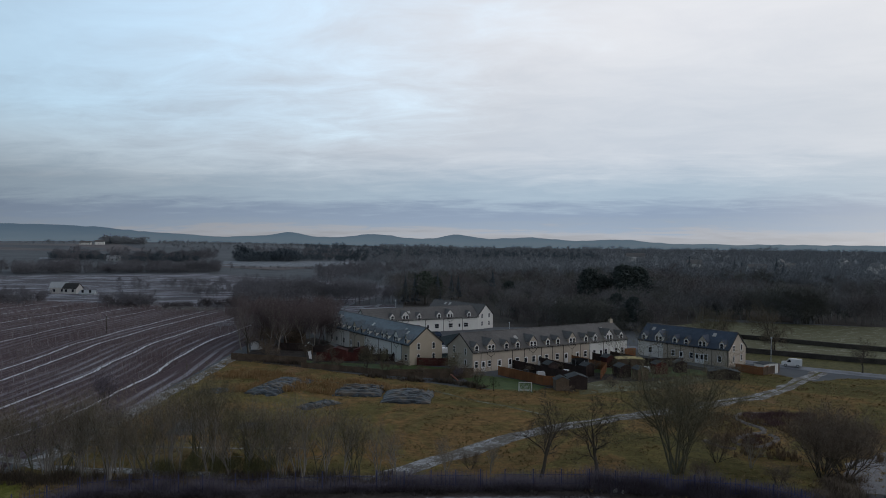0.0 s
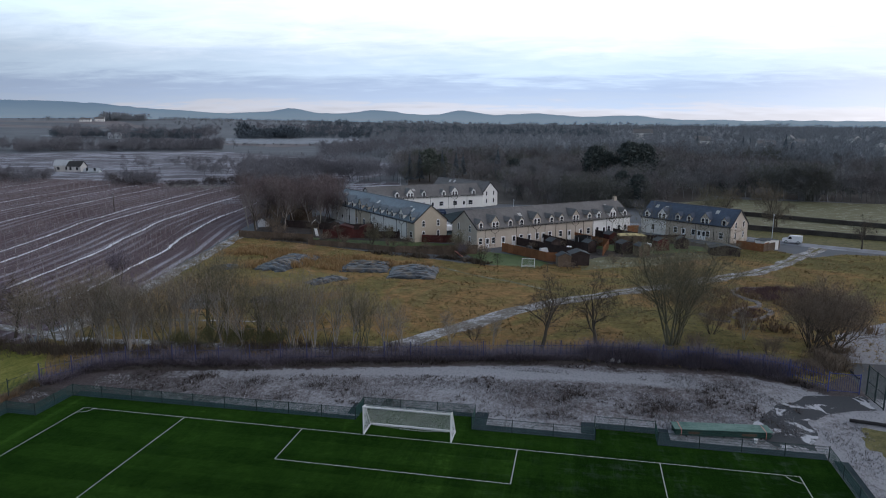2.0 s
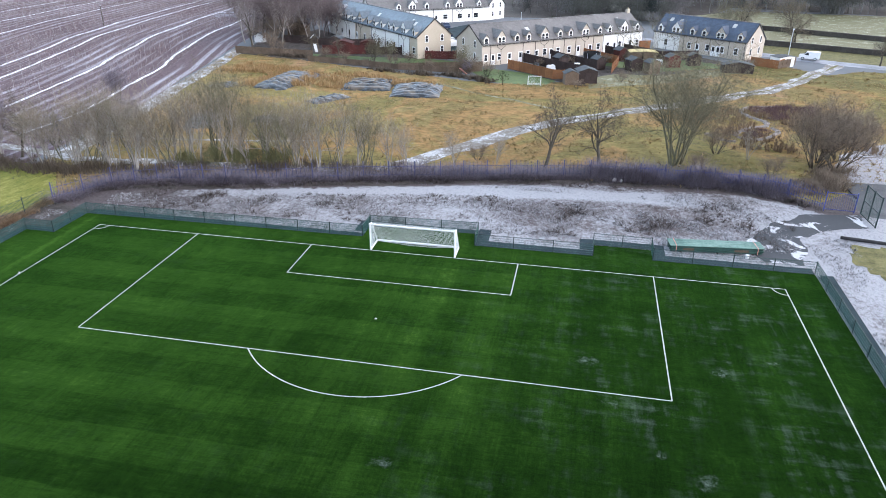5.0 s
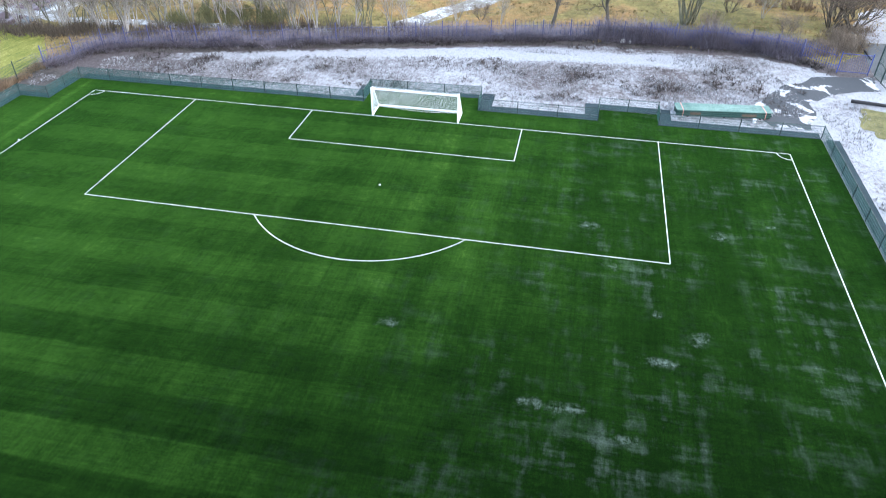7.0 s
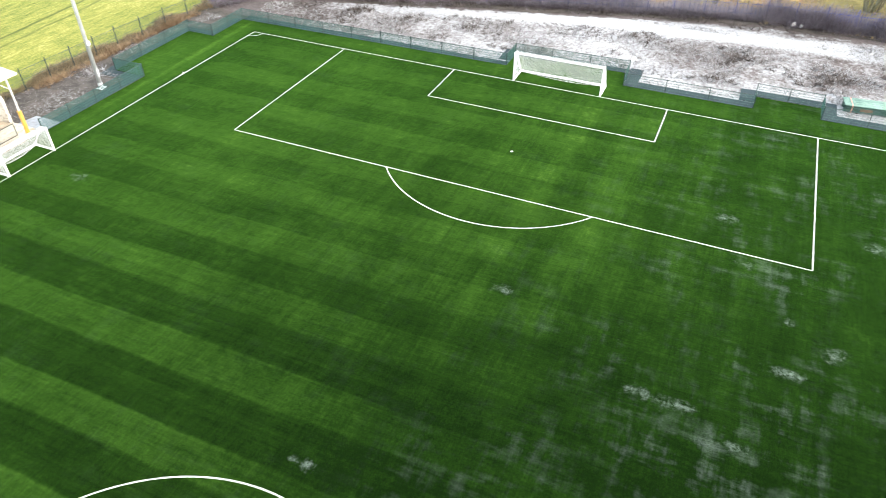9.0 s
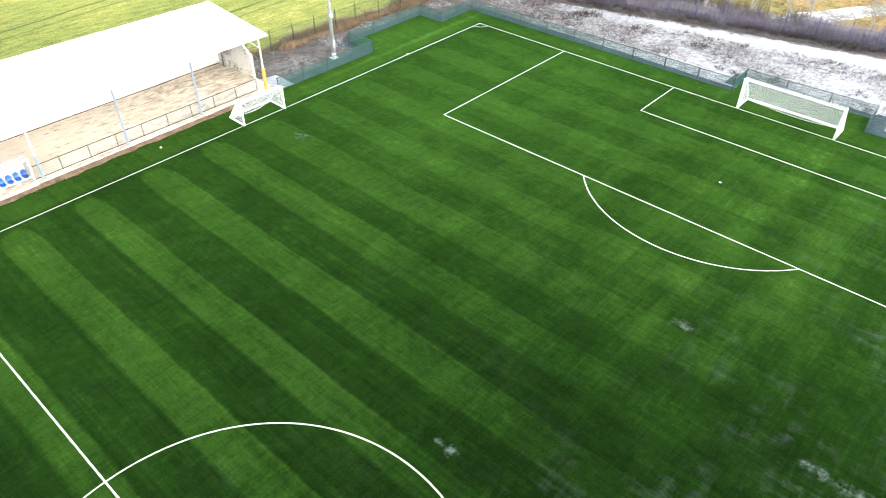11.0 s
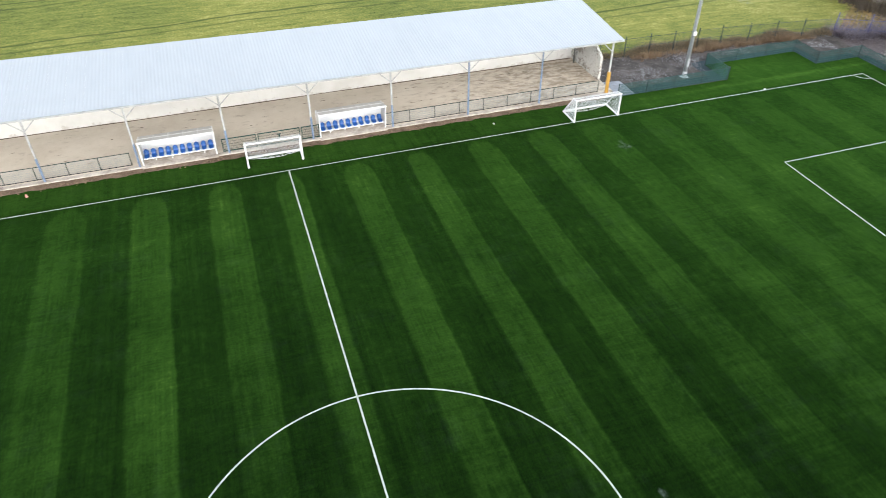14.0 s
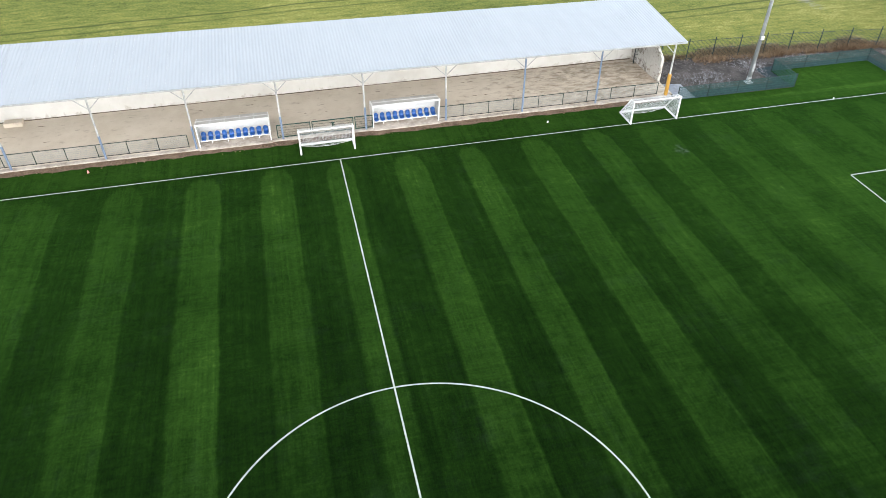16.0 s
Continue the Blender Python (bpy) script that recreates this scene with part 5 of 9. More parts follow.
def bucket_seat():
    """A moulded shell: pan, rolled front lip and rounded back, with raised sides."""
    rows = [(0.33, 0.43, 0.12), (0.35, 0.48, 0.155), (0.45, 0.485, 0.17), (0.60, 0.47, 0.17), (0.72, 0.49, 0.165), (0.775, 0.56, 0.165), (0.80, 0.67, 0.175), (0.82, 0.78, 0.17), (0.83, 0.84, 0.145), (0.835, 0.875, 0.085)]
    s, n = Shape(), 7
    for skin in (0.0, 1.0):
        for i, (x, z, w) in enumerate(rows):
            for j in range(n):
                u = 2 * j / (n - 1) - 1
                rise = 0.06 * u * u
                back = min(1.0, max(0.0, (i - 3) / 2.5))
                s.v.append((x - rise * back + skin * 0.035 * back, u * w, z + rise * (1 - back) - skin * 0.035 * (1 - back)))
    m = len(rows)
    for skin in (0, 1):
        for i in range(m - 1):
            for j in range(n - 1):
                q = [skin * m * n + a * n + b for a, b in ((i, j), (i + 1, j), (i + 1, j + 1), (i, j + 1))]
                s.f.append(tuple(q if skin else q[::-1]))
    rim = [(i, 0) for i in range(m)] + [(m - 1, j) for j in range(1, n)] + [(i, n - 1) for i in range(m - 2, -1, -1)] + [(0, j) for j in range(n - 2, 0, -1)]
    for (a, b), (c, e) in zip(rim, rim[1:] + rim[:1]):
        s.f.append((a * n + b, c * n + e, m * n + c * n + e, m * n + a * n + b))
    return s


def make_dugout(m, length=5.1):
    d = thing("dugout", m, "white-framed team dugout with a row of blue plastic seats", "dugout", "dugouts")
    h, deep = 2.0, 1.3
    part("base_slab", Shape().box(-0.35, 0, 0.0, deep + 0.1, length, 0.09), "kerb", d, "pale concrete slab")
    for y in (0.06, length - 0.06):
        s = Shape().beam((0.0, y, 0.09), (-0.25, y, h), 0.07, 0.09).beam((deep, y, 0.09), (deep, y, h - 0.35), 0.07, 0.09).beam((-0.3, y, h), (deep, y, h - 0.35), 0.07, 0.09)
        part("end_frame", s, "white", d)
        part("end_panel", Shape().hull8([(0.05, y - 0.01, 0.3), (deep, y - 0.01, 0.3), (deep, y + 0.01, 0.3), (0.05, y + 0.01, 0.3),
                                         (-0.15, y - 0.01, h - 0.06), (deep, y - 0.01, h - 0.4), (deep, y + 0.01, h - 0.4), (-0.15, y + 0.01, h - 0.06)]), "clear", d)
    part("front_beam", Shape().beam((-0.3, 0, h), (-0.3, length, h), 0.1, 0.12), "white", d)
    part("back_panel", Shape().box(deep - 0.03, 0.05, 0.25, deep + 0.03, length - 0.05, h - 0.35), "white", d)
    part("mid_beam", Shape().beam((0.55, 0, h - 0.17), (0.55, length, h - 0.17), 0.08, 0.1), "white", d)
    for i in range(5):
        a, b = 0.05 + (length - 0.1) * i / 5, 0.05 + (length - 0.1) * (i + 1) / 5
        part("roof_panel", Shape().hull8([(-0.28, a, h + 0.03), (deep, a, h - 0.32), (deep, b - 0.04, h - 0.32), (-0.28, b - 0.04, h + 0.03),
                                          (-0.28, a, h + 0.045), (deep, a, h - 0.305), (deep, b - 0.04, h - 0.305), (-0.28, b - 0.04, h + 0.045)]), "clear", d)
    part("bench_rail", Shape().box(0.30, 0.1, 0.36, 0.95, length - 0.1, 0.43), "white", d)
    for i in range(4):
        y = 0.9 + i * (length - 1.8) / 3
        part("bench_leg", Shape().box(0.5, y - 0.03, 0.09, 0.58, y + 0.03, 0.4), "white", d)
    tub = bucket_seat().mesh("seat", M["seat"], True)
    for i in range(10):
        part("seat", tub, "seat", d, "blue plastic bucket seat", m=pose(0, 0.36 + i * (length - 0.72) / 9, 0))
    return d


dug = make_dugout(pose(-33.9, -54.5, 0, 0, 0, 180) )
copy_thing(dug, pose(-33.9, -42.0, 0, 0, 0, 180))

# ---------- floodlight mast ----------
mast = thing("floodlight_mast", pose(-34.6, -15.2, 0), "tall tapered galvanised floodlight mast", "mast")
part("shaft", Shape().tube((0, 0, 0.2), (0, 0, 15.5), 0.17, 0.09, n=12), "mast", mast, smooth=True)
part("base_plate", Shape().box(-0.3, -0.3, 0, 0.3, 0.3, 0.05).tube((0, 0, 0.05), (0, 0, 0.5), 0.20, 0.185, 12), "galv", mast)
part("junction_box", Shape().box(0.12, -0.11, 3.75, 0.27, 0.11, 4.05), "white", mast, "small white box")
part("access_door", Shape().box(0.15, -0.08, 1.0, 0.21, 0.08, 1.7), "galv", mast)

# ---------- terraces of houses ----------


def make_window(parent, x, z, w, h, y=0.0, out=-1, arch=False, turn=None):
    """A sash window proud of a wall in the plane y, facing out (-1: towards -y)."""
    e = 0.05 * out
    top = [(x + w / 2, z + h), (x - w / 2, z + h)]
    if arch:
        top = [(x + w / 2, z + h - w * 0.35), (x + w * 0.3, z + h - w * 0.08), (x, z + h), (x - w * 0.3, z + h - w * 0.08), (x - w / 2, z + h - w * 0.35)]
    plan = [(x - w / 2, z), (x + w / 2, z)] + top

    def plate(grow, y0, y1):
        cx, cz = x, z + h / 2
        p = [(cx + (a - cx) * (1 + grow / w), cz + (b - cz) * (1 + grow / h)) for a, b in plan]
        if out > 0:
            p = p[::-1]
        s, k, m = Shape(), 0, len(p)
        s.v = [(a, y1, b) for a, b in p] + [(a, y0, b) for a, b in p]
        s.f = [tuple(range(m)), tuple(reversed(range(m, 2 * m)))] + [((i + 1) % m, i, m + i, m + (i + 1) % m) for i in range(m)]
        return s.moved(turn) if turn is not None else s
    win = part("window", plate(0.22, y, y + e), "white", parent)
    part("pane", plate(-0.06, y + e, y + e * 1.3), "glass", win)
    bar = Shape().box(x - w / 2, y + e * 1.3 - 0.012, z + h * 0.5 - 0.03, x + w / 2, y + e * 1.3 + 0.012, z + h * 0.5 + 0.03)
    part("bar", bar.moved(turn) if turn is not None else bar, "white", win)
    return win


def make_dormer(parent, x, eave, slope, wall, roof, double=False):
    """A gabled wall-head dormer over the front wall at x."""
    w = 1.25 if not double else 2.1
    hi = eave + (1.0 if not double else 1.05)
    top = hi + w * 0.62
    back = 0.12 + (hi - eave) / slope
    apex_back = 0.12 + (top - eave) / slope
    y = -0.06
    s = Shape()
    s.face((x - w / 2, y, eave - 0.4), (x + w / 2, y, eave - 0.4), (x + w / 2, y, hi), (x, y, top - 0.08), (x - w / 2, y, hi))
    for e in (-1, 1):
        q = [(x + e * w / 2, y, eave - 0.4), (x + e * w / 2, back, hi), (x + e * w / 2, y, hi)]
        s.face(*(q if e > 0 else q[::-1]))
    d = part("dormer", s, wall, parent)
    r = Shape()
    for e in (-1, 1):
        a, b = x + e * (w / 2 + 0.14), hi - 0.14
        lo = [(a, y - 0.12, b), (a, back - 0.1, b), (x, apex_back, top), (x, y - 0.12, top)]
        up = [(px, py, pz + 0.09) for px, py, pz in lo]
        r.hull8((lo + up) if e < 0 else (lo[::-1] + up[::-1]))
    part("dormer_roof", r, roof, d)
    if double:
        for e in (-0.45, 0.45):
            make_window(d, x + e, eave - 0.3, 0.62, 1.4, y, -1, True)
    else:
        make_window(d, x, eave - 0.28, 0.74, 1.4, y, -1, True)
    return d


def make_terrace(m, length, width, eave, ridge, walls, roof, dormers, lower=(), doors=(), pipes=(), skylights=(), label="", gable_windows=True, chimney=None, name="terraced_house"):
    """A row of houses along x, front on y = 0 facing -y. walls: (end x, material) in turn."""
    h = thing(name, m, label, "house", "terraced houses")
    slope = (ridge - eave) / (width / 2)
    x0 = 0.0
    for n, (x1, mat) in enumerate(walls):
        s = Shape()
        prof = [(0, -0.08), (width, -0.08), (width, eave), (width / 2, ridge - 0.05), (0, eave)]
        k = len(prof)
        s.v = [(x0, y, z) for y, z in prof] + [(x1, y, z) for y, z in prof]
        s.f = [tuple(reversed(range(k))), tuple(range(k, 2 * k))] + [(i, (i + 1) % k, k + (i + 1) % k, k + i) for i in range(k)]
        part("wall", s, mat, h)
        x0 = x1
    over, t = 0.28, 0.16
    x_a, x_b = -0.15, length + 0.15
    for e in (0, 1):
        def at(u, z):
            return width - u if e else u
        ya, za = -over, eave - over * slope
        lo = [(x_a, at(ya, 0), za), (x_b, at(ya, 0), za), (x_b, at(width / 2, 0), ridge), (x_a, at(width / 2, 0), ridge)]
        up = [(px, py, pz + t) for px, py, pz in lo]
        part("roof", Shape().hull8((lo + up) if not e else (lo[::-1] + up[::-1])), roof, h)
    part("ridge", Shape().beam((x_a, width / 2, ridge + 0.16), (x_b, width / 2, ridge + 0.16), 0.26, 0.12), "slate", h)
    part("gutter", Shape().box(0, -0.40, eave - 0.36, length, -0.27, eave - 0.24), "pipe", h)
    for x in (x_a, x_b):
        for e in (-1, 1):
            y = width / 2 + e * (width / 2 + over)
            part("bargeboard", Shape().beam((x, y, eave - over * slope + 0.05), (x, width / 2, ridge + 0.05), 0.06, 0.24), "pipe", h)
    for x, two, mat in dormers:
        make_dormer(h, x, eave, slope, mat, roof, two)
        if two:
            s = Shape()
            for e in (-1, 1):
                s.beam((x + e * 0.95, -0.05, eave - 0.25), (x + e * 0.95, -0.05, eave - 0.75), 0.07, 0.05)
                s.beam((x + e * 0.95, -0.05, eave - 0.75), (x, -0.05, eave - 1.35), 0.05, 0.07)
            part("rainpipe", s.beam((x, -0.05, eave - 1.3), (x, -0.05, 0.1), 0.07, 0.05), "pipe", h)
    for x, w in lower:
        make_window(h, x, 0.9, w, 1.2)
    for x in doors:
        d = part("door", Shape().box(x - 0.5, -0.06, 0.0, x + 0.5, 0.0, 2.1), "white", h, "white glazed back door")
        part("pane", Shape().box(x - 0.28, -0.08, 0.95, x + 0.28, -0.06, 1.9), "glass", d)
    for x in pipes:
        part("rainpipe", Shape().tube((x, -0.07, 0.0), (x, -0.07, eave - 0.3), 0.05, n=6), "pipe", h)
    for x, y in skylights:
        z = eave + y * slope + t
        u = Vector((0, 1, slope)).normalized()
        k = Vector((0, -slope, 1)).normalized() * 0.06
        lo = [Vector((x - 0.4, y, z)), Vector((x + 0.4, y, z)), Vector((x + 0.4, y, z)) + u * 1.0, Vector((x - 0.4, y, z)) + u * 1.0]
        # pale grey base colour stands for the sky reflected in the glass
        part("skylight", Shape().hull8(lo + [p + k for p in lo]), "clear", h, "roof window coloured pale as if reflecting the sky")
    if gable_windows:
        for gx, out in ((0.0, -1), (length, 1)):
            for y, z in ((width * 0.27, 3.2), (width * 0.73, 3.2), (width * 0.27, 0.9), (width * 0.73, 0.9)):
                make_window(h, 0, z, 0.62, 1.3, 0.0, -1, True, pose(gx, y, 0, 0, 0, 90 * out))
    if chimney:
        part("chimney", Shape().box(chimney - 0.4, width / 2 - 0.3, ridge - 0.2, chimney + 0.4, width / 2 + 0.3, ridge + 0.9), "harl", h)
        part("chimney_pot", Shape().tube((chimney, width / 2, ridge + 0.9), (chimney, width / 2, ridge + 1.25), 0.13, 0.11, 8), "trim", h)
    return h


T, P, W, B = True, "harl_pink", "harl_white", "harl"
# long cream terrace with a white end
make_terrace(pose(-6.9, 85.6, 0, 0, 0, 42.2), 43.0, 9.4, 4.15, 7.2, [(31.3, P), (43.0, W)], "slate",
             [(0.9, False, P), (4.5, T, P), (8.3, False, P), (11.2, False, P), (15.3, T, P), (19.3, False, P), (22.1, False, P), (26.2, T, P), (30.2, False, P),
              (33.0, False, W), (37.3, T, W), (41.1, False, W)],
             [(0.9, 0.7), (4.1, 0.7), (11.2, 0.8), (15.5, 0.8), (19.0, 0.8), (22.0, 0.8), (30.1, 0.8), (32.8, 0.7), (36.3, 0.8), (39.5, 0.7), (41.5, 0.7)],
             [2.6, 6.6, 9.3, 13.4, 17.2, 24.5, 27.8, 34.8], [2.0, 9.9, 13.0, 17.6, 20.6, 23.7, 28.6, 31.4, 35.6, 39.4], [(12.6, 2.1), (34.6, 1.2), (37.8, 2.6)],
             "long cream harled terrace with gabled dormers and grey slate roof", chimney=42.4)
# terrace running away behind the gardens, blue-grey roof
make_terrace(pose(-50.8, 120.8, 0, 0, 0, -45.6), 42.6, 8.2, 4.4, 7.6, [(14.0, W), (22.0, B), (39.5, W), (42.6, B)], "slate_pale",
             [(1.0, T, W), (6.0, False, W), (9.5, T, W), (13.0, False, W), (17.0, T, B), (20.8, False, B), (24.0, False, W), (27.4, False, W), (30.8, False, W),
              (33.0, False, W), (37.0, T, W), (41.2, False, B)],
             [(4.0, 0.8), (11.0, 0.8), (19.0, 0.8), (26.0, 0.8), (33.0, 0.8), (41.2, 0.8)], [7.0, 15.0, 23.0, 30.0, 36.0],
             [3.5, 11.0, 15.0, 22.5, 29.0, 35.0, 39.4], [(3.0, 2.2), (4.2, 2.2), (22.0, 2.0), (36.5, 2.2), (38.2, 1.8)],
             "cream and white harled terrace with blue slate roof and dormers")
# white terrace beyond the court
make_terrace(pose(-44.0, 134.0, 0, 0, 0, 36.6), 35.5, 8.6, 3.85, 6.6, [(35.5, W)], "slate",
             [(7.9, False, W), (11.9, T, W), (16.2, False, W), (22.5, False, W), (26.1, T, W), (32.4, False, W)],
             [(11.0, 1.1), (16.0, 0.9), (21.8, 1.3), (26.3, 1.3), (31.4, 1.4)], [13.6, 19.0, 29.2], [9.8, 18.2, 24.0, 30.2], [(14.0, 2.0)],
             "white harled terrace with dark grey slate roof")
make_terrace(pose(-34.0, 168.0, 0, 0, 0, -35.0), 22.5, 6.8, 4.0, 7.1, [(22.5, W)], "slate", [], [(17.0, 0.9)], [], [], [(6.0, 2.2), (8.0, 2.2), (13.0, 1.2)],
             "white harled end house with grey slate roof")
# short terrace beside the road
make_terrace(pose(27.8, 117.5, 0, 0, 0, -37.7), 22.0, 7.6, 3.75, 6.95, [(6.5, W), (22.0, P)], "slate_blue",
             [(1.5, False, W), (5.4, T, W), (9.4, False, P), (12.2, False, P), (16.0, T, P), (20.4, False, P)],
             [(3.2, 0.8), (9.0, 0.8), (13.4, 0.8), (16.8, 0.7), (19.9, 0.8)], [11.0, 14.8, 15.9], [3.4, 7.6, 10.8, 13.9, 18.2, 21.7], [(2.5, 2.2), (5.0, 2.0), (17.4, 2.3)],
             "pink harled terrace with blue slate roof and dormers")

# ---------- gardens ----------
BOARD = {}


def garden_fence(line, height, material, label):
    f = thing("garden_fence", pose(0, 0, 0), label, "fence", "garden fences")
    for (x0, y0), (x1, y1) in zip(line, line[1:]):
        d = math.hypot(x1 - x0, y1 - y0)
        k = max(1, round(d / 1.8))
        a = math.degrees(math.atan2(y1 - y0, x1 - x0))
        key = (round(d / k, 2), height, material)
        if key not in BOARD:
            s = Shape()
            n = 9
            for i in range(n):
                u0, u1 = d / k * i / n, d / k * (i + 1) / n - 0.012
                s.box(u0, -0.012 - 0.01 * (i % 2), 0.06, u1, 0.012 - 0.01 * (i % 2), height - 0.04 * (i % 3 == 0))
            s.box(0, 0.02, 0.35, d / k, 0.06, 0.43).box(0, 0.02, height - 0.35, d / k, 0.06, height - 0.27)
            BOARD[key] = (s.mesh("fence_panel", M[material]), Shape().box(-0.05, -0.05, -0.08, 0.05, 0.05, height + 0.06).mesh("post", M[material]))
        for i in range(k):
            q = pose(x0 + (x1 - x0) * i / k, y0 + (y1 - y0) * i / k, -0.06, 0, 0, a)
            part("fence_panel", BOARD[key][0], material, f, m=q)
            part("post", BOARD[key][1], material, f, m=q)
    return f


def make_shed(m, w, d, h, wall, roof, label, flat=False, name="shed"):
    t = thing(name, m, label, "shed", "garden sheds")
    rise = 0.12 if flat else 0.55
    s = Shape()
    prof = [(-w / 2, -0.08), (w / 2, -0.08), (w / 2, h), (0, h + rise), (-w / 2, h)]
    s.v = [(x, -d / 2, z) for x, z in prof] + [(x, d / 2, z) for x, z in prof]
    s.f = [(0, 1, 2, 3, 4), (9, 8, 7, 6, 5)] + [((i + 1) % 5, i, 5 + i, 5 + (i + 1) % 5) for i in range(5)]
    part("wall", s, wall, t)
    for e in (-1, 1):
        lo = [(e * (w / 2 + 0.15), -d / 2 - 0.15, h - 0.04), (e * (w / 2 + 0.15), d / 2 + 0.15, h - 0.04), (0, d / 2 + 0.15, h + rise + 0.02), (0, -d / 2 - 0.15, h + rise + 0.02)]
        up = [(x, y, z + 0.06) for x, y, z in lo]
        part("roof", Shape().hull8((lo + up) if e < 0 else (lo[::-1] + up[::-1])), roof, t)
    part("door", Shape().box(-0.45, -d / 2 - 0.04, 0.0, 0.45, -d / 2, 1.85), wall, t)
    return t


for line, h, mat, lab in (
    ([(-1.6, 84.5), (2.0, 81.5), (7.5, 76.5), (11.5, 76.5)], 1.8, "timber_orange", "orange-stained close-boarded garden fence"),
    ([(0.5, 92.5), (9.5, 84.0), (15.0, 80.5)], 1.8, "timber_dark", "dark-stained boarded garden fence"),
    ([(6.0, 97.0), (15.0, 87.0)], 1.8, "timber_dark", "dark-stained boarded garden fence"),
    ([(12.5, 101.5), (19.5, 93.5), (18.0, 84.0)], 1.8, "timber_orange", "orange-brown boarded garden fence"),
    ([(17.0, 105.5), (24.5, 97.0)], 1.9, "timber_dark", "dark boarded garden fence"),
    ([(21.0, 109.5), (28.5, 101.0), (36.0, 104.0)], 1.8, "timber_dark", "dark boarded garden fence"),
    ([(24.5, 113.5), (27.0, 114.8)], 1.9, "timber_orange", "orange boarded fence between the terraces"),
    ([(-60.5, 88.5), (-50.0, 87.5), (-42.5, 87.0)], 1.5, "timber", "weathered grey boarded fence at the field edge"),
    ([(-42.0, 83.0), (-30.0, 81.0), (-22.0, 78.5), (-12.0, 78.0), (-6.0, 80.5)], 1.1, "timber", "low weathered paling fence"),
    ([(-19.5, 91.0), (-15.0, 91.2), (-12.5, 93.0)], 1.7, "timber_red", "red-stained boarded fence by the gable"),
    ([(-42.0, 91.5), (-33.0, 93.2)], 1.9, "timber_red", "red-stained boarded garden fence"),
    ([(-33.0, 93.2), (-24.0, 95.0)], 1.6, "timber_dark", "dark boarded fence behind the lawn"),
    ([(-56.0, 104.0), (-40.0, 101.0), (-32.5, 104.5)], 1.7, "timber_dark", "dark boarded garden fence"),
    ([(45.6, 99.5), (50.0, 96.0), (52.0, 99.0)], 1.7, "timber_orange", "orange-brown boarded fence at the gable"),
    ([(50.0, 96.0), (53.0, 99.4), (54.5, 101.5)], 1.6, "timber", "grey boarded fence by the road"),
    ([(-22.0, 79.0), (-6.5, 84.5)], 1.2, "timber", "weathered paling fence below the terrace"),
):
    garden_fence(line, h, mat, lab)

for x, y, a, w, d, h, wall, roof, lab in (
    (10.8, 73.2, 15, 2.4, 2.0, 1.9, "timber", "felt", "small grey-brown timber garden shed"),
    (13.4, 75.2, 15, 3.4, 2.8, 2.1, "timber_dark", "felt", "dark brown shed with blue-grey felt roof"),
    (22.3, 88.5, 30, 2.6, 2.2, 2.0, "timber_dark", "felt", "dark-stained garden shed with felt roof"),
    (25.5, 86.5, 30, 2.4, 2.0, 2.0, "timber", "felt", "weathered timber garden shed with felt roof"),
    (15.5, 88.0, 42, 2.2, 1.8, 2.0, "timber_dark", "felt", "dark timber garden shed behind the terrace"),
    (8.3, 88.0, 42, 2.4, 1.8, 2.0, "timber_dark", "felt", "dark timber garden shed behind the terrace"),
    (20.0, 99.5, 42, 2.2, 1.8, 2.0, "timber_red", "felt", "red-brown timber garden shed"),
    (29.8, 93.6, 25, 2.6, 2.0, 2.0, "timber_red", "felt", "dark red timber garden shed with felt roof"),
    (34.2, 96.4, 10, 2.4, 1.8, 1.9, "timber_dark", "felt", "dark timber garden shed by the lawn"),
    (-38.0, 93.6, 8, 4.2, 2.4, 2.2, "timber_red", "timber_red", "red-painted timber shed in a garden"),
    (-33.2, 95.5, 8, 3.0, 2.2, 2.1, "timber_red", "timber_red", "red-painted timber shed in a garden"),
    (-57.5, 116.5, 10, 5.0, 3.0, 2.4, "timber", "timber_dark", "brown log summerhouse under bare birches"),
    (-42.0, 100.0, 0, 3.0, 2.2, 2.0, "timber_dark", "felt", "dark timber garden shed behind the terrace"),
    (41.5, 90.8, 2, 5.6, 2.4, 1.5, "timber_dark", "felt", "low dark storage shed with felt roof"),
    (-61.8, 103.5, 0, 2.2, 1.8, 1.5, "car_white", "felt", "small white plastic store"),
):
    make_shed(pose(x, y, 0, 0, 0, a), w, d, h, wall, roof, lab)
make_shed(pose(24.3, 98.8, 0, 0, 0, 10), 5.4, 3.0, 2.0, "timber", "straw", "flat-roofed garden room with pale yellow roof", True)
make_shed(pose(51.5, 99.8, 0, 0, 0, 35), 4.0, 2.4, 1.9, "harl_white", "felt", "whitewashed garage with a flat roof", True, "garage")

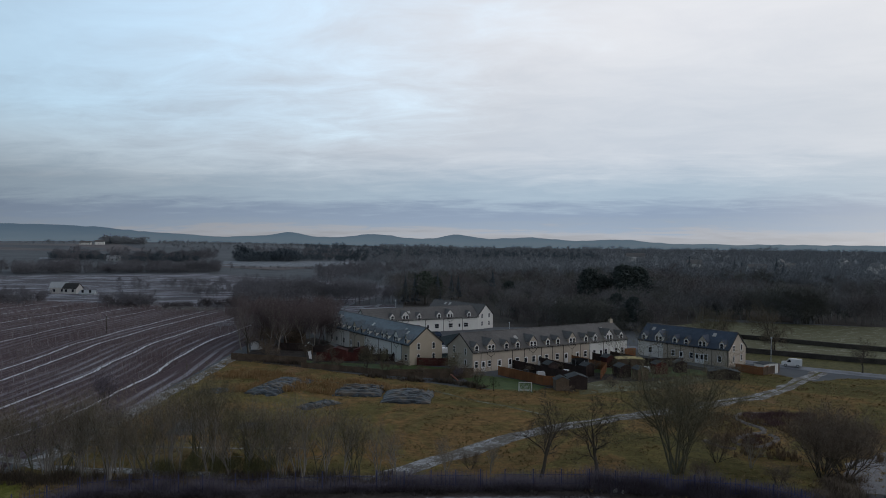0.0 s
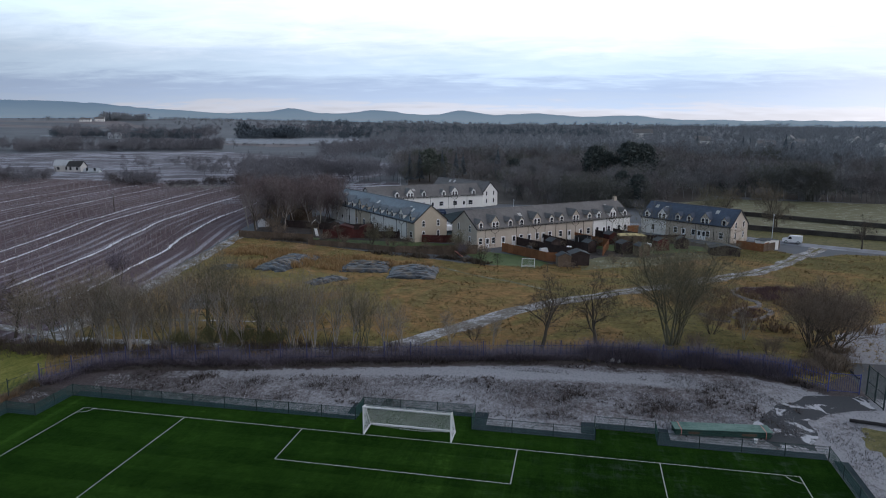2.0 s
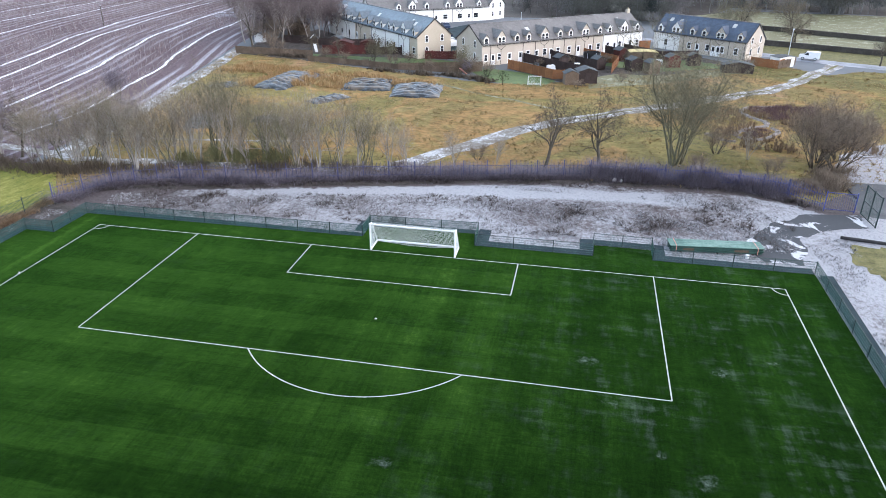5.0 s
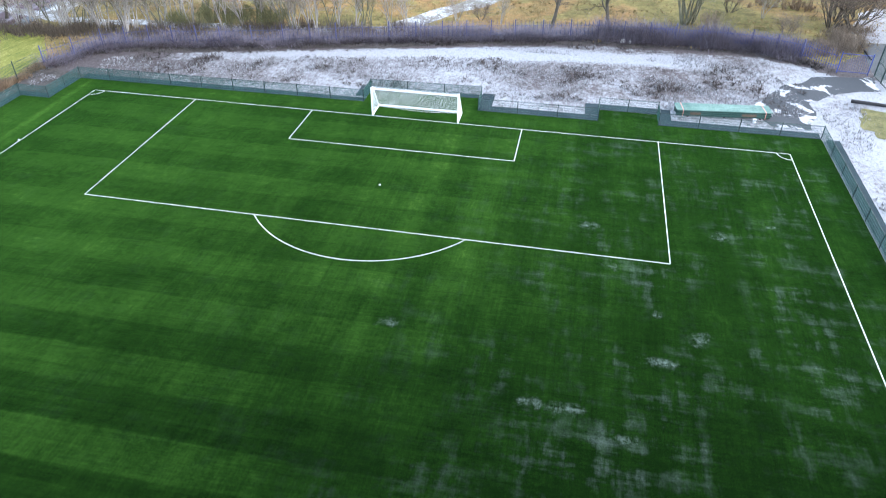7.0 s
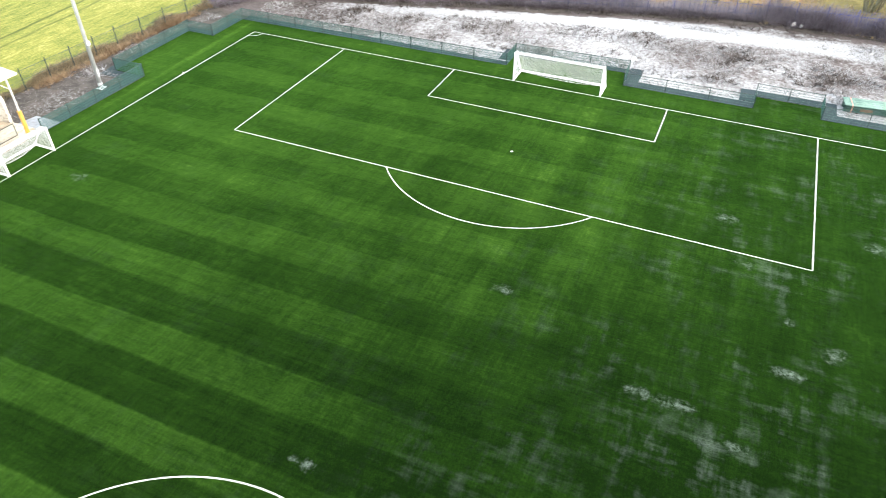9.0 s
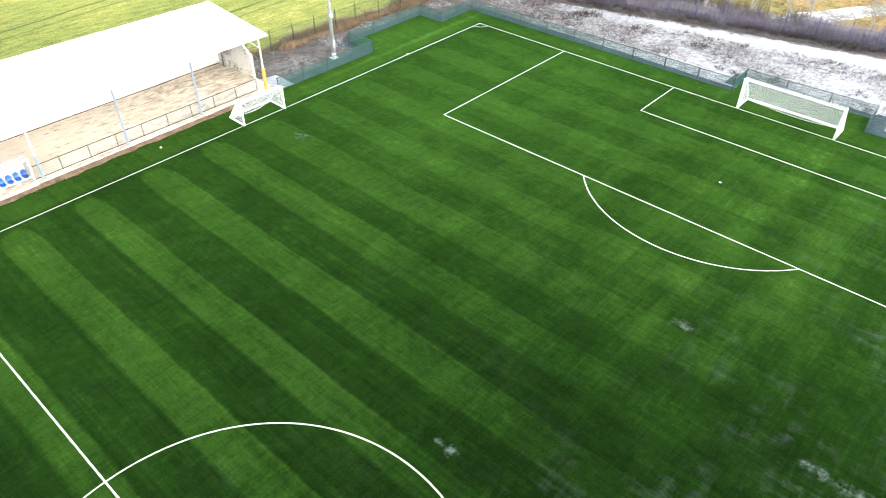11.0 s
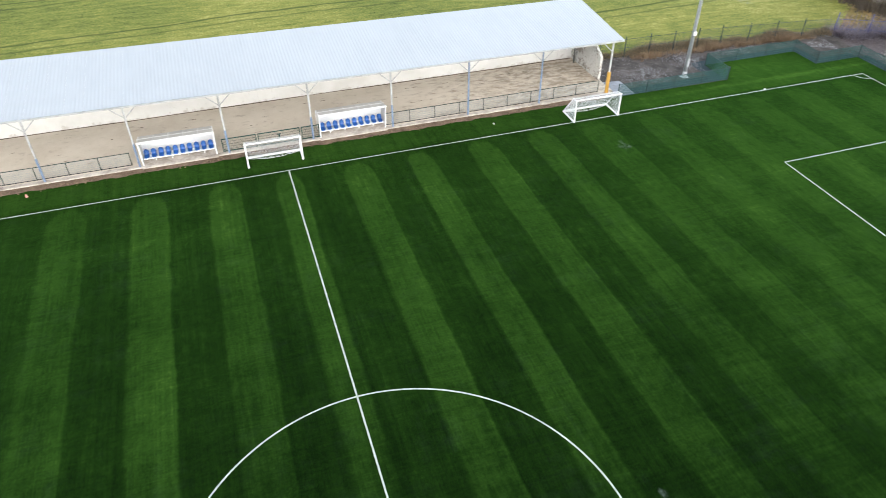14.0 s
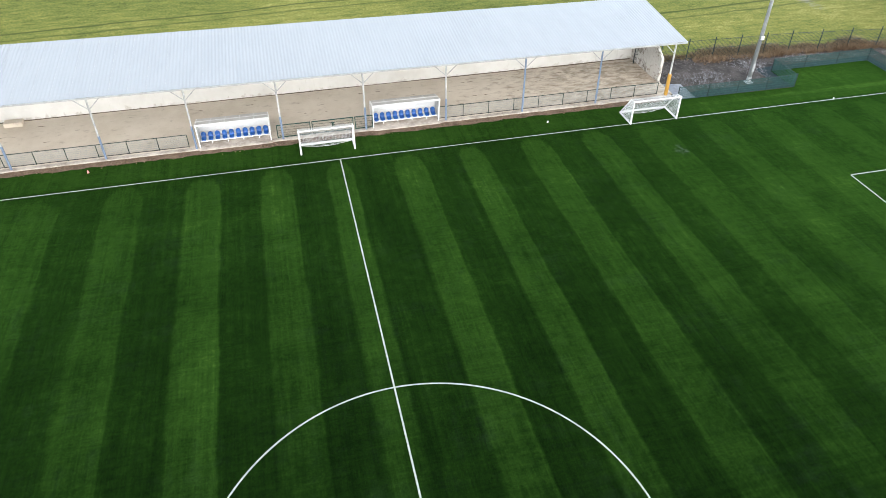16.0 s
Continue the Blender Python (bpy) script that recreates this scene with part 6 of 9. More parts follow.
patch("garden_soil", [(-1, 84), (7, 76), (13, 71.5), (20, 80), (27, 82), (37, 92), (44, 92), (40, 103), (28, 114), (24, 114)], -0.04, "soil", "dark trodden garden ground behind the terrace", 0.4, 1.5)
patch("garden_soil", [(-62, 103), (-60, 88), (-30, 80), (-8, 78), (-7, 85), (-20, 92), (-30, 102), (-56, 126)], -0.04, "soil", "dark garden ground under shrubs", 0.4, 1.5)
for pts, nm in (
    ([(-6, 84), (2, 81), (8, 75), (6, 69.5), (-4, 72), (-8, 80)], "lawn"), ([(14, 79), (19, 84), (27, 84), (36, 92), (42, 90), (28, 78), (14, 70)], "lawn"),
    ([(-41, 90), (-20, 91), (-13, 90), (-8, 84), (-12, 78.5), (-30, 81.5), (-42, 83.5)], "lawn"), ([(-49.5, 92), (-42.5, 91), (-42, 87.5), (-50, 88)], "lawn"),
    ([(16, 92), (20, 90), (23, 95), (19, 98)], "lawn"), ([(25, 87), (37, 93), (42, 93), (38, 99.5), (30, 103), (23.5, 95)], "lawn"),
):
    patch(nm, pts, -0.03, "lawn" if pts[0][0] != 14 else "grass_r", "short garden lawn", 0.4, 1.5)


def make_trampoline(m):
    t = thing("trampoline", m, "round garden trampoline inside a dark safety net", "trampoline")
    s, nets = Shape(), Shape()
    k = 14
    for i in range(k):
        a, b = (2 * math.pi * (i + j) / k for j in (0, 1))
        p, q = (1.7 * math.cos(a), 1.7 * math.sin(a)), (1.7 * math.cos(b), 1.7 * math.sin(b))
        s.tube((*p, 0.85), (*q, 0.85), 0.04, n=5)
        nets.face((*p, 0.9), (*q, 0.9), (*q, 2.3), (*p, 2.3))
    part("hoop", s, "galv", t)
    part("safety_net", nets, "black", t)
    part("bed", Shape().face(*[(1.6 * math.cos(2 * math.pi * i / k), 1.6 * math.sin(2 * math.pi * i / k), 0.86) for i in range(k)]), "black", t)
    for i in range(6):
        a = 2 * math.pi * i / 6
        part("leg", Shape().tube((1.7 * math.cos(a), 1.7 * math.sin(a), -0.05), (1.7 * math.cos(a), 1.7 * math.sin(a), 2.4), 0.03, n=5), "galv", t)


make_trampoline(pose(14.2, 93.0, 0))


def make_cover(m, w, d, h, material, label):
    """A sagging sheet thrown over garden furniture."""
    s, k = Shape(), 8
    for i in range(k + 1):
        for j in range(k + 1):
            u, v = 2 * i / k - 1, 2 * j / k - 1
            r = max(abs(u), abs(v))
            s.v.append((u * w / 2, v * d / 2, h * (1.0 - 0.12 * noise.noise(Vector((u * 2, v * 2, w)))) if r < 0.8 else (h * 0.5 if r < 0.99 else -0.05)))
    for i in range(k):
        for j in range(k):
            a = i * (k + 1) + j
            s.f.append((a, a + k + 1, a + k + 2, a + 1))
    solo("furniture_cover", s, material, label, "cover", group="garden covers", m=m)


for x, y, a, w, d, h, mat, lab in ((6.6, 85.6, 20, 1.8, 1.2, 0.8, "white", "white sheet over garden furniture"), (11.4, 88.2, 50, 1.5, 1.1, 0.9, "white", "white sheet over a garden table"),
                                   (27.5, 95.6, 10, 1.6, 1.2, 0.9, "white", "white sheet over garden furniture"), (17.6, 97.0, 60, 1.4, 1.0, 1.0, "plastic_cover", "dark cover over a barbecue"),
                                   (31.5, 100.2, 30, 1.6, 1.2, 0.9, "plastic_cover", "dark cover over garden furniture"), (3.6, 87.2, 40, 1.3, 1.0, 0.8, "plastic_cover", "dark cover over stacked chairs")):
    make_cover(pose(x, y, 0, 0, 0, a), w, d, h, mat, lab)
make_goal(pose(4.7, 70.2, 0, 0, 0, 10), 2.2, 1.6, 0.4, 0.9, 0.05, "small white garden football goal on a lawn", "small goals", 0.2, 0.006)


def make_play_tower(m):
    t = thing("play_tower", m, "wooden climbing tower with green roof and white slide", "play tower")
    for x in (-0.7, 0.7):
        for y in (-0.7, 0.7):
            part("post", Shape().box(x - 0.06, y - 0.06, -0.06, x + 0.06, y + 0.06, 2.6), "timber", t)
    part("deck", Shape().box(-0.75, -0.75, 1.3, 0.75, 0.75, 1.4), "timber", t)
    for e in (-1, 1):
        lo = [(e * 0.95, -0.9, 2.4), (e * 0.95, 0.9, 2.4), (0, 0.9, 3.3), (0, -0.9, 3.3)]
        up = [(x, y, z + 0.06) for x, y, z in lo]
        part("roof", Shape().hull8((lo + up) if e < 0 else (lo[::-1] + up[::-1])), "white" if e < 0 else "felt", t)
    part("slide", Shape().beam((0, -0.75, 1.35), (0.4, -3.2, 0.1), 0.55, 0.08).beam((-0.28, -0.75, 1.45), (0.12, -3.2, 0.2), 0.05, 0.2).beam((0.28, -0.75, 1.45), (0.68, -3.2, 0.2), 0.05, 0.2), "white", t)


make_play_tower(pose(-45.3, 95.5, 0, 0, 0, 20))
slide = thing("garden_slide", pose(-9.4, 75.2, 0, 0, 0, 60), "faded red plastic garden slide", "slide")
part("chute", Shape().beam((0, 0, 1.4), (1.9, 0, 0.1), 0.5, 0.1), "pink", slide)
part("ladder", Shape().beam((0, -0.2, 1.4), (-0.5, -0.2, 0), 0.05, 0.05).beam((0, 0.2, 1.4), (-0.5, 0.2, 0), 0.05, 0.05).beam((-0.3, -0.2, 0.6), (-0.3, 0.2, 0.6), 0.05, 0.05), "timber", slide)

# sheeted heaps on the waste ground


def make_heap(cx, cy, a, w, d, h, mat, label):
    s, k = Shape(), 44
    grid = []
    for i in range(k + 1):
        row = []
        for j in range(k + 1):
            u, v = i / k * 2 - 1, j / k * 2 - 1
            rim = (1 - abs(u) ** 3) * (1 - abs(v) ** 3)
            q = noise.noise(Vector((u * 3 + cx, v * 3, cy)))
            fold = 0.17 * abs(math.sin(d * 1.15 * v + 1.5 * q + 0.8 * math.sin(2 * u + cx))) * rim ** 0.5
            z = -0.12 + 0.62 * h * rim ** 0.55 * (0.85 + 0.35 * q) + fold
            row.append((u * w / 2 * (1 + 0.10 * q), v * d / 2 * (1 - 0.12 * q), z))
        grid.append(row)
    for i in range(k):
        for j in range(k):
            s.face(grid[i][j], grid[i + 1][j], grid[i + 1][j + 1], grid[i][j + 1])
    o = solo("covered_mound", s, mat, label, "mound", m=pose(cx, cy, 0, 0, 0, a), group="sheeted mounds")
    return o


for q in ((-38.3, 64.5, -8, 6.6, 14.5, 1.6, "plastic_cover", "long heap under ribbed blue-grey sheeting"), (-23.4, 64.0, 8, 8.6, 8.6, 1.5, "plastic_cover", "low heap under dark ribbed sheeting"),
          (-14.3, 61.6, 8, 8.4, 10.0, 1.5, "plastic_cover", "low heap under streaked grey sheeting"), (-26.6, 52.6, -35, 3.2, 7.0, 0.9, "plastic_cover", "small heap of dark sheeting"),
          (-39.4, 36.4, 15, 4.6, 8.0, 1.0, "plastic_cover", "low heap of pale blue sheeting in the grass"), (-47.5, 58, 60, 5.0, 3.5, 0.8, "plastic_cover", "low heap of sheeting by the track"),
          (-30.8, 38.8, 10, 4.6, 3.0, 0.7, "plastic_cover", "low heap of pale sheeting")):
    make_heap(*q)

# winding low gravel banks
def make_bank(line, label):
    """A low rounded bank along a smooth bent line."""
    pts = []
    for i in range(len(line) - 1):
        p0, p1, p2, p3 = (np.array(line[min(len(line) - 1, max(0, i + j))], dtype=float) for j in (-1, 0, 1, 2))
        for k in range(5):
            t = k / 5
            pts.append(0.5 * (2 * p1 + (p2 - p0) * t + (2 * p0 - 5 * p1 + 4 * p2 - p3) * t * t + (3 * p1 - p0 - 3 * p2 + p3) * t ** 3))
    pts.append(np.array(line[-1], dtype=float))
    s, rows = Shape(), []
    for i, p in enumerate(pts):
        d = pts[min(len(pts) - 1, i + 1)] - pts[max(0, i - 1)]
        nrm = np.array([-d[1], d[0]]) / (np.linalg.norm(d) + 1e-9)
        w = 0.46 + 0.25 * noise.noise(Vector((p[0] * 0.9, p[1] * 0.9, 2)))
        rows.append([(*(p + nrm * u * w), -0.07 + 0.22 * h) for u, h in ((-1.0, 0.0), (-0.6, 0.7), (0.0, 1.0), (0.6, 0.7), (1.0, 0.0))])
    for p, q in zip(rows, rows[1:]):
        for k in range(4):
            s.face(p[k], q[k], q[k + 1], p[k + 1])
    solo("gravel_bank", s, "gravel", label, "bank", group="gravel banks")


for line in ([(43.5, 63.3), (40.7, 62.6), (38.7, 62.0), (37.1, 59.5), (37.5, 56.4), (38.7, 54.4), (39.4, 53.1), (38.8, 50.9), (36.9, 49.8), (35.3, 48.1), (33.9, 45.6), (34.6, 43.9), (36.3, 43.5), (38.3, 45.3), (40.0, 48.3), (39.5, 50.0)],
             [(40.6, 61.4), (39.2, 59.6), (39.6, 57.0), (40.8, 55.0)], [(30.2, 45.2), (31.7, 42.6), (33.4, 42.0)], [(66, 51), (63.0, 49.6), (64.5, 46.6), (68, 46)]):
    make_bank(line, "low winding pale gravel bank in the grass")

# dry-stone walls by the paddock
for line in ([(52, 127.5), (74, 118.0), (120, 103), (170, 84)], [(46, 159.5), (58, 153), (70.3, 146), (83, 139), (130, 115), (190, 86)]):
    s = Shape()
    for (x0, y0), (x1, y1) in zip(line, line[1:]):
        s.beam((x0, y0, 0.5), (x1, y1, 0.5), 0.6, 1.25)
    solo("stone_wall", s, "stone", "dark dry-stone field wall", "wall", group="field walls")

# ---------- vehicles ----------


def make_car(m, paint, label, kind="car", length=4.2, height=1.48, van=False):
    c = thing(kind, m, label, "van" if van else "car", "parked vehicles")
    w, hl = 0.88, length / 2
    if van:
        prof = [(-hl, 0.35), (hl, 0.35), (hl, 0.95), (hl - 0.75, 1.05), (hl - 1.35, height - 0.05), (hl - 1.9, height), (-hl + 0.05, height), (-hl, height - 0.15)]
    else:
        prof = [(-hl, 0.32), (hl, 0.32), (hl, 0.72), (hl - 0.95, 0.92), (hl - 1.75, height - 0.03), (-hl + 1.0, height), (-hl + 0.25, 0.98), (-hl, 0.9)]
    s, k = Shape(), len(prof)
    s.v = [(x, -w * (1.0 if z < 1.0 else 0.86), z) for x, z in prof] + [(x, w * (1.0 if z < 1.0 else 0.86), z) for x, z in prof]
    s.f = [tuple(range(k)), tuple(reversed(range(k, 2 * k)))] + [((i + 1) % k, i, k + i, k + (i + 1) % k) for i in range(k)]
    part("body", s, paint, c)
    x0, x1 = (hl - 1.9, hl - 1.0) if van else (-hl + 0.85, hl - 1.3)
    for e in (-1, 1):
        q = [(x0, e * (w * 0.93), 1.0), (x1, e * (w * 0.93), 1.0), (x1 - 0.4, e * (w * 0.89), height - 0.18), (x0 + 0.2, e * (w * 0.89), height - 0.18)]
        part("side_window", Shape().face(*(q if e < 0 else q[::-1])), "glass", c)
        for x in (-hl + 0.75, hl - 0.8):
            t = part("wheel", Shape().tube((x, e * (w - 0.16), 0.31), (x, e * (w + 0.02), 0.31), 0.31, n=14), "rubber", c)
            part("rim", Shape().tube((x, e * (w + 0.02), 0.31), (x, e * (w + 0.03), 0.31), 0.19, n=10), "galv", t)
        part("headlight", Shape().box(hl - 0.02, e * 0.66 - 0.16, 0.62, hl + 0.02, e * 0.66 + 0.16, 0.78), "clear", c)
    a, b = prof[3], prof[4]
    part("windscreen", Shape().face((a[0] - 0.05, -w * 0.8, a[1] + 0.07), (a[0] - 0.05, w * 0.8, a[1] + 0.07), (b[0] + 0.08, w * 0.76, b[1] - 0.06), (b[0] + 0.08, -w * 0.76, b[1] - 0.06)), "glass", c)
    return c


make_car(pose(58.8, 108.4, 0, 0, 0, 160), "car_white", "white panel van parked beside the road", "van", 3.9, 1.7, True)
make_car(pose(-18.2, 110.5, 0, 0, 0, 35), "car_silver", "silver hatchback parked in the court")
make_car(pose(-16.6, 106.8, 0, 0, 0, 35), "car_white", "white hatchback parked in the court")
make_car(pose(-19.8, 114.0, 0, 0, 0, 35), "car_silver", "silver estate car parked in the court")
make_car(pose(-24.5, 135.5, 0, 0, 0, 125), "car_blue", "dark blue car parked by the white terrace")
make_car(pose(-21.5, 119.5, 0, 0, 0, 35), "car_blue", "dark blue car parked in the court")


def make_lamp_post(m, h=6.0):
    t = thing("street_lamp", m, "slim grey street lamp column", "street lamp", "street lamps")
    part("column", Shape().tube((0, 0, -0.05), (0, 0, h), 0.09, 0.06, 8), "galv", t)
    part("lantern", Shape().box(-0.12, -0.5, h - 0.06, 0.12, 0.15, h + 0.1), "galv", t)


for x, y in ((54.6, 108.3), (6.5, 190.0), (-47.0, 178.0), (-3.0, 122.0)):
    make_lamp_post(pose(x, y, 0))

# ---------- behind the goal: store, gates, spare goal ----------
store = thing("timber_stack", pose(25.75, 6.4, 0, 0, 0, 6.5), "long stack of dark green beams under pale green boards", "stack")
r = np.random.default_rng(5)
for x in (-3.0, 0.1, 3.1):
    part("bearer", Shape().box(x - 0.07, -0.72, -0.05, x + 0.07, 0.72, 0.07), "timber_dark", store)
beam_mesh = Shape().box(-3.9, -0.075, 0, 3.9, 0.075, 0.13).mesh("beam", M["green"])
for layer in range(3):
    for j in range(8):
        part("beam", beam_mesh, "green", store, m=pose(r.normal(0, 0.05) + 0.05 * (layer % 2), -0.60 + j * 0.17 + r.normal(0, 0.008), 0.07 + layer * 0.165, 0, 0, r.normal(0, 0.15)))
for j in range(4):
    part("top_board", Shape().hull8([(x, y, z) for z in (0.585, 0.615) for x, y in ((-4.0, -0.72 + j * 0.37), (4.0, -0.72 + j * 0.37), (4.0, -0.37 + j * 0.37), (-4.0, -0.37 + j * 0.37))]), "mint", store, "pale green board dusted with frost")
for x in (-3.45, 3.45):
    part("strap", Shape().box(x - 0.03, -0.76, 0.03, x + 0.03, -0.74, 0.635).box(x - 0.03, -0.76, 0.62, x + 0.03, 0.78, 0.635), "pink", store, "faded red strap")
for x, w in ((-2.4, 0.45), (2.1, 0.6)):
    part("notice", Shape().box(x - w, -0.74, 0.20, x + w, -0.715, 0.42), "timber", store, "weathered brown plate")
solo("white_bucket", Shape().tube((0, 0, -0.04), (0, 0, 0.28), 0.13, 0.16, 10), "white", "small white bucket beside the stack of beams", "bucket", m=pose(28.3, 5.35, 0))


def tall_gate(line, h=3.0):
    g = thing("tall_mesh_gate", pose(0, 0, 0), "tall open dark green mesh gate", "gate")
    for (x0, y0), (x1, y1) in zip(line, line[1:]):
        d, a = math.hypot(x1 - x0, y1 - y0), math.degrees(math.atan2(y1 - y0, x1 - x0))
        q = pose(x0, y0, 0, 0, 0, a)
        part("mesh", mesh_panel(d, h, 0.10, 0.4, 0.005, 0.007), "green", g, m=q)
        s = Shape()
        for z in (0.1, h / 2, h):
            s.box(0, -0.04, z - 0.04, d, 0.04, z + 0.04)
        part("frame", s.box(-0.05, -0.05, 0, 0.05, 0.05, h + 0.1).box(d - 0.05, -0.05, 0, d + 0.05, 0.05, h + 0.1), "fencepost", g, m=q)


tall_gate([(41.2, 18.2), (41.28, 16.4), (41.4, 14.7)])
bg = thing("blue_gate", pose(37.9, 18.6, 0, 0, 0, -4), "blue steel gate at the end of the palisade", "gate")
for u in (0.0, 2.75):
    part("gate_post", Shape().box(u - 0.05, -0.05, -0.05, u + 0.05, 0.05, 2.05), "blue", bg)
for z in (0.15, 1.9):
    part("gate_rail", Shape().box(0.05, -0.03, z - 0.03, 2.7, 0.03, z + 0.03), "blue", bg)
for i in range(13):
    part("pale", Shape().box(0.2 + i * 0.195, -0.015, 0.12, 0.235 + i * 0.195, 0.015, 1.95), "blue_dull", bg)
patch("gate_road", [(41.4, 19.4), (42.3, 27.7), (47, 28.2), (75, 29), (75, 18), (46, 17.0), (41.6, 17.6)], -0.018, "lane", "dark asphalt lane beyond the gate", 0.2, 1.5)
patch("frosted_waste", [(42.6, 27.9), (43.2, 33), (44.8, 38.6), (53.3, 46), (80, 52), (80, 29)], -0.028, "frost", "waste ground white with frost beyond the lane", 0.5, 1.2)
solo("lane_kerb", Shape().beam((42.4, 31.2, 0.0), (42.2, 22.8, 0.0), 0.18, 0.24), "black", "dark kerb beside the lane", "kerb", "structure")
pipe = solo("black_drain_pipe", Shape().tube((37.4, 11.3, 0.16), (41.5, 10.6, 0.16), 0.16, n=10), "black", "length of black drain pipe on frosty ground", "pipe")
patch("grass_bank", [(38.2, 10.0), (46.5, 10.5), (46, -18), (41.5, 0.0), (38.7, 3.0), (37.2, 6.2)], -0.02, "rough", "yellowish rough winter grass beside the gate", 1.0, 0.4)

# paved strip outside the low fence
LINE = [(-33.2, 2.3), (-5.3, 2.7), (-5.3, 5.1), (4.9, 5.5), (5.0, 2.9), (15.3, 3.0), (15.3, 5.3), (20.3, 5.3), (20.3, 3.15), (33.2, 3.3)]
s = Shape()
for (x0, y0), (x1, y1) in zip(LINE, LINE[1:]):
    if abs(x1 - x0) > abs(y1 - y0):
        s.box(x0 - (0.5 if y0 > 4 else 0), y0 + 0.02, -0.06, x1 + (0.5 if y0 > 4 else 0), y0 + 1.15, -0.012 if y0 < 4 else -0.016)
    else:
        up = 1 if y1 > y0 else -1
        s.box(min(x0, x0 - up * 1.15), min(y0, y1) + 1.16, -0.06, max(x0, x0 - up * 1.15), max(y0, y1) + 1.1, -0.014)
solo("paved_strip", s, "asphalt", "narrow dark paved strip outside the fence", "paving", "structure")
s = Shape().box(-36.1 - 0.9, -12, -0.06, -36.12, -2.4, -0.012).box(-37.0, -2.38, -0.06, -33.22, -1.5, -0.014).box(-34.2, -1.5, -0.06, -33.22, 2.3, -0.016).box(-34.1, -22.5, -0.06, -33.05, -12.0, -0.012).box(-36.9, -13.1, -0.06, -34.1, -12.02, -0.016)
s.box(33.55, -108, -0.06, 34.6, 3.2, -0.012)
solo("paved_strip", s, "asphalt", "narrow dark paved strip outside the fence", "paving", "structure")
solo("litter_cone", Shape().tube((0, 0, 0), (0, 0, 0.2), 0.09, 0.03, 10), "pink", "small faded orange training cone on the turf", "cone", m=pose(-32.4, -66.9, 0))
solo("white_marker", Shape().tube((0, 0, 0), (0, 0, 0.1), 0.06, 0.05, 8), "white", "small white marker on the turf", "marker", m=pose(-31.9, -34.0, 0))
solo("white_marker", Shape().tube((0, 0, 0), (0, 0, 0.1), 0.06, 0.05, 8), "white", "small white marker on the touchline", "marker", m=pose(-30.3, -10.2, 0))

# ---------- bare trees ----------


def grow(r, p, d, length, radius, level, last, out, kids, lift=0.25, wander=0.22):
    """Collects (start, end, radius, radius, level) of a branch and its offspring."""
    k = 4 if level < last else 2
    pts = [p]
    step = length / k
    for i in range(k):
        d = d + r.normal(0, wander, 3) * (0.6 if level == 0 else 1.0)
        d[2] += lift * 0.18
        d = d / np.linalg.norm(d)
        pts.append(pts[-1] + d * step)
        t0, t1 = i / k, (i + 1) / k
        out.append((pts[-2], pts[-1], radius * (1 - 0.75 * t0), radius * (1 - 0.75 * t1), level))
    if level >= last:
        return
    n = kids[level]
    for j in range(n):
        t = (0.30 if level == 0 else 0.2) + (0.98 - (0.30 if level == 0 else 0.2)) * (j + r.uniform(0, 0.9)) / n
        i = min(k - 1, int(t * k))
        q = pts[i] + (pts[i + 1] - pts[i]) * (t * k - i)
        axis = (pts[i + 1] - pts[i]) / step
        side = r.normal(0, 1, 3)
        side -= axis * side.dot(axis)
        side /= np.linalg.norm(side)
        spread = r.uniform(0.55, 1.15)
        nd = axis * math.cos(spread) + side * math.sin(spread)
        nd[2] += lift
        nd /= np.linalg.norm(nd)
        grow(r, q, nd, length * r.uniform(0.48, 0.75) * (1.05 - 0.35 * t), radius * (1 - 0.7 * t) * 0.55, level + 1, last, out, kids, lift, wander)


def tubes(segs, sides=4):
    """Open tapered tubes, all at once."""
    a, b = np.array([s[0] for s in segs]), np.array([s[1] for s in segs])
    ra, rb = np.array([s[2] for s in segs]), np.array([s[3] for s in segs])
    d = b - a
    d /= np.linalg.norm(d, axis=1)[:, None] + 1e-9
    ref = np.where(np.abs(d[:, 2:3]) > 0.8, [[1.0, 0, 0]], [[0, 0, 1.0]])
    s = np.cross(d, ref)
    s /= np.linalg.norm(s, axis=1)[:, None]
    u = np.cross(d, s)
    n, v = len(a), []
    for p, r in ((a, ra), (b, rb)):
        for i in range(sides):
            t = 2 * math.pi * i / sides
            v.append(p + (s * math.cos(t) + u * math.sin(t)) * r[:, None])
    v = np.stack(v, 1).reshape(-1, 3)
    base = np.arange(n)[:, None] * 2 * sides
    f = []
    for i in range(sides):
        j = (i + 1) % sides
        f += [base + [[i, j, sides + j]], base + [[i, sides + j, sides + i]]]
    return v, np.concatenate(f)


def blades(segs, width=1.0):
    """Thin three-cornered twigs, all at once."""
    a, b = np.array([s[0] for s in segs]), np.array([s[1] for s in segs])
    r = np.array([s[2] for s in segs]) * width
    side = np.cross(b - a, np.random.default_rng(3).normal(0, 1, (len(a), 3)))
    side /= np.linalg.norm(side, axis=1)[:, None] + 1e-9
    v = np.stack([a - side * r[:, None], a + side * r[:, None], b], 1).reshape(-1, 3)
    return v, np.arange(len(v)).reshape(-1, 3)


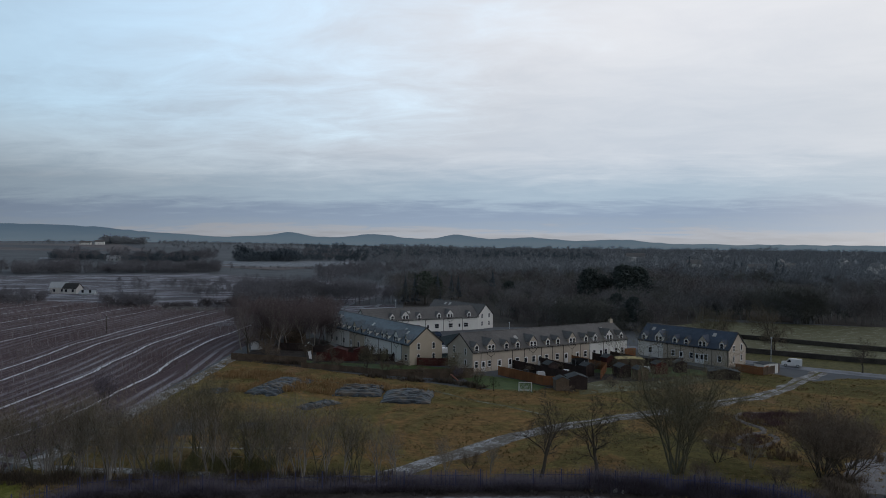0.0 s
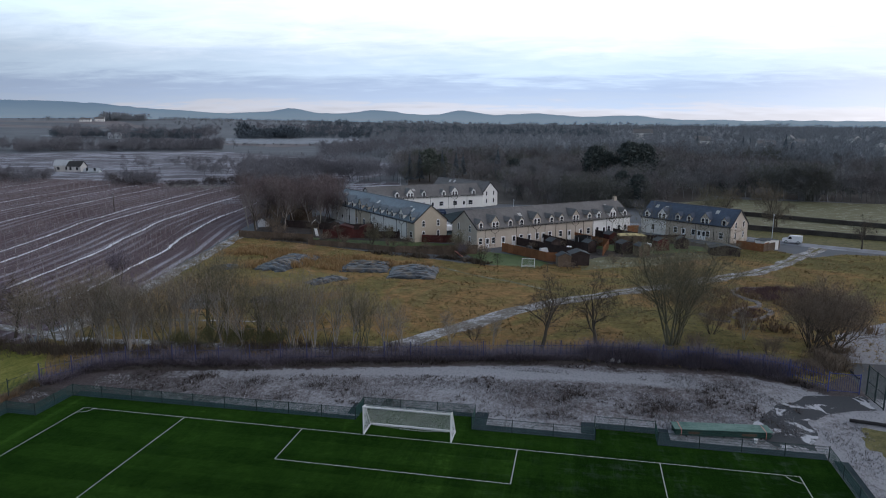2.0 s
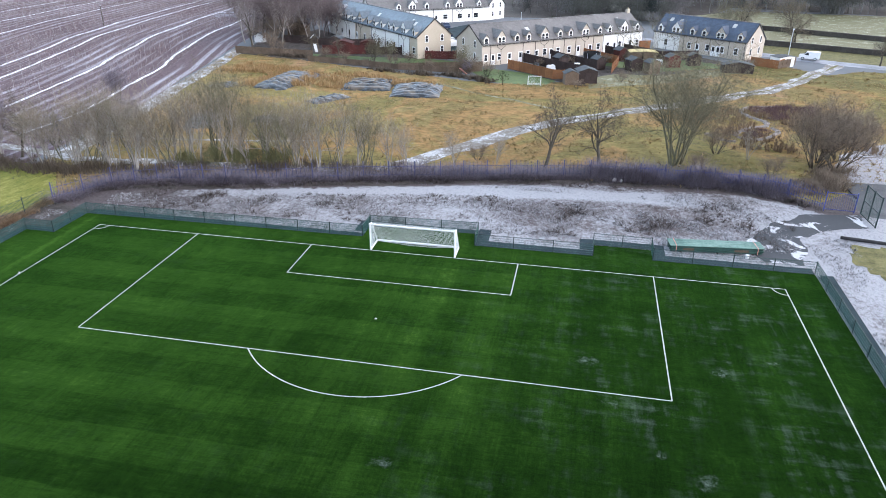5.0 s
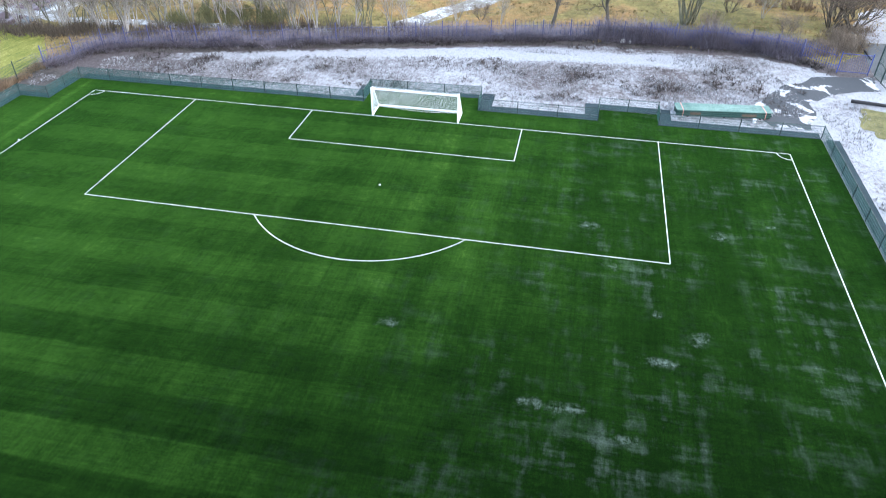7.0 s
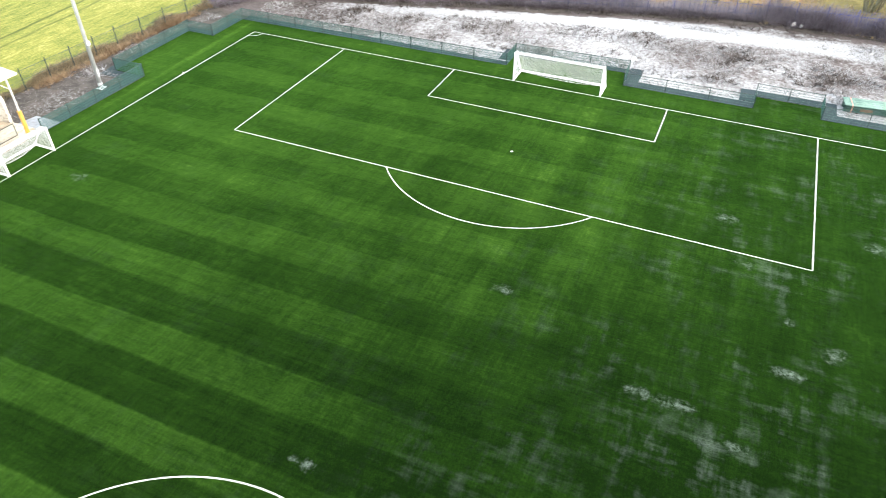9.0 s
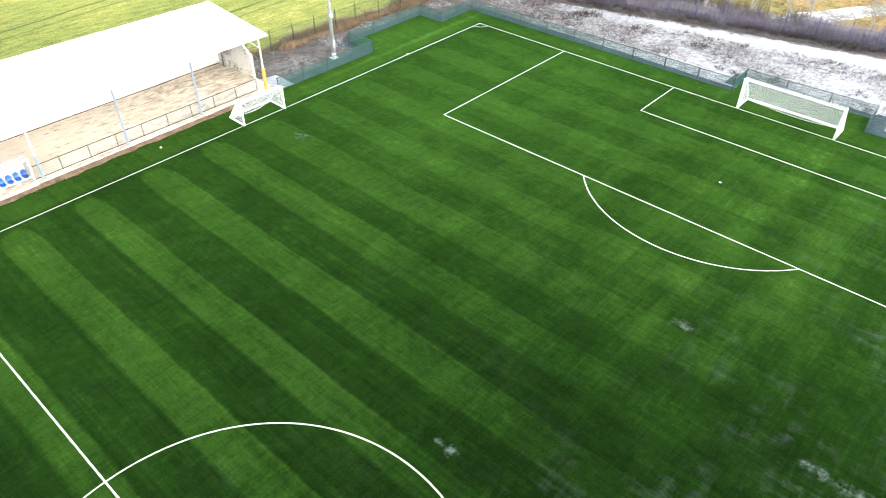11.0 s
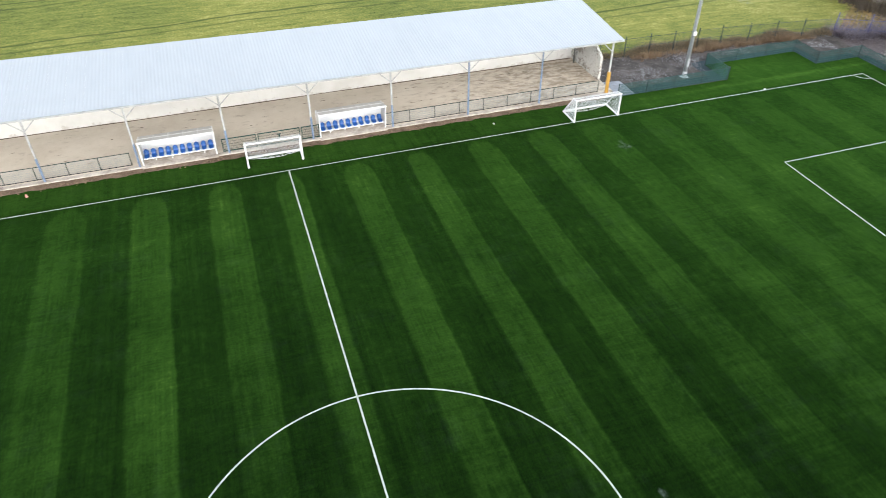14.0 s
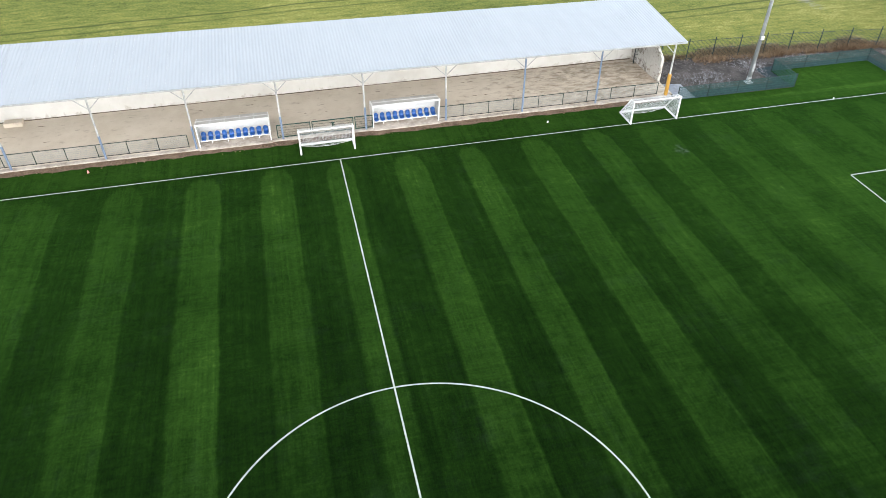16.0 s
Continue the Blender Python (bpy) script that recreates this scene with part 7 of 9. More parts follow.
def tree_meshes(seed, height, stems=1, spread=0.15, kids=(8, 7, 6), radius=0.16, lift=0.25, twig="twig", bark="bark", thin=1.0, trunk=0.6):
    r = np.random.default_rng(seed)
    out = []
    for s in range(stems):
        a = r.uniform(0, 2 * math.pi)
        d = np.array([math.cos(a) * spread, math.sin(a) * spread, 1.0])
        p = np.array([math.cos(a), math.sin(a), 0]) * (0.25 if stems > 1 else 0.0)
        grow(r, p - [0, 0, 0.1], d / np.linalg.norm(d), height * trunk * r.uniform(0.8, 1.1) * (1 if s == 0 else 0.9), radius * (1 if stems == 1 else 0.7), 0, len(kids), out, kids, lift)
    top = max(s[1][2] for s in out)
    k = height / top
    out = [(s[0] * k, s[1] * k, s[2], s[3], s[4]) for s in out]
    wood = [s for s in out if s[4] <= 1]
    fine = [(s[0], s[1], max(s[2], 0.010) * thin, max(s[3], 0.006) * thin, s[4]) for s in out if s[4] > 1]
    mid = [s for s in fine if s[4] == 2]
    tips = [s for s in fine if s[4] > 2]
    v0, f0 = tubes(wood, 6)
    v1, f1 = tubes(mid, 3)
    v2, f2 = tubes(tips, 3) if len(tips) < 1500 else blades(tips, 1.3)
    return array_mesh("trunk", v0, f0, M[bark]), array_mesh("crown", np.vstack([v1, v2]), np.vstack([f1, f2 + len(v1)]), M[twig])


def plant(kind, x, y, turn=0.0, size=1.0, label="", category="tree", group="bare trees"):
    t = thing("tree" if category == "tree" else "shrub", pose(x, y, terrain(x, y) + 0.02, 0, 0, turn), label, category, group)
    t.scale = (size, size, size)
    trunk, crown = KINDS[kind]
    part("trunk", trunk, "", t)
    part("crown", crown, "", t)
    return t


KINDS = {
    "ash": tree_meshes(11, 10.0, 1, 0.10, (9, 8, 7, 4), 0.25, 0.16, "dark_twig", "bark", 1.25),
    "oak": tree_meshes(12, 13.0, 6, 0.34, (9, 7, 6, 3), 0.17, 0.20, "moss_twig", "moss_bark", 0.8, 0.66),
    "alder": tree_meshes(13, 9.0, 6, 0.42, (8, 7, 6, 4), 0.13, 0.24, "moss_twig", "moss_bark", 0.7),
    "willow": tree_meshes(14, 8.0, 7, 0.6, (8, 8, 6, 4), 0.11, 0.28, "moss_twig", "bark", 0.75),
    "birch": tree_meshes(15, 10.5, 1, 0.05, (20, 9, 8), 0.11, 0.22, "birch_top", "pale_bark"),
    "sapling": tree_meshes(16, 6.5, 4, 0.24, (9, 4, 3), 0.085, 0.42, "birch_twig", "pale_bark", 0.95, 0.8),
    "thicket": tree_meshes(17, 5.0, 12, 0.75, (8, 6, 5), 0.055, 0.30, "rust_twig", "bark", 0.68, 0.75),
    "pole": tree_meshes(20, 10.0, 4, 0.16, (9, 4, 3), 0.105, 0.44, "birch_twig", "pale_bark", 0.85, 0.88),
    "grey_ash": tree_meshes(11, 10.0, 1, 0.10, (9, 8, 7), 0.2, 0.2, "wood_pale", "bark", 1.1),
    "bush": tree_meshes(27, 3.2, 10, 0.8, (8, 7, 6), 0.04, 0.2, "olive_twig", "moss_bark", 1.0, 0.75),
    "slim": tree_meshes(23, 9.5, 3, 0.16, (9, 4, 3), 0.105, 0.42, "moss_twig", "moss_bark", 0.85, 0.85),
    "red_shrub": tree_meshes(18, 5.0, 5, 0.35, (9, 7, 5), 0.05, 0.30, "bramble", "bark", 1.0, 0.75),
    "sprawl": tree_meshes(19, 9.5, 2, 0.25, (10, 9, 8, 4), 0.26, 0.02, "twig", "bark", 1.2, 0.55),
}

LAB = {"pole": "tall thin pale-stemmed bare tree", "slim": "tall slender bare grey-brown tree", "ash": "bare grey-brown ash tree with fine twigs", "oak": "large many-stemmed bare tree with mossy twigs", "alder": "multi-stemmed bare alder with mossy twigs",
       "willow": "spreading bare willow with olive twigs", "birch": "slender pale-barked bare birch", "sapling": "thin pale bare saplings in a clump",
       "thicket": "low dense thicket of bare brown stems", "red_shrub": "reddish-brown bare shrub beside the canes", "sprawl": "broad bare tree with low spreading limbs",
       "grey_ash": "bare grey-lilac ash tree with fine twigs", "bush": "dense olive-green bush under the bare trees"}

for kind, x, y, turn, size in (
    ("ash", 9.6, 25.7, 10, 1.0), ("ash", 15.9, 27.2, 140, 0.98), ("oak", 24.4, 30.4, 60, 1.34), ("oak", 25.2, 31.0, 200, 1.0),
    ("thicket", 41.5, 35.5, 80, 1.75), ("thicket", 44.3, 36.5, 160, 1.5), ("thicket", 40.6, 33.0, 40, 1.75), ("thicket", 43.0, 33.0, 300, 1.7),
    ("thicket", 30.0, 36.0, 30, 0.9), ("sapling", 33.5, 34.5, 70, 0.7), ("thicket", 1.5, 27.0, 10, 0.5), ("sapling", -0.8, 24.5, 60, 0.75), ("sapling", 3.8, 26.0, 190, 0.6),
    ("alder", -28.7, 20.0, 20, 1.4), ("pole", -31.5, 19.0, 130, 1.0), ("slim", -23.5, 20.5, 70, 1.0), ("slim", -26.0, 19.5, 170, 0.9), ("pole", -34.0, 18.8, 200, 1.05), ("slim", -37.5, 16.8, 20, 1.0), ("pole", -40.5, 16.4, 90, 1.05), ("pole", -43.2, 15.6, 190, 1.0), ("slim", -45.5, 15.2, 280, 0.95), ("pole", -48.0, 14.8, 40, 0.9), ("slim", -21.0, 19.6, 300, 0.95), ("pole", -18.8, 20.6, 60, 1.0), ("slim", -14.8, 20.9, 140, 0.95), ("slim", -11.2, 22.5, 15, 0.9), ("pole", -16.2, 20.2, 250, 1.0), ("sapling", -20.0, 20.5, 10, 1.2), ("sapling", -16.8, 20.7, 0, 1.2), ("sapling", -18.3, 20.2, 80, 1.1),
    ("pole", -13.5, 21.0, 100, 0.9), ("sapling", -12.0, 21.5, 210, 1.15), ("slim", -10.0, 21.5, 210, 0.75), ("pole", -8.2, 22.0, 310, 0.7), ("sapling", -6.0, 22.5, 20, 0.9),
    ("sapling", -34.5, 17.5, 50, 1.3), ("sapling", -37.0, 16.0, 120, 1.35), ("sapling", -39.5, 15.5, 30, 1.4), ("sapling", -41.5, 16.0, 200, 1.3), ("sapling", -44.0, 15.0, 300, 1.35),
    ("sapling", -36.0, 14.5, 250, 1.2), ("sapling", -42.8, 14.0, 150, 1.2), ("sapling", -32.8, 18.5, 330, 1.25), ("sapling", -46.5, 14.5, 90, 1.2), ("sapling", -24.0, 19.0, 15, 1.15), ("pole", -22.0, 19.5, 100, 0.95), ("ash", -52.3, 16.3, 33, 0.85), ("sapling", -49.5, 15.0, 10, 1.0), ("sapling", -55.5, 17.0, 80, 0.9),
    ("red_shrub", -57.0, 42.0, 0, 1.35), ("red_shrub", -47.0, 30.0, 60, 1.0), ("red_shrub", -63.0, 26.0, 120, 0.9), ("red_shrub", -50.0, 21.0, 200, 0.9),
    ("willow", -29.3, 86.6, 30, 0.62), ("red_shrub", -8.5, 77.0, 30, 0.6), ("thicket", -59.5, 108.0, 20, 1.2), ("thicket", -62.0, 113.0, 120, 1.3), ("thicket", -58.0, 118.5, 220, 1.3), ("thicket", -57.0, 112.5, 60, 1.0), ("thicket", -64.0, 121.0, 300, 1.4), ("thicket", -56.5, 96.5, 150, 0.7), ("grey_ash", -66.0, 116.0, 40, 1.1), ("birch", -55.5, 122.0, 10, 1.15), ("birch", -53.5, 128.5, 100, 1.2), ("birch", -57.5, 126.0, 190, 1.25), ("birch", -52.5, 110.0, 0, 1.15), ("birch", -50.0, 110.6, 90, 1.2), ("birch", -61.5, 99.0, 40, 1.45), ("birch", -59.0, 104.0, 140, 1.4), ("birch", -55.5, 101.5, 220, 1.25),
    ("grey_ash", -63.5, 108.0, 20, 1.3), ("grey_ash", -66.0, 118.0, 100, 1.2), ("grey_ash", -60.5, 96.5, 270, 1.1), ("thicket", -58.0, 101.0, 0, 0.8), ("thicket", -63.5, 103.0, 70, 0.9), ("thicket", -66.0, 112.0, 170, 1.0), ("birch", -64.5, 101.0, 300, 1.5), ("birch", -56.5, 109.5, 10, 1.3), ("grey_ash", -57.0, 107.0, 200, 1.25), ("birch", -47.0, 113.5, 170, 1.1), ("grey_ash", -70.0, 128.0, 0, 1.2), ("thicket", -51.5, 90.0, 0, 0.7), ("thicket", -47.0, 85.0, 40, 0.5), ("thicket", -39.5, 85.8, 90, 0.6), ("thicket", -35.0, 84.5, 150, 0.5), ("thicket", -24.0, 82.0, 200, 0.55), ("thicket", -16.0, 80.0, 250, 0.5), ("thicket", -21.0, 84.5, 300, 0.6), ("thicket", 12.0, 69.5, 20, 0.4), ("thicket", -4.5, 76.0, 50, 0.7), ("thicket", 4.2, 88.0, 80, 0.4), ("thicket", 10.2, 91.5, 10, 0.45), ("thicket", 17.0, 94.5, 100, 0.45), ("thicket", 22.5, 101.5, 210, 0.5), ("thicket", 31.0, 97.0, 260, 0.45), ("thicket", 34.5, 100.0, 310, 0.5), ("thicket", 28.0, 90.0, 20, 0.4), ("thicket", 44.5, 96.5, 120, 0.45), ("ash", 20.5, 91.0, 50, 0.4), ("ash", -44.5, 92.0, 150, 0.55), ("ash", -37.5, 89.0, 250, 0.5), ("thicket", 19.5, 76.5, 110, 0.5),
    ("ash", -29.0, 86.0, 0, 0.65), ("alder", -26.5, 88.5, 0, 0.5), ("thicket", -8.5, 79.0, 0, 0.75), ("alder", -9.3, 80.5, 140, 0.6), ("sprawl", 61.0, 130.0, 0, 1.35), ("oak", 47.0, 141.0, 30, 0.8),
    ("sprawl", 52.0, 150.0, 180, 0.95), ("ash", 82.0, 107.0, 0, 0.8), ("ash", 71.0, 104.0, 60, 0.75), ("thicket", 84.5, 99.0, 0, 1.0), ("ash", 97.0, 101.0, 200, 0.9),
    ("bush", -27.4, 18.6, 10, 1.0), ("bush", -22.8, 19.4, 130, 0.95), ("bush", -25.0, 18.9, 220, 0.75), ("bush", -20.6, 19.8, 40, 0.8), ("bush", -31.0, 17.4, 300, 0.7), ("thicket", 27.0, 28.0, 220, 0.55), ("thicket", 35.0, 28.5, 10, 0.6),
    ("slim", -18.5, 19.3, 0, 0.9), ("pole", -26.0, 18.0, 0, 1.0), ("pole", -29.8, 18.0, 33, 1.05), ("pole", -35.6, 16.2, 63, 1.1), ("slim", -41.8, 14.8, 133, 1.05), ("pole", -38.6, 14.9, 233, 1.0), ("slim", -33.0, 17.0, 303, 0.9),
):
    plant(kind, x, y, turn, size, LAB[kind], "tree" if kind not in ("thicket", "red_shrub", "sapling", "bush") else "shrub", "bare trees" if kind not in ("thicket", "red_shrub", "sapling", "bush") else "bare shrubs")

# ---------- low growth ----------


def sprouts(n, place, height, width, lean, per, seed, base=-0.05):
    """Tufts of blades: place(r) gives a spot, or None to try again."""
    r = np.random.default_rng(seed)
    spots = []
    while len(spots) < n:
        q = place(r)
        if q is not None:
            spots.append(q)
    c = np.repeat(np.array(spots), per, axis=0)
    k = len(c)
    rise = [0.75 + 0.9 * noise.noise(Vector((x * 0.35, y * 0.35, seed))) for x, y in spots]
    big = np.repeat(r.uniform(0.55, 1.25, n) * np.clip(rise, 0.35, 1.5), per)
    a = r.uniform(0, 2 * math.pi, k)
    out = np.stack([np.cos(a), np.sin(a)], 1)
    reach = r.uniform(0, 1, k)[:, None]
    foot = c + out * reach * lean * 0.35
    h = height * big * r.uniform(0.6, 1.1, k)
    tip = foot + out * (lean * r.uniform(0.3, 1.0, k))[:, None] * big[:, None]
    across = np.stack([-out[:, 1], out[:, 0]], 1) * (width * big)[:, None]
    z = np.full(k, base)
    v = np.stack([np.column_stack([foot - across, z]), np.column_stack([foot + across, z]), np.column_stack([tip, z + h])], 1).reshape(-1, 3)
    return v, np.arange(3 * k).reshape(-1, 3)


def inside(poly, x, y):
    hit = False
    for (x0, y0), (x1, y1) in zip(poly, poly[1:] + poly[:1]):
        if (y0 > y) != (y1 > y) and x < (x1 - x0) * (y - y0) / (y1 - y0) + x0:
            hit = not hit
    return hit


def near_line(line, x, y, w):
    for (x0, y0), (x1, y1) in zip(line, line[1:]):
        dx, dy = x1 - x0, y1 - y0
        t = max(0, min(1, ((x - x0) * dx + (y - y0) * dy) / (dx * dx + dy * dy)))
        if math.hypot(x - x0 - t * dx, y - y0 - t * dy) < w:
            return True
    return False


def in_poly(poly, avoid=(), clump=0.0, cut=-1.0):
    xs, ys = [p[0] for p in poly], [p[1] for p in poly]

    def place(r):
        x, y = r.uniform(min(xs), max(xs)), r.uniform(min(ys), max(ys))
        if not inside(poly, x, y) or any(near_line(l, x, y, w) for l, w in avoid):
            return None
        if clump and noise.noise(Vector((x * clump, y * clump, 1.5))) < cut:
            return None
        return (x, y)
    return place


def along_line(line, w):
    ds = [math.hypot(b[0] - a[0], b[1] - a[1]) for a, b in zip(line, line[1:])]

    def place(r):
        s = r.uniform(0, sum(ds))
        for (x0, y0), (x1, y1), d in zip(line, line[1:], ds):
            if s <= d:
                o = r.normal(0, w)
                return (x0 + (x1 - x0) * s / d - (y1 - y0) / d * o, y0 + (y1 - y0) * s / d + (x1 - x0) / d * o)
            s -= d
        return None
    return place


def stuff(name, v, f, material, label, category):
    return solo(name, array_mesh(name, v, f, M[material]), "", label, category, "stuff")


BLUE = [(-38.6, 4.4), (-35.7, 9.9), (-31.6, 12.0), (-24.2, 13.4), (-17.9, 15.2), (-9.9, 17.7), (-1.6, 19.7), (6.0, 21.7), (14.8, 23.7), (20.2, 23.8), (25.5, 24.0), (30.6, 23.8), (35.2, 21.8), (38.0, 19.2)]
stuff("grass_tussocks", *sprouts(22000, in_poly(MEADOW, [(PATHWAY, 1.6)], 0.06, -0.35), 0.22, 0.05, 0.42, 6, 1), "tuft", "yellow-brown winter grass tussocks", "grass")
stuff("reed_beds", *sprouts(2600, in_poly([(-45, 58), (-30, 58), (-10, 66), (-26, 73), (-52, 78), (-56, 66)], [], 0.12, -0.05), 0.95, 0.05, 0.35, 8, 2), "reed", "tawny dead reeds and rough grass", "reeds")
stuff("reed_beds", *sprouts(1500, in_poly([(28, 38), (50, 38), (52, 56), (36, 64), (24, 48)], [], 0.12, 0.0), 0.8, 0.05, 0.35, 8, 12), "bracken", "brown dead bracken and rough grass", "reeds")
stuff("dead_willowherb", *sprouts(1500, in_poly([(38.2, 61.5), (43.5, 62.8), (50, 64), (46, 56), (40.4, 54.5), (38.4, 57)], []), 0.75, 0.02, 0.4, 8, 44), "red_stem", "dark red dead stems among the banks", "stems")
stuff("dead_willowherb", *sprouts(420, in_poly([(34.8, 44.6), (36.3, 44.2), (38.2, 46), (39.4, 48.4), (37.5, 49.4), (35.8, 47.8)], []), 0.5, 0.02, 0.35, 8, 45), "red_stem", "dark red dead stems among the banks", "stems")
stuff("frosted_stems", *sprouts(9000, in_poly([(-33, 4.0), (33, 7.0), (33, 14), (30, 20), (12, 19.5), (-9, 15.5), (-34, 7.5)], [([(-20, 12), (0, 16.4), (20, 16.4), (30, 13)], 1.4)], 0.12, -0.3), 0.22, 0.022, 0.22, 5, 3), "rime_tuft", "dead stems rimed with frost", "stems")
stuff("frosted_stems", *sprouts(900, in_poly([(34.8, -10), (40, -2), (38.3, 4), (38, 12), (34, 9.5), (34.6, 4)], [], 0.25, -0.2), 0.2, 0.02, 0.22, 5, 33), "rime_tuft", "dead stems rimed with frost", "stems")
stuff("frosted_stems", *sprouts(2600, in_poly([(-40, -22), (-34.4, -22), (-34.4, -13), (-37.2, -12), (-37.2, -1), (-35, 2), (-38.5, 3)], []), 0.12, 0.014, 0.20, 5, 4), "rime_tuft", "dead stems rimed with frost", "stems")
stuff("dead_grass_clumps", *sprouts(1500, in_poly([(-33, 4.5), (33, 7.5), (34, 13), (31, 21), (14, 21.5), (-9, 16.5), (-34, 8.5)], [([(-13, 13.6), (2.5, 16.8), (12, 17.8), (24, 18)], 1.8)], 0.3, 0.05), 0.30, 0.03, 0.55, 9, 35), "dark_stem", "dark clumps of dead grass standing out of the frost", "grass")
stuff("brambles", *sprouts(4600, along_line([(x, y + 0.9) for x, y in BLUE[:13]], 0.9), 0.95, 0.014, 1.9, 18, 5), "bramble", "tangled purplish-brown brambles along the blue fence", "brambles")
stuff("brambles", *sprouts(2600, along_line([(x, y - 0.3) for x, y in BLUE[:12]], 0.3), 0.9, 0.013, 1.3, 13, 55), "bramble", "tangled lilac-brown brambles before the blue fence", "brambles")
stuff("brambles", *sprouts(1500, along_line([(x, y + 0.5) for x, y in BLUE[8:13]], 0.9), 1.7, 0.016, 1.7, 18, 56), "bramble", "tall tangled purple brambles against the blue fence", "brambles")
stuff("dark_litter", *sprouts(2200, along_line([(x, y - 0.9) for x, y in BLUE], 0.55), 0.32, 0.03, 0.45, 8, 6), "dark_stem", "dark dead leaves and stems at the fence foot", "brambles")
stuff("dead_reeds", *sprouts(3000, along_line([(-40.75, -22.0), (-40.2, -10), (-39.5, -1), (-38.8, 4)], 0.3), 0.6, 0.018, 0.4, 9, 7), "rust_reed", "tan dead reeds against the field fence", "reeds")
stuff("dead_bracken", *sprouts(620, along_line([(-39.5, -17.5), (-39.2, -10), (-38.9, -3), (-38.5, 2)], 0.3), 0.5, 0.035, 0.5, 8, 77), "bracken", "rusty dead bracken along the field fence", "bracken")
stuff("hedge_growth", *sprouts(2400, along_line([(-60, 13.5), (-46, 12.5), (-34, 15.2), (-20, 19.0), (-6, 21.3)], 1.0), 1.1, 0.025, 0.7, 8, 8), "dark_twig", "tangled brown growth under the trees", "undergrowth")
stuff("hedge_growth", *sprouts(1500, along_line([(34, 24.5), (39, 24.5), (41.3, 29), (42.6, 33)], 1.0), 0.85, 0.028, 0.8, 9, 9), "rust_twig", "tangled brown growth under the bushes", "undergrowth")
stuff("garden_hedge", *sprouts(420, along_line([(-28, 78.5), (-20, 75.8), (-9, 75.0), (-2.5, 71.5)], 0.7), 0.8, 0.08, 0.6, 9, 10), "dark_twig", "dark straggling bare hedge along the gardens", "hedge")
stuff("garden_hedge", *sprouts(700, along_line([(-56, 89.5), (-42, 85.8), (-30, 83.4), (-20, 80.6), (-9, 80.5)], 0.6), 0.95, 0.05, 0.7, 9, 100), "dark_twig", "tangled dark hedge of bare shrubs behind the palings", "hedge")
stuff("rubble_edge", *sprouts(900, along_line([(-33.15, -102), (-33.15, -23.4)], 0.14), 0.07, 0.05, 0.10, 3, 22, 0.0), "bracken", "dead leaves and grit along the kerb", "litter")

# rows of canes up the field, and the strips between them that lie white: x, from y, to y
WHITE_ROWS = ((-58.3, 24, 150), (-71.0, 22, 176), (-84.3, 23, 180), (-90.0, 34, 182), (-110.4, 26, 184), (-123.0, 28, 188), (-136.0, 30, 190), (-153.0, 34, 192), (-166.0, 40, 195), (-181.0, 46, 196), (-196.0, 60, 196))


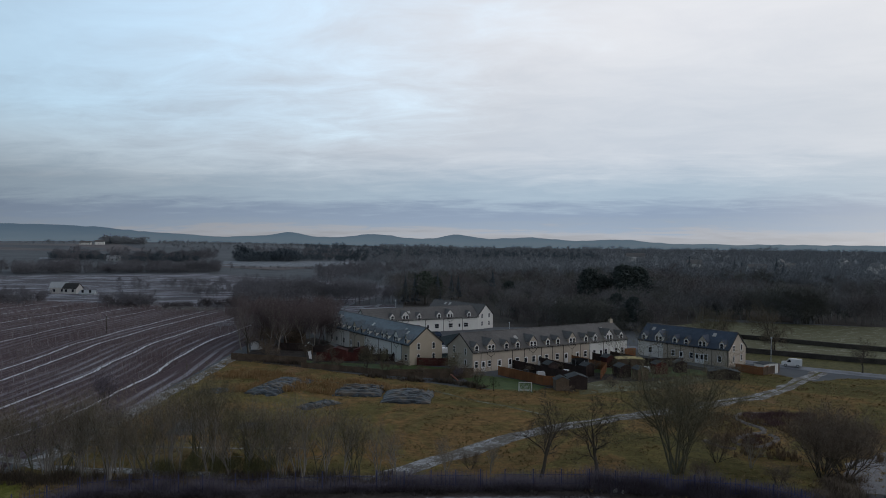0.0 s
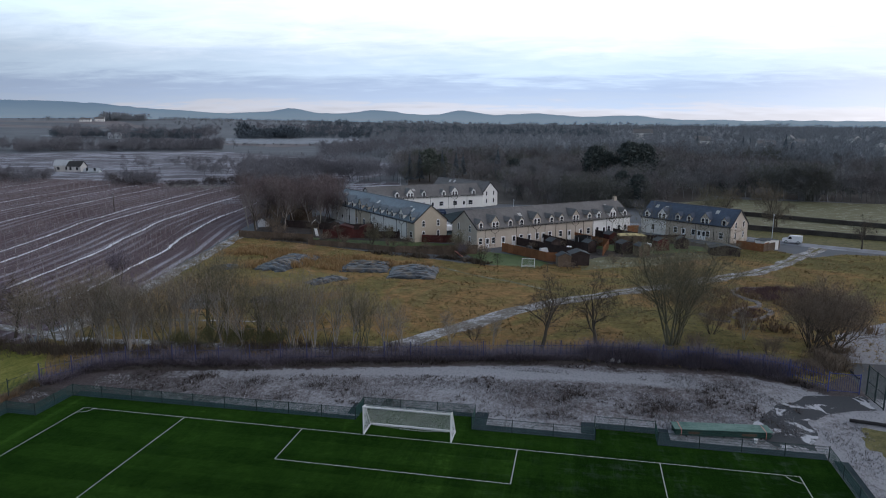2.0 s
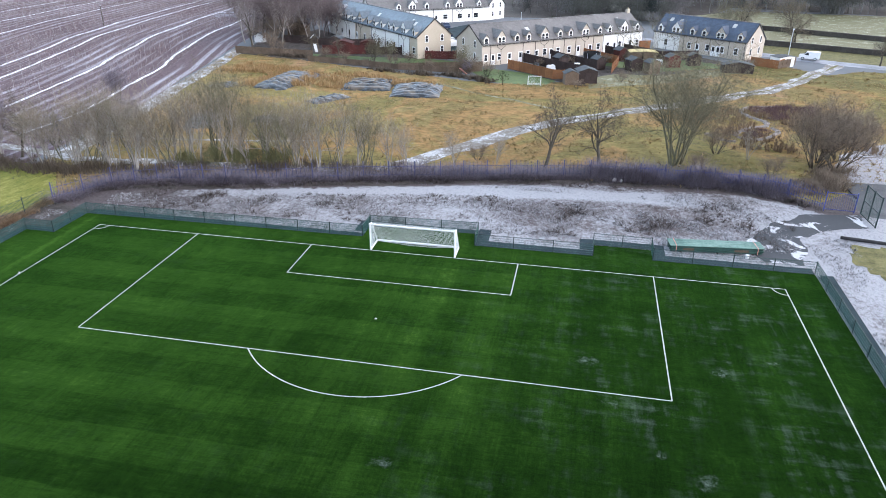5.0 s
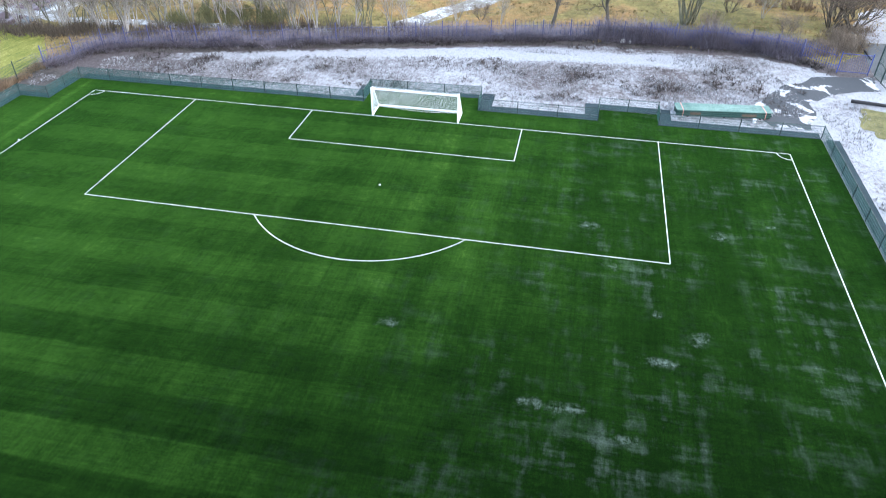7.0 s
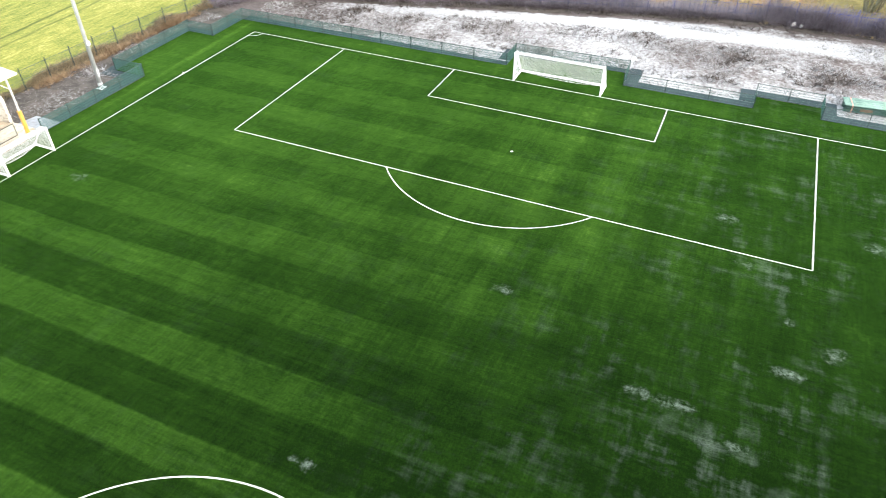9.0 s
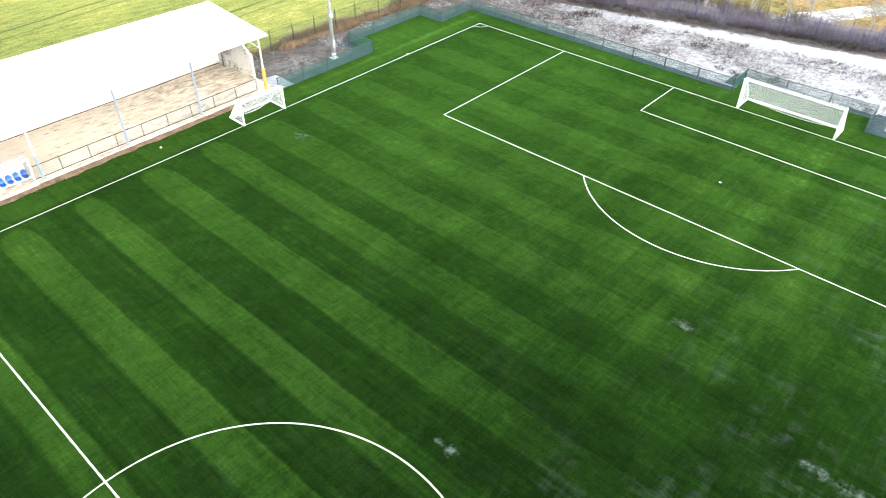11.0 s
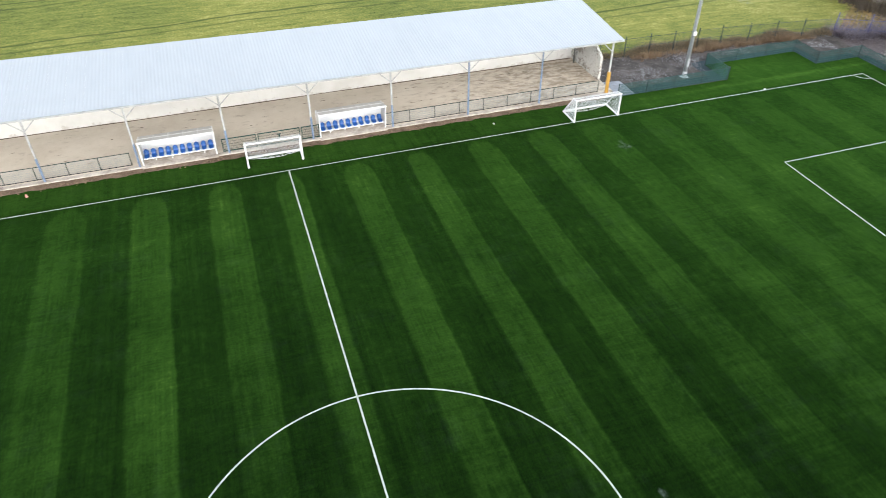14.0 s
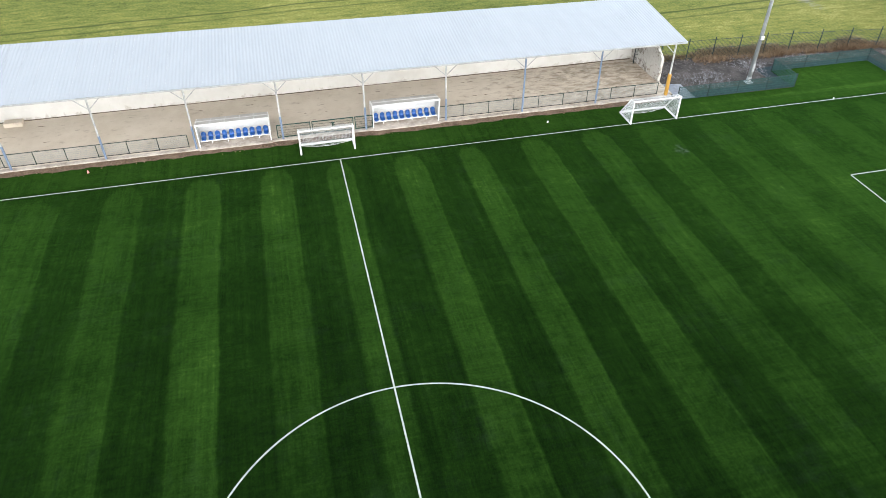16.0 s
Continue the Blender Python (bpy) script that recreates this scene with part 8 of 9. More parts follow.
def cane_rows():
    r = np.random.default_rng(21)
    v = []
    for i in range(76):
        x0 = -57.0 - 2.55 * i
        n = 640
        top = 196 if i > 6 else 150 + 6 * i
        y = 21 + 0.12 * i + r.uniform(0, 1, n) * (top - 21)
        x = x0 + np.interp(y, [q for q, _ in ROW_BEND], [w for _, w in ROW_BEND]) + r.normal(0, 0.14, n)
        h = r.uniform(0.6, 1.5, n) * (0.4 if any(abs(x0 - q) < 1.6 for q, _, _ in WHITE_ROWS) else 1.0)
        a = r.uniform(0, math.pi, n)
        w = 0.035
        p = np.stack([np.column_stack([x - w * np.cos(a), y - w * np.sin(a), np.full(n, -0.04)]), np.column_stack([x + w * np.cos(a), y + w * np.sin(a), np.full(n, -0.04)]),
                      np.column_stack([x + r.normal(0, 0.4, n), y + r.normal(0, 0.5, n), h])], 1).reshape(-1, 3)
        v.append(p)
    v = np.vstack(v)
    stuff("cane_rows", v, np.arange(len(v)).reshape(-1, 3), "cane", "rows of bare purplish fruit canes", "canes")
    v = []
    for i in range(76):
        y = np.arange(22 + 0.12 * i, 194 if i > 6 else 148 + 6 * i, 3.6) + r.normal(0, 0.25)
        n = len(y)
        x = -57.0 - 2.55 * i + np.interp(y, [q for q, _ in ROW_BEND], [w for _, w in ROW_BEND]) + r.normal(0, 0.06, n)
        lean, z = r.normal(0, 0.10, n), np.full(n, -0.05)
        top = r.uniform(1.35, 1.75, n)
        for dx, dy in ((0.035, 0.0), (0.0, 0.035)):
            v.append(np.stack([np.column_stack([x - dx, y - dy, z]), np.column_stack([x + dx, y + dy, z]), np.column_stack([x + lean + dx, y + dy, top]),
                               np.column_stack([x - dx, y - dy, z]), np.column_stack([x + lean + dx, y + dy, top]), np.column_stack([x + lean - dx, y - dy, top])], 1).reshape(-1, 3))
        if n > 2:
            a, b = np.column_stack([x[:-1], y[:-1], np.full(n - 1, 1.15)]), np.column_stack([x[1:], y[1:], np.full(n - 1, 1.15)])
            drop = np.array([0, 0, 0.035])
            v.append(np.stack([a, b, b + drop, a, b + drop, a + drop], 1).reshape(-1, 3))
    v = np.vstack(v)
    stuff("row_stakes", v, np.arange(len(v)).reshape(-1, 3), "stake", "grey stakes and wires along the cane rows", "stakes")
    for i, (x0, y0, y1) in enumerate(WHITE_ROWS):
        line = [(x0 + row_shift(y) + 0.3 * math.sin(y * 0.21 + i) + 0.12 * math.sin(y * 0.9 + 2 * i), y) for y in range(y0, y1, 3)]
        solo("frosted_row", ribbon(line, 0.62, 0.05, 0.45, i * 1.7, 1.0), "rowfrost", "frost-white strip between the cane rows", "track", "structure")


cane_rows()
tall_post = thing("field_post", pose(-113, 118, 0), "tall wooden post standing in the cane field", "post")
part("shaft", Shape().tube((0, 0, -0.05), (0, 0, 5.0), 0.12, 0.09, 8), "bark", tall_post)
part("cap", Shape().tube((0, 0, 5.0), (0, 0, 5.1), 0.14, 0.12, 8), "galv", tall_post)

# ---------- blue palisade fence ----------
solo("fence_foot_soil", ribbon([(x, y - 1.25) for x, y in BLUE[1:13]], 1.7, -0.012, 0.6, 3.0, 0.8), "soil", "dark bare soil along the foot of the brambles", "ground", "structure")
pal = thing("palisade_fence", pose(0, 0, 0), "blue steel palisade fence among brambles", "fence")
PALE = {}
postm = Shape().box(-0.05, -0.05, -0.1, 0.05, 0.05, 2.0).mesh("post", M["blue_dull"])
for (x0, y0), (x1, y1) in zip(BLUE, BLUE[1:]):
    d, a = math.hypot(x1 - x0, y1 - y0), math.degrees(math.atan2(y1 - y0, x1 - x0))
    k = max(1, round(d / 2.7))
    for i in range(k):
        part("post", postm, "blue", pal, m=pose(x0 + (x1 - x0) * i / k, y0 + (y1 - y0) * i / k, 0, 0, 0, a))
    s = Shape()
    for z in (0.4, 1.35):
        s.box(0, 0.05, z - 0.02, d, 0.08, z + 0.02)
    tint = "blue" if x0 > 18 else "blue_dull"
    part("rail", s, tint, pal, m=pose(x0, y0, 0, 0, 0, a))
    n = int(d / (0.24 if x0 > 18 else 0.42))
    if tint not in PALE:
        PALE[tint] = Shape().hull8([(-0.022, -0.01, 0.05), (0.022, -0.01, 0.05), (0.022, 0.01, 0.05), (-0.022, 0.01, 0.05),
                                    (-0.010, -0.01, 1.95), (0.010, -0.01, 1.95), (0.010, 0.01, 1.95), (-0.010, 0.01, 1.95)]).mesh("pale", M[tint])
    for i in range(n):
        t = (i + 0.5) / n
        part("pale", PALE[tint], tint, pal, m=pose(x0 + (x1 - x0) * t, y0 + (y1 - y0) * t, -0.12 * noise.noise(Vector((x0 + 3 * i, y0, 1))), 0, 0, a))

for x, y, a, w in ((17.5, 22.9, 20, 0.34), (18.2, 22.8, 70, 0.26)):
    s = Shape().hull8([(-w, -w * 0.7, 0), (w, -w * 0.6, 0), (w * 0.8, w * 0.7, 0), (-w * 0.9, w * 0.6, 0), (-w * 0.5, -w * 0.4, w * 0.9), (w * 0.4, -w * 0.3, w * 1.1), (w * 0.3, w * 0.4, w * 0.9), (-w * 0.3, w * 0.3, w * 0.8)])
    solo("litter_bag", s, "clear", "crumpled white litter bag at the fence foot", "litter", m=pose(x, y, 0, 0, 0, a))

# field fence behind the verge
ff = thing("field_fence", pose(0, 0, 0), "dark steel post and bar field fence", "fence")
line = [(-40.2, -100), (-40.2, -23), (-39.6, -8), (-38.6, 0.5), (-38.2, 3.2)]
for (x0, y0), (x1, y1) in zip(line[1:], line[2:]):
    d, a = math.hypot(x1 - x0, y1 - y0), math.degrees(math.atan2(y1 - y0, x1 - x0))
    k = max(1, round(d / 2.7))
    for i in range(k):
        q = pose(x0 + (x1 - x0) * i / k, y0 + (y1 - y0) * i / k, 0, 0, 0, a)
        part("post", PANELS.setdefault("ffpost", Shape().box(-0.032, -0.032, -0.1, 0.032, 0.032, 1.9).mesh("post", M["fencepost"])), "fencepost", ff, m=q)
        part("mesh", PANELS.setdefault(("ff", round(d / k, 2)), mesh_panel(d / k, 1.7, 0.12, 0.8, 0.016, 0.02).mesh("mesh", M["fencepost"])), "fencepost", ff, m=q)

# ---------- evergreens ----------


def conifer_meshes(seed, height, radius, seg, narrow=True, leaf="pine"):
    r = np.random.default_rng(seed)
    n = seg
    t = r.uniform(0.06, 1.0, n) ** 0.8
    a = r.uniform(0, 2 * math.pi, n)
    if narrow:
        reach = radius * (1.02 - t) * r.uniform(0.55, 1.1, n)
    else:
        t = r.uniform(0.28, 1.0, n)
        reach = radius * np.sqrt(np.clip(1 - ((t - 0.62) / 0.40) ** 2, 0.02, 1)) * r.uniform(0.3, 1.08, n) * (0.72 + 0.22 * np.sin(3 * a + seed + 5 * t) + 0.16 * np.sin(5 * a - 9 * t))
    z = t * height
    if narrow:
        tip = np.column_stack([np.cos(a) * reach, np.sin(a) * reach, z - 0.12 * reach + r.normal(0, 0.2, n)])
        foot = np.column_stack([np.cos(a) * reach * 0.35, np.sin(a) * reach * 0.35, z + 0.10 * reach])
        side = np.column_stack([-np.sin(a), np.cos(a), r.normal(0, 0.5, n)]) * (0.10 + 0.09 * reach)[:, None]
    else:
        foot = np.column_stack([np.cos(a) * reach, np.sin(a) * reach, z])
        tip = foot + r.normal(0, 0.035 * height, (n, 3)) * [1, 1, 0.6]
        side = r.normal(0, 0.013 * height, (n, 3))
    v = np.stack([foot - side * 0.5, foot + side * 0.5, tip + side * 0.6, tip - side * 0.3], 1).reshape(-1, 3)
    k = np.arange(n)[:, None] * 4
    f = np.concatenate([k + [[0, 1, 2]], k + [[0, 2, 3]]])
    tv, tf = tubes([(np.array([0, 0, -0.1]), np.array([0, 0, height * 0.95]), 0.02 * height, 0.03)], 6)
    return array_mesh("trunk", tv, tf, M["bark"]), array_mesh("crown", v, f, M[leaf])


KINDS["spruce"] = conifer_meshes(31, 11.0, 3.2, 2200)
KINDS["pine"] = conifer_meshes(32, 16.0, 5.2, 7000, False)
KINDS["far_spruce"] = conifer_meshes(34, 12.0, 2.6, 900, True, "far_pine")
KINDS["grey_pine"] = conifer_meshes(37, 12.0, 4.6, 1500, False, "grey_green")
KINDS["yew"] = conifer_meshes(33, 2.4, 1.3, 420, False, "hedge")
for kind, x, y, size in (("pine", 18.0, 206, 1.02), ("pine", 22.0, 209, 0.9), ("pine", 30.0, 206, 1.12), ("pine", 35.0, 209, 1.08), ("pine", 30.0, 163, 0.62), ("pine", 26.0, 176, 0.62),
                         ("far_spruce", -56.0, 228, 1.0), ("far_spruce", -53.0, 233, 1.05), ("grey_pine", -48.5, 232, 1.15), ("grey_pine", -44.5, 236, 0.95), ("far_spruce", -43.2, 232, 1.1), ("far_spruce", -42.2, 259, 0.95), ("far_spruce", -39.5, 262, 0.9), ("far_spruce", -23.8, 263, 1.15), ("pine", -14.0, 240, 0.6),
                         ("far_spruce", -905.0, 1195, 1.6), ("far_spruce", 81.0, 393, 1.56), ("far_spruce", 106.0, 388, 1.40), ("far_spruce", 128.0, 383, 1.52), ("far_spruce", 188.0, 362, 1.56), ("far_spruce", 200.0, 357, 1.28), ("far_spruce", 135.0, 395, 1.28), ("far_spruce", 112.0, 398, 1.28), ("yew", -17.6, 86.0, 0.9), ("yew", 3.0, 152.0, 0.9), ("yew", -0.8, 69.6, 1.0), ("yew", -3.8, 70.4, 1.0)):
    plant(kind, x, y, 40 * size + x, size, "dark green " + ("conifer standing in the winter wood" if kind != "yew" else "rounded evergreen garden bush"), "tree" if kind != "yew" else "shrub", "evergreens")

# ---------- winter woods and far hedgerows ----------
rim = [(13 + d * math.sin(radians(a)), -52 + d * math.cos(radians(a))) for d, row in ((216, range(-14, 9, 2)), (262, range(10, 32, 3)), (414, range(32, -16, -2))) for a in row]
patch("wood_floor", rim, -0.068, "leaf_litter", "dark leaf litter under the bare wood")


def far_template(seed, n, w):
    r = np.random.default_rng(seed)
    out = []
    grow(r, np.zeros(3), np.array([0, 0, 1.0]), 0.66, 0.013, 0, 3, out, n, 0.16, 0.22)
    top = max(s[1][2] for s in out)
    out = [(s[0] / top, s[1] / top, s[2], s[3], s[4]) for s in out]
    v0, f0 = tubes([s for s in out if s[4] == 0], 3)
    v1, f1 = blades([(s[0], s[1] + (s[1] - s[0]) * 0.45, w * (1.4 if s[4] == 1 else 1.0), 0, 0) for s in out if s[4] > 0])
    return np.vstack([v0, v1]), np.vstack([f0, f1 + len(v0)])


def scatter(spots, templates, seed):
    """spots: x, y, height, girth. Joins a turned and sized copy of a template at each."""
    r = np.random.default_rng(seed)
    vs, fs, k = [], [], 0
    for x, y, h, g in spots:
        v, f = templates[r.integers(len(templates))]
        a = r.uniform(0, 2 * math.pi)
        c, s = math.cos(a) * h * g, math.sin(a) * h * g
        q = np.column_stack([v[:, 0] * c - v[:, 1] * s + x, v[:, 0] * s + v[:, 1] * c + y, v[:, 2] * h + terrain(x, y)])
        vs.append(q)
        fs.append(f + k)
        k += len(q)
    return np.vstack(vs), np.vstack(fs)


def clump_template(seed, n=130, w=0.042, low=0.06):
    """A far tree whose twigs run together: short sprays all over a lumpy crown."""
    r = np.random.default_rng(seed)
    lumps = [(r.normal(0, 0.13, 3) * (1, 1, 0.9) + (0, 0, 0.5), r.uniform(0.20, 0.33)) for _ in range(6)]
    sprays = []
    while len(sprays) < n:
        mid, rad = lumps[r.integers(6)]
        p = r.normal(0, 1, 3)
        p /= np.linalg.norm(p)
        q = mid + p * rad * r.uniform(0.5, 0.95)
        if low < q[2] < 0.97:
            way = p + (0, 0, 0.5) + r.normal(0, 0.4, 3)
            sprays.append((q, q + way * 0.085, w * r.uniform(0.6, 1.3), 0, 0))
    v0, f0 = tubes([(np.zeros(3), np.array([0, 0, 0.6]), 0.018, 0.008, 0)], 3)
    v1, f1 = blades(sprays)
    return np.vstack([v0, v1]), np.vstack([f0, f1 + len(v0)])


clump_t = [clump_template(s) for s in range(81, 86)]
near_t = [far_template(s, (10, 8, 6), 0.0036) for s in range(41, 47)]
far_t = [far_template(s, (6, 6, 4), 0.009) for s in range(51, 57)]


def wood_spots(n, az0, az1, d0, d1, h0, h1, seed, power=1.0, ok=None):
    r = np.random.default_rng(seed)
    out = []
    while len(out) < n:
        a, d = radians(r.uniform(az0, az1)), d0 + (d1 - d0) * r.uniform() ** power
        x, y = 13 + d * math.sin(a), -52 + d * math.cos(a)
        if ok and not ok(x, y, d, math.degrees(a)):
            continue
        big = 0.85 + 0.5 * noise.noise(Vector((x * 0.012, y * 0.012, 9)))
        out.append((x, y, r.uniform(h0, h1) * big, r.uniform(0.8, 1.25)))
    return out


def not_paddock(x, y, d, az):
    if inside([(50, 122), (200, 80), (200, 130), (150, 192), (60, 198), (34, 172)], x, y):
        return False
    if inside([(-95, 150), (-95, 215), (-58, 224), (-26, 228), (-14, 200), (-10, 150)], x, y):
        return False
    return not inside([(-70, 120), (30, 100), (60, 110), (40, 150), (-5, 172), (-40, 190), (-75, 150)], x, y)


spots = wood_spots(1250, -15, 30, 212, 430, 8, 14, 61, 1.2, not_paddock)
spots += wood_spots(220, 16, 32, 170, 260, 8, 13, 68, 1.0, lambda x, y, d, a: not_paddock(x, y, d, a) and y > 130)
spots += wood_spots(160, -13, 12, 196, 235, 2.5, 5, 69, 1.0, not_paddock)
tone = [noise.noise(Vector((x * 0.03, y * 0.03, 4))) + 0.6 * noise.noise(Vector((x * 0.4, y * 0.4, 7))) for x, y, h, g in spots]
for mat, lo, hi, lab in (("wood", -9, -0.05, "bare purplish-brown winter woodland"), ("wood_grey", -0.05, 0.22, "bare grey winter woodland"), ("wood_olive", 0.22, 9, "bare olive-tinged winter woodland")):
    stuff("winter_wood", *scatter([p for p, t in zip(spots, tone) if lo <= t < hi], near_t, 1), mat, lab, "wood")
stuff("winter_wood", *scatter(wood_spots(90, -27, -13, 228, 310, 7, 11, 62, 1.0, not_paddock), near_t, 2), "belt", "bare lilac-grey trees beyond the canes", "wood")
stuff("winter_wood", *scatter(wood_spots(60, -26, -20, 178, 232, 7, 12.5, 75), near_t, 12), "birch_top", "bare reddish-brown trees beside the white terrace", "wood")
stuff("evergreen_understorey", *scatter(wood_spots(100, -9, 28, 215, 400, 5, 9, 72, 1.0, not_paddock), near_t, 9), "pine", "dark evergreens scattered through the wood", "wood")
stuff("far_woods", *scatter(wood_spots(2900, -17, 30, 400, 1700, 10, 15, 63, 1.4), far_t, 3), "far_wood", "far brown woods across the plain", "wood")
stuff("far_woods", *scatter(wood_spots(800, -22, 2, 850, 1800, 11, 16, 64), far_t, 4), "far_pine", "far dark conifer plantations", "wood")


def hedgerows():
    """Belts of trees by bearing and distance from the pitch."""
    spots, r = [], np.random.default_rng(65)
    for a0, a1, d0, d1, n, w, h in (
        (-46, -40.4, 335, 325, 60, 10, 5.5), (-37, -33.4, 303, 292, 34, 6, 5.0), (-36, -28, 390, 380, 34, 22, 5.0), (-30.5, -26, 345, 330, 30, 10, 5.0),
        (-32, -20, 420, 360, 60, 10, 4.5), (-26.5, -19.5, 268, 242, 70, 7, 4.8), (-24, -17, 290, 330, 90, 14, 8), (-27, -18, 650, 640, 60, 4, 3),
        (-26, -13, 900, 880, 150, 12, 9), (-21, -12, 470, 640, 220, 40, 9), (-45, -27.5, 600, 590, 130, 16, 10), (-40, -29, 850, 800, 90, 30, 14), (-26, -12, 1150, 1150, 160, 20, 11),
    ):
        for i in range(n):
            t = r.uniform()
            a, d = radians(a0 + (a1 - a0) * t), d0 + (d1 - d0) * t + r.normal(0, w)
            spots.append((13 + d * math.sin(a), -52 + d * math.cos(a), h * r.uniform(0.55, 1.2), r.uniform(0.9, 1.5)))
    return spots


# these distant trees take tones with haze already painted in
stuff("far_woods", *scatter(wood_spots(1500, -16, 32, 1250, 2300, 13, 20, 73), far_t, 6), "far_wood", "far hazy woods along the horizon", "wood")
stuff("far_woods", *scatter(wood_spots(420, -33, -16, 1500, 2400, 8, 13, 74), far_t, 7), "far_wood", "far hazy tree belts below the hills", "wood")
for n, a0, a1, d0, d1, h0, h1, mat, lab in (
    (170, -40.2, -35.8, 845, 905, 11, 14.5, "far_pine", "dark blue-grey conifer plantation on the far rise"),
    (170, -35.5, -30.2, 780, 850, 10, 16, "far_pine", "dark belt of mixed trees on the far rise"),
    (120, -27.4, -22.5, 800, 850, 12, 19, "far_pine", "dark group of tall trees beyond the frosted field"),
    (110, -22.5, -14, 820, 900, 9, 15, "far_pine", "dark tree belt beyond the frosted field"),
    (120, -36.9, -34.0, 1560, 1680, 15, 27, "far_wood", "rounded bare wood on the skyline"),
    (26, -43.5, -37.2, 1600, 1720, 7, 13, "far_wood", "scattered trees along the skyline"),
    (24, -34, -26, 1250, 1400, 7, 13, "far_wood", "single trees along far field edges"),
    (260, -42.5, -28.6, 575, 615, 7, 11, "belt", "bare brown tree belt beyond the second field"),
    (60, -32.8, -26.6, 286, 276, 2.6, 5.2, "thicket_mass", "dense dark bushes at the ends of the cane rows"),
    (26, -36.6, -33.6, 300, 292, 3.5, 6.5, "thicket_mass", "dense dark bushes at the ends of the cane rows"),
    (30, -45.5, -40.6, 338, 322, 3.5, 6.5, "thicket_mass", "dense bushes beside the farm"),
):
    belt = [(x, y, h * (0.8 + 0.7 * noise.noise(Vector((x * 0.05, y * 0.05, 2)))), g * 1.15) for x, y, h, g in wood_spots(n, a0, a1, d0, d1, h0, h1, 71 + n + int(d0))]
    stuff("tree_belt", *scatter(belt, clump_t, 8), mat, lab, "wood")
stuff("hedgerow_trees", *scatter(hedgerows(), near_t[:2] + far_t, 5), "belt", "straggling bare hedgerow trees between fields", "hedgerow")

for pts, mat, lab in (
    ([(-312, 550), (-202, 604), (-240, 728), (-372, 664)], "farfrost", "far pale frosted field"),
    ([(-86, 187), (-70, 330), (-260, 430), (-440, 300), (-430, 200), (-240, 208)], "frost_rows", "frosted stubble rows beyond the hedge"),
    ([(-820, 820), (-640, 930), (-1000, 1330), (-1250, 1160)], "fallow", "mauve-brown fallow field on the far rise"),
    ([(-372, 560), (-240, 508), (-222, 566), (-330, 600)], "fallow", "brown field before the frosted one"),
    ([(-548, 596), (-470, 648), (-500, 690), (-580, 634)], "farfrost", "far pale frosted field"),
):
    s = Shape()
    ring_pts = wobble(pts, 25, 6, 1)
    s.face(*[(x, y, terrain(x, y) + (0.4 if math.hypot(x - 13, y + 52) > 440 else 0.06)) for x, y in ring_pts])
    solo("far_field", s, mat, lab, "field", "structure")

patch("cane_field", [(-95, 142), (-66, 150), (-47, 190), (-60, 226), (-110, 215)], -0.04, "frost_rows", "frosted strip field behind the white terrace", 2.0)
for line in ([(-74.6, 200.7), (-79.6, 235)], [(-69.2, 204), (-69.8, 218)], [(-69.9, 164), (-72.6, 182)], [(-64.8, 214.5), (-67, 229)], [(-80, 168), (-86, 200)]):
    solo("frosted_row", ribbon(line, 1.8, -0.025, 0.5, 4.0, 1.5), "farfrost", "white frosted row behind the terrace", "ground", "structure")

# bent wire hoops stacked at the row ends
r = np.random.default_rng(90)
bits = []
for i in range(46):
    t = r.uniform()
    x, y, a, w, h = -138 + 34 * t, 181.5 + r.uniform(-2.5, 2.5), r.uniform(-0.7, 0.7), r.uniform(1.0, 1.7), r.uniform(0.9, 1.6)
    arc = [np.array([x + w * math.cos(k) * math.cos(a), y + w * math.cos(k) * math.sin(a), h * math.sin(k) - 0.05]) for k in np.linspace(0, math.pi, 8)]
    bits += [(p, q, 0.05, 0.05, 0) for p, q in zip(arc, arc[1:])]
stuff("wire_hoops", *tubes(bits, 4), "wire", "pale bent tunnel hoops left at the row ends", "hoops")

# scattered far houses, a farm and its sheds


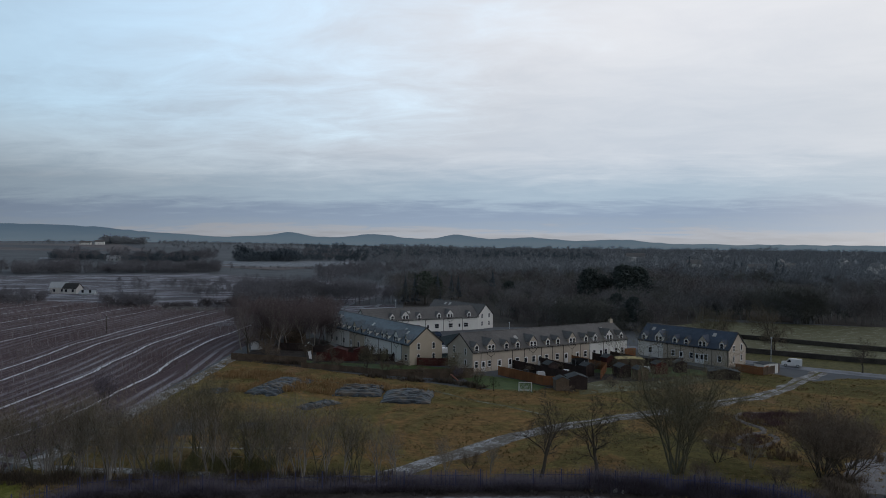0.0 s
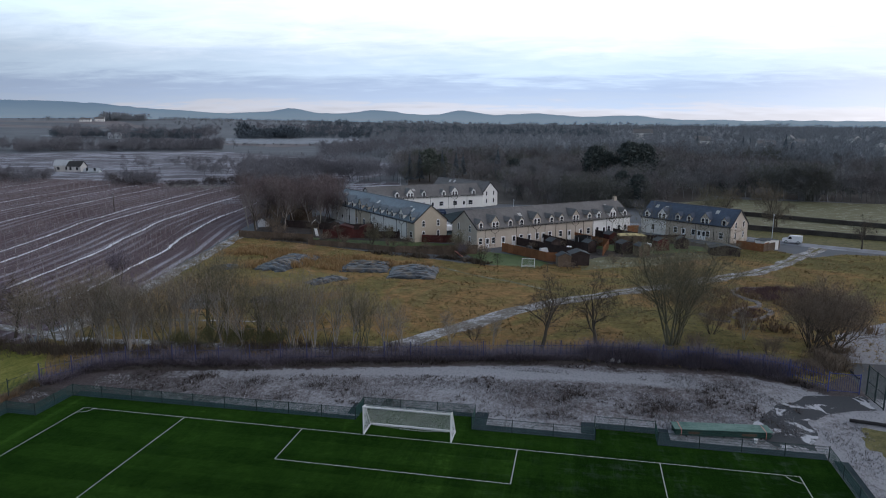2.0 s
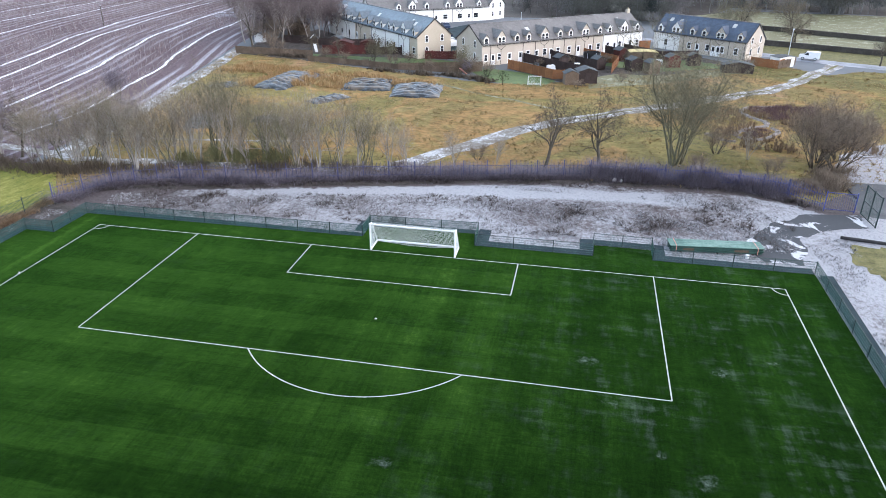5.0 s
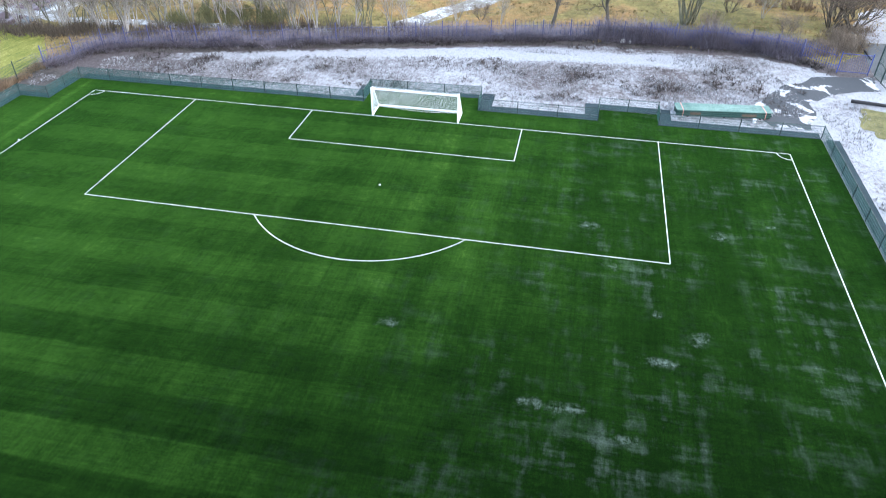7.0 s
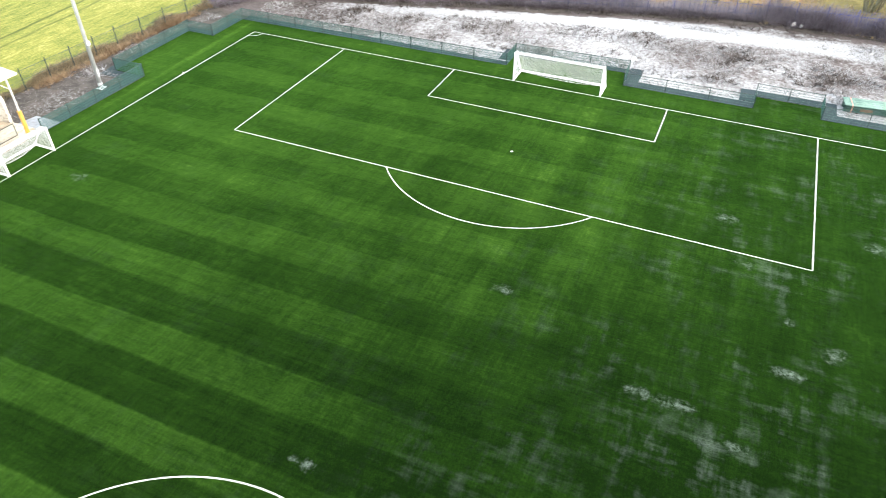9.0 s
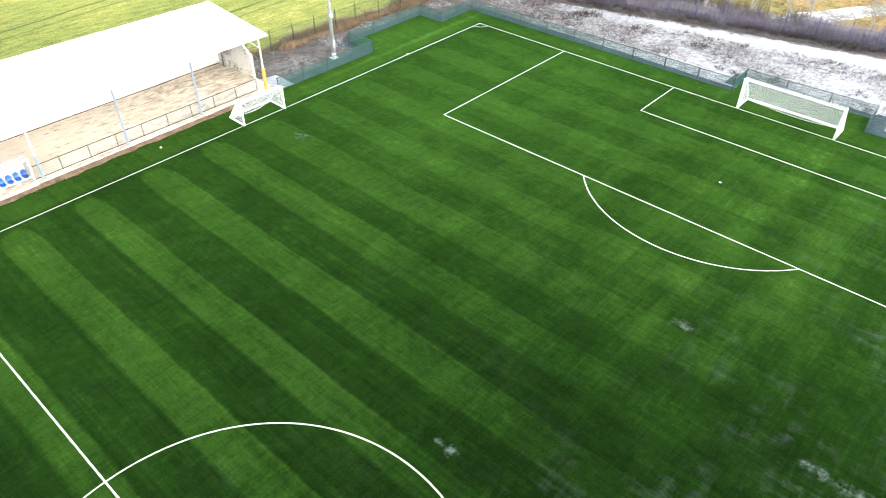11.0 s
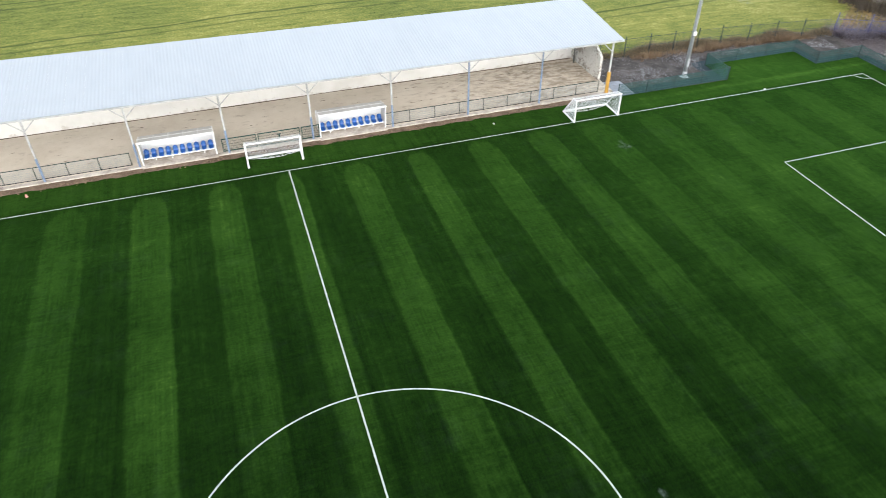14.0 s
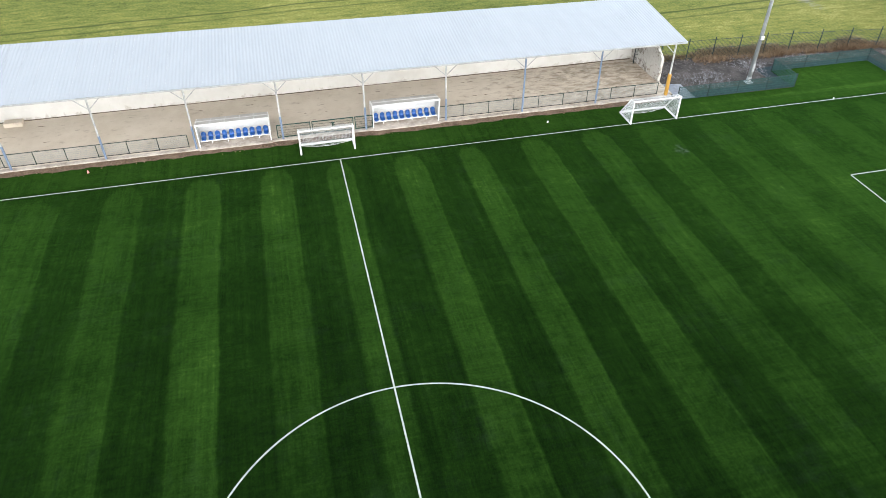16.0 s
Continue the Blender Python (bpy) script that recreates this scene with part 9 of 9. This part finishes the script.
def far_house(x, y, a, w, d, h, wall, roof, label, name="farmhouse"):
    z = terrain(x, y)
    t = thing(name, pose(x, y, z, 0, 0, a), label, "house", "far houses")
    s = Shape()
    prof = [(-d / 2, -0.5), (d / 2, -0.5), (d / 2, h), (0, h + d * 0.38), (-d / 2, h)]
    s.v = [(-w / 2, yy, zz) for yy, zz in prof] + [(w / 2, yy, zz) for yy, zz in prof]
    s.f = [tuple(reversed(range(5))), tuple(range(5, 10))] + [(i, (i + 1) % 5, 5 + (i + 1) % 5, 5 + i) for i in range(5)]
    part("wall", s, wall, t)
    for e in (-1, 1):
        lo = [(-w / 2 - 0.3, e * (d / 2 + 0.4), h - 0.15), (w / 2 + 0.3, e * (d / 2 + 0.4), h - 0.15), (w / 2 + 0.3, 0, h + d * 0.38 + 0.1), (-w / 2 - 0.3, 0, h + d * 0.38 + 0.1)]
        up = [(p, q, r + 0.2) for p, q, r in lo]
        part("roof", Shape().hull8((lo + up) if e < 0 else (lo[::-1] + up[::-1])), roof, t)
    for i in range(max(2, int(w / 4))):
        u = -w / 2 + w * (i + 0.5) / max(2, int(w / 4))
        part("window", Shape().box(u - 0.5, -d / 2 - 0.06, 1.0, u + 0.5, -d / 2, 2.3), "glass", t)
    return t


far_house(-228.5, 240, 25, 7.0, 6, 3.0, "clear", "galv", "whitewashed barn with a pale sheeted roof beyond the canes", "barn")
far_house(-221.5, 240, 8, 6.5, 5.5, 2.7, "clear", "pipe", "white farmhouse with a dark slate roof")
far_house(-211, 237, 12, 7, 3, 0.6, "galv", "galv", "low pale-roofed farm store", "barn")
far_house(-914, 1177, 30, 17, 10, 5.5, "harl_white", "slate", "white farmhouse on the far rise")
far_house(-934, 1162, 20, 20, 9, 4.0, "harl_white", "slate", "white farm building on the far rise")
far_house(-470, 610, 20, 12, 8, 3.0, "galv", "galv", "pale-roofed shed beside the far belt", "barn")
far_house(-440, 640, 20, 9, 8, 3.0, "galv", "galv", "pale-roofed shed beside the far belt", "barn")
far_house(90, 900, 0, 24, 12, 9.0, "harl_white", "slate", "large white house among the far woods")
for i, (x, y) in enumerate(((150, 520), (185, 560), (230, 520), (265, 600), (300, 560), (120, 620), (330, 640), (210, 680), (280, 720), (160, 470))):
    far_house(x, y, 35 * i, 13, 9, 7.5, "harl_white", "slate", "pale village house among bare trees")
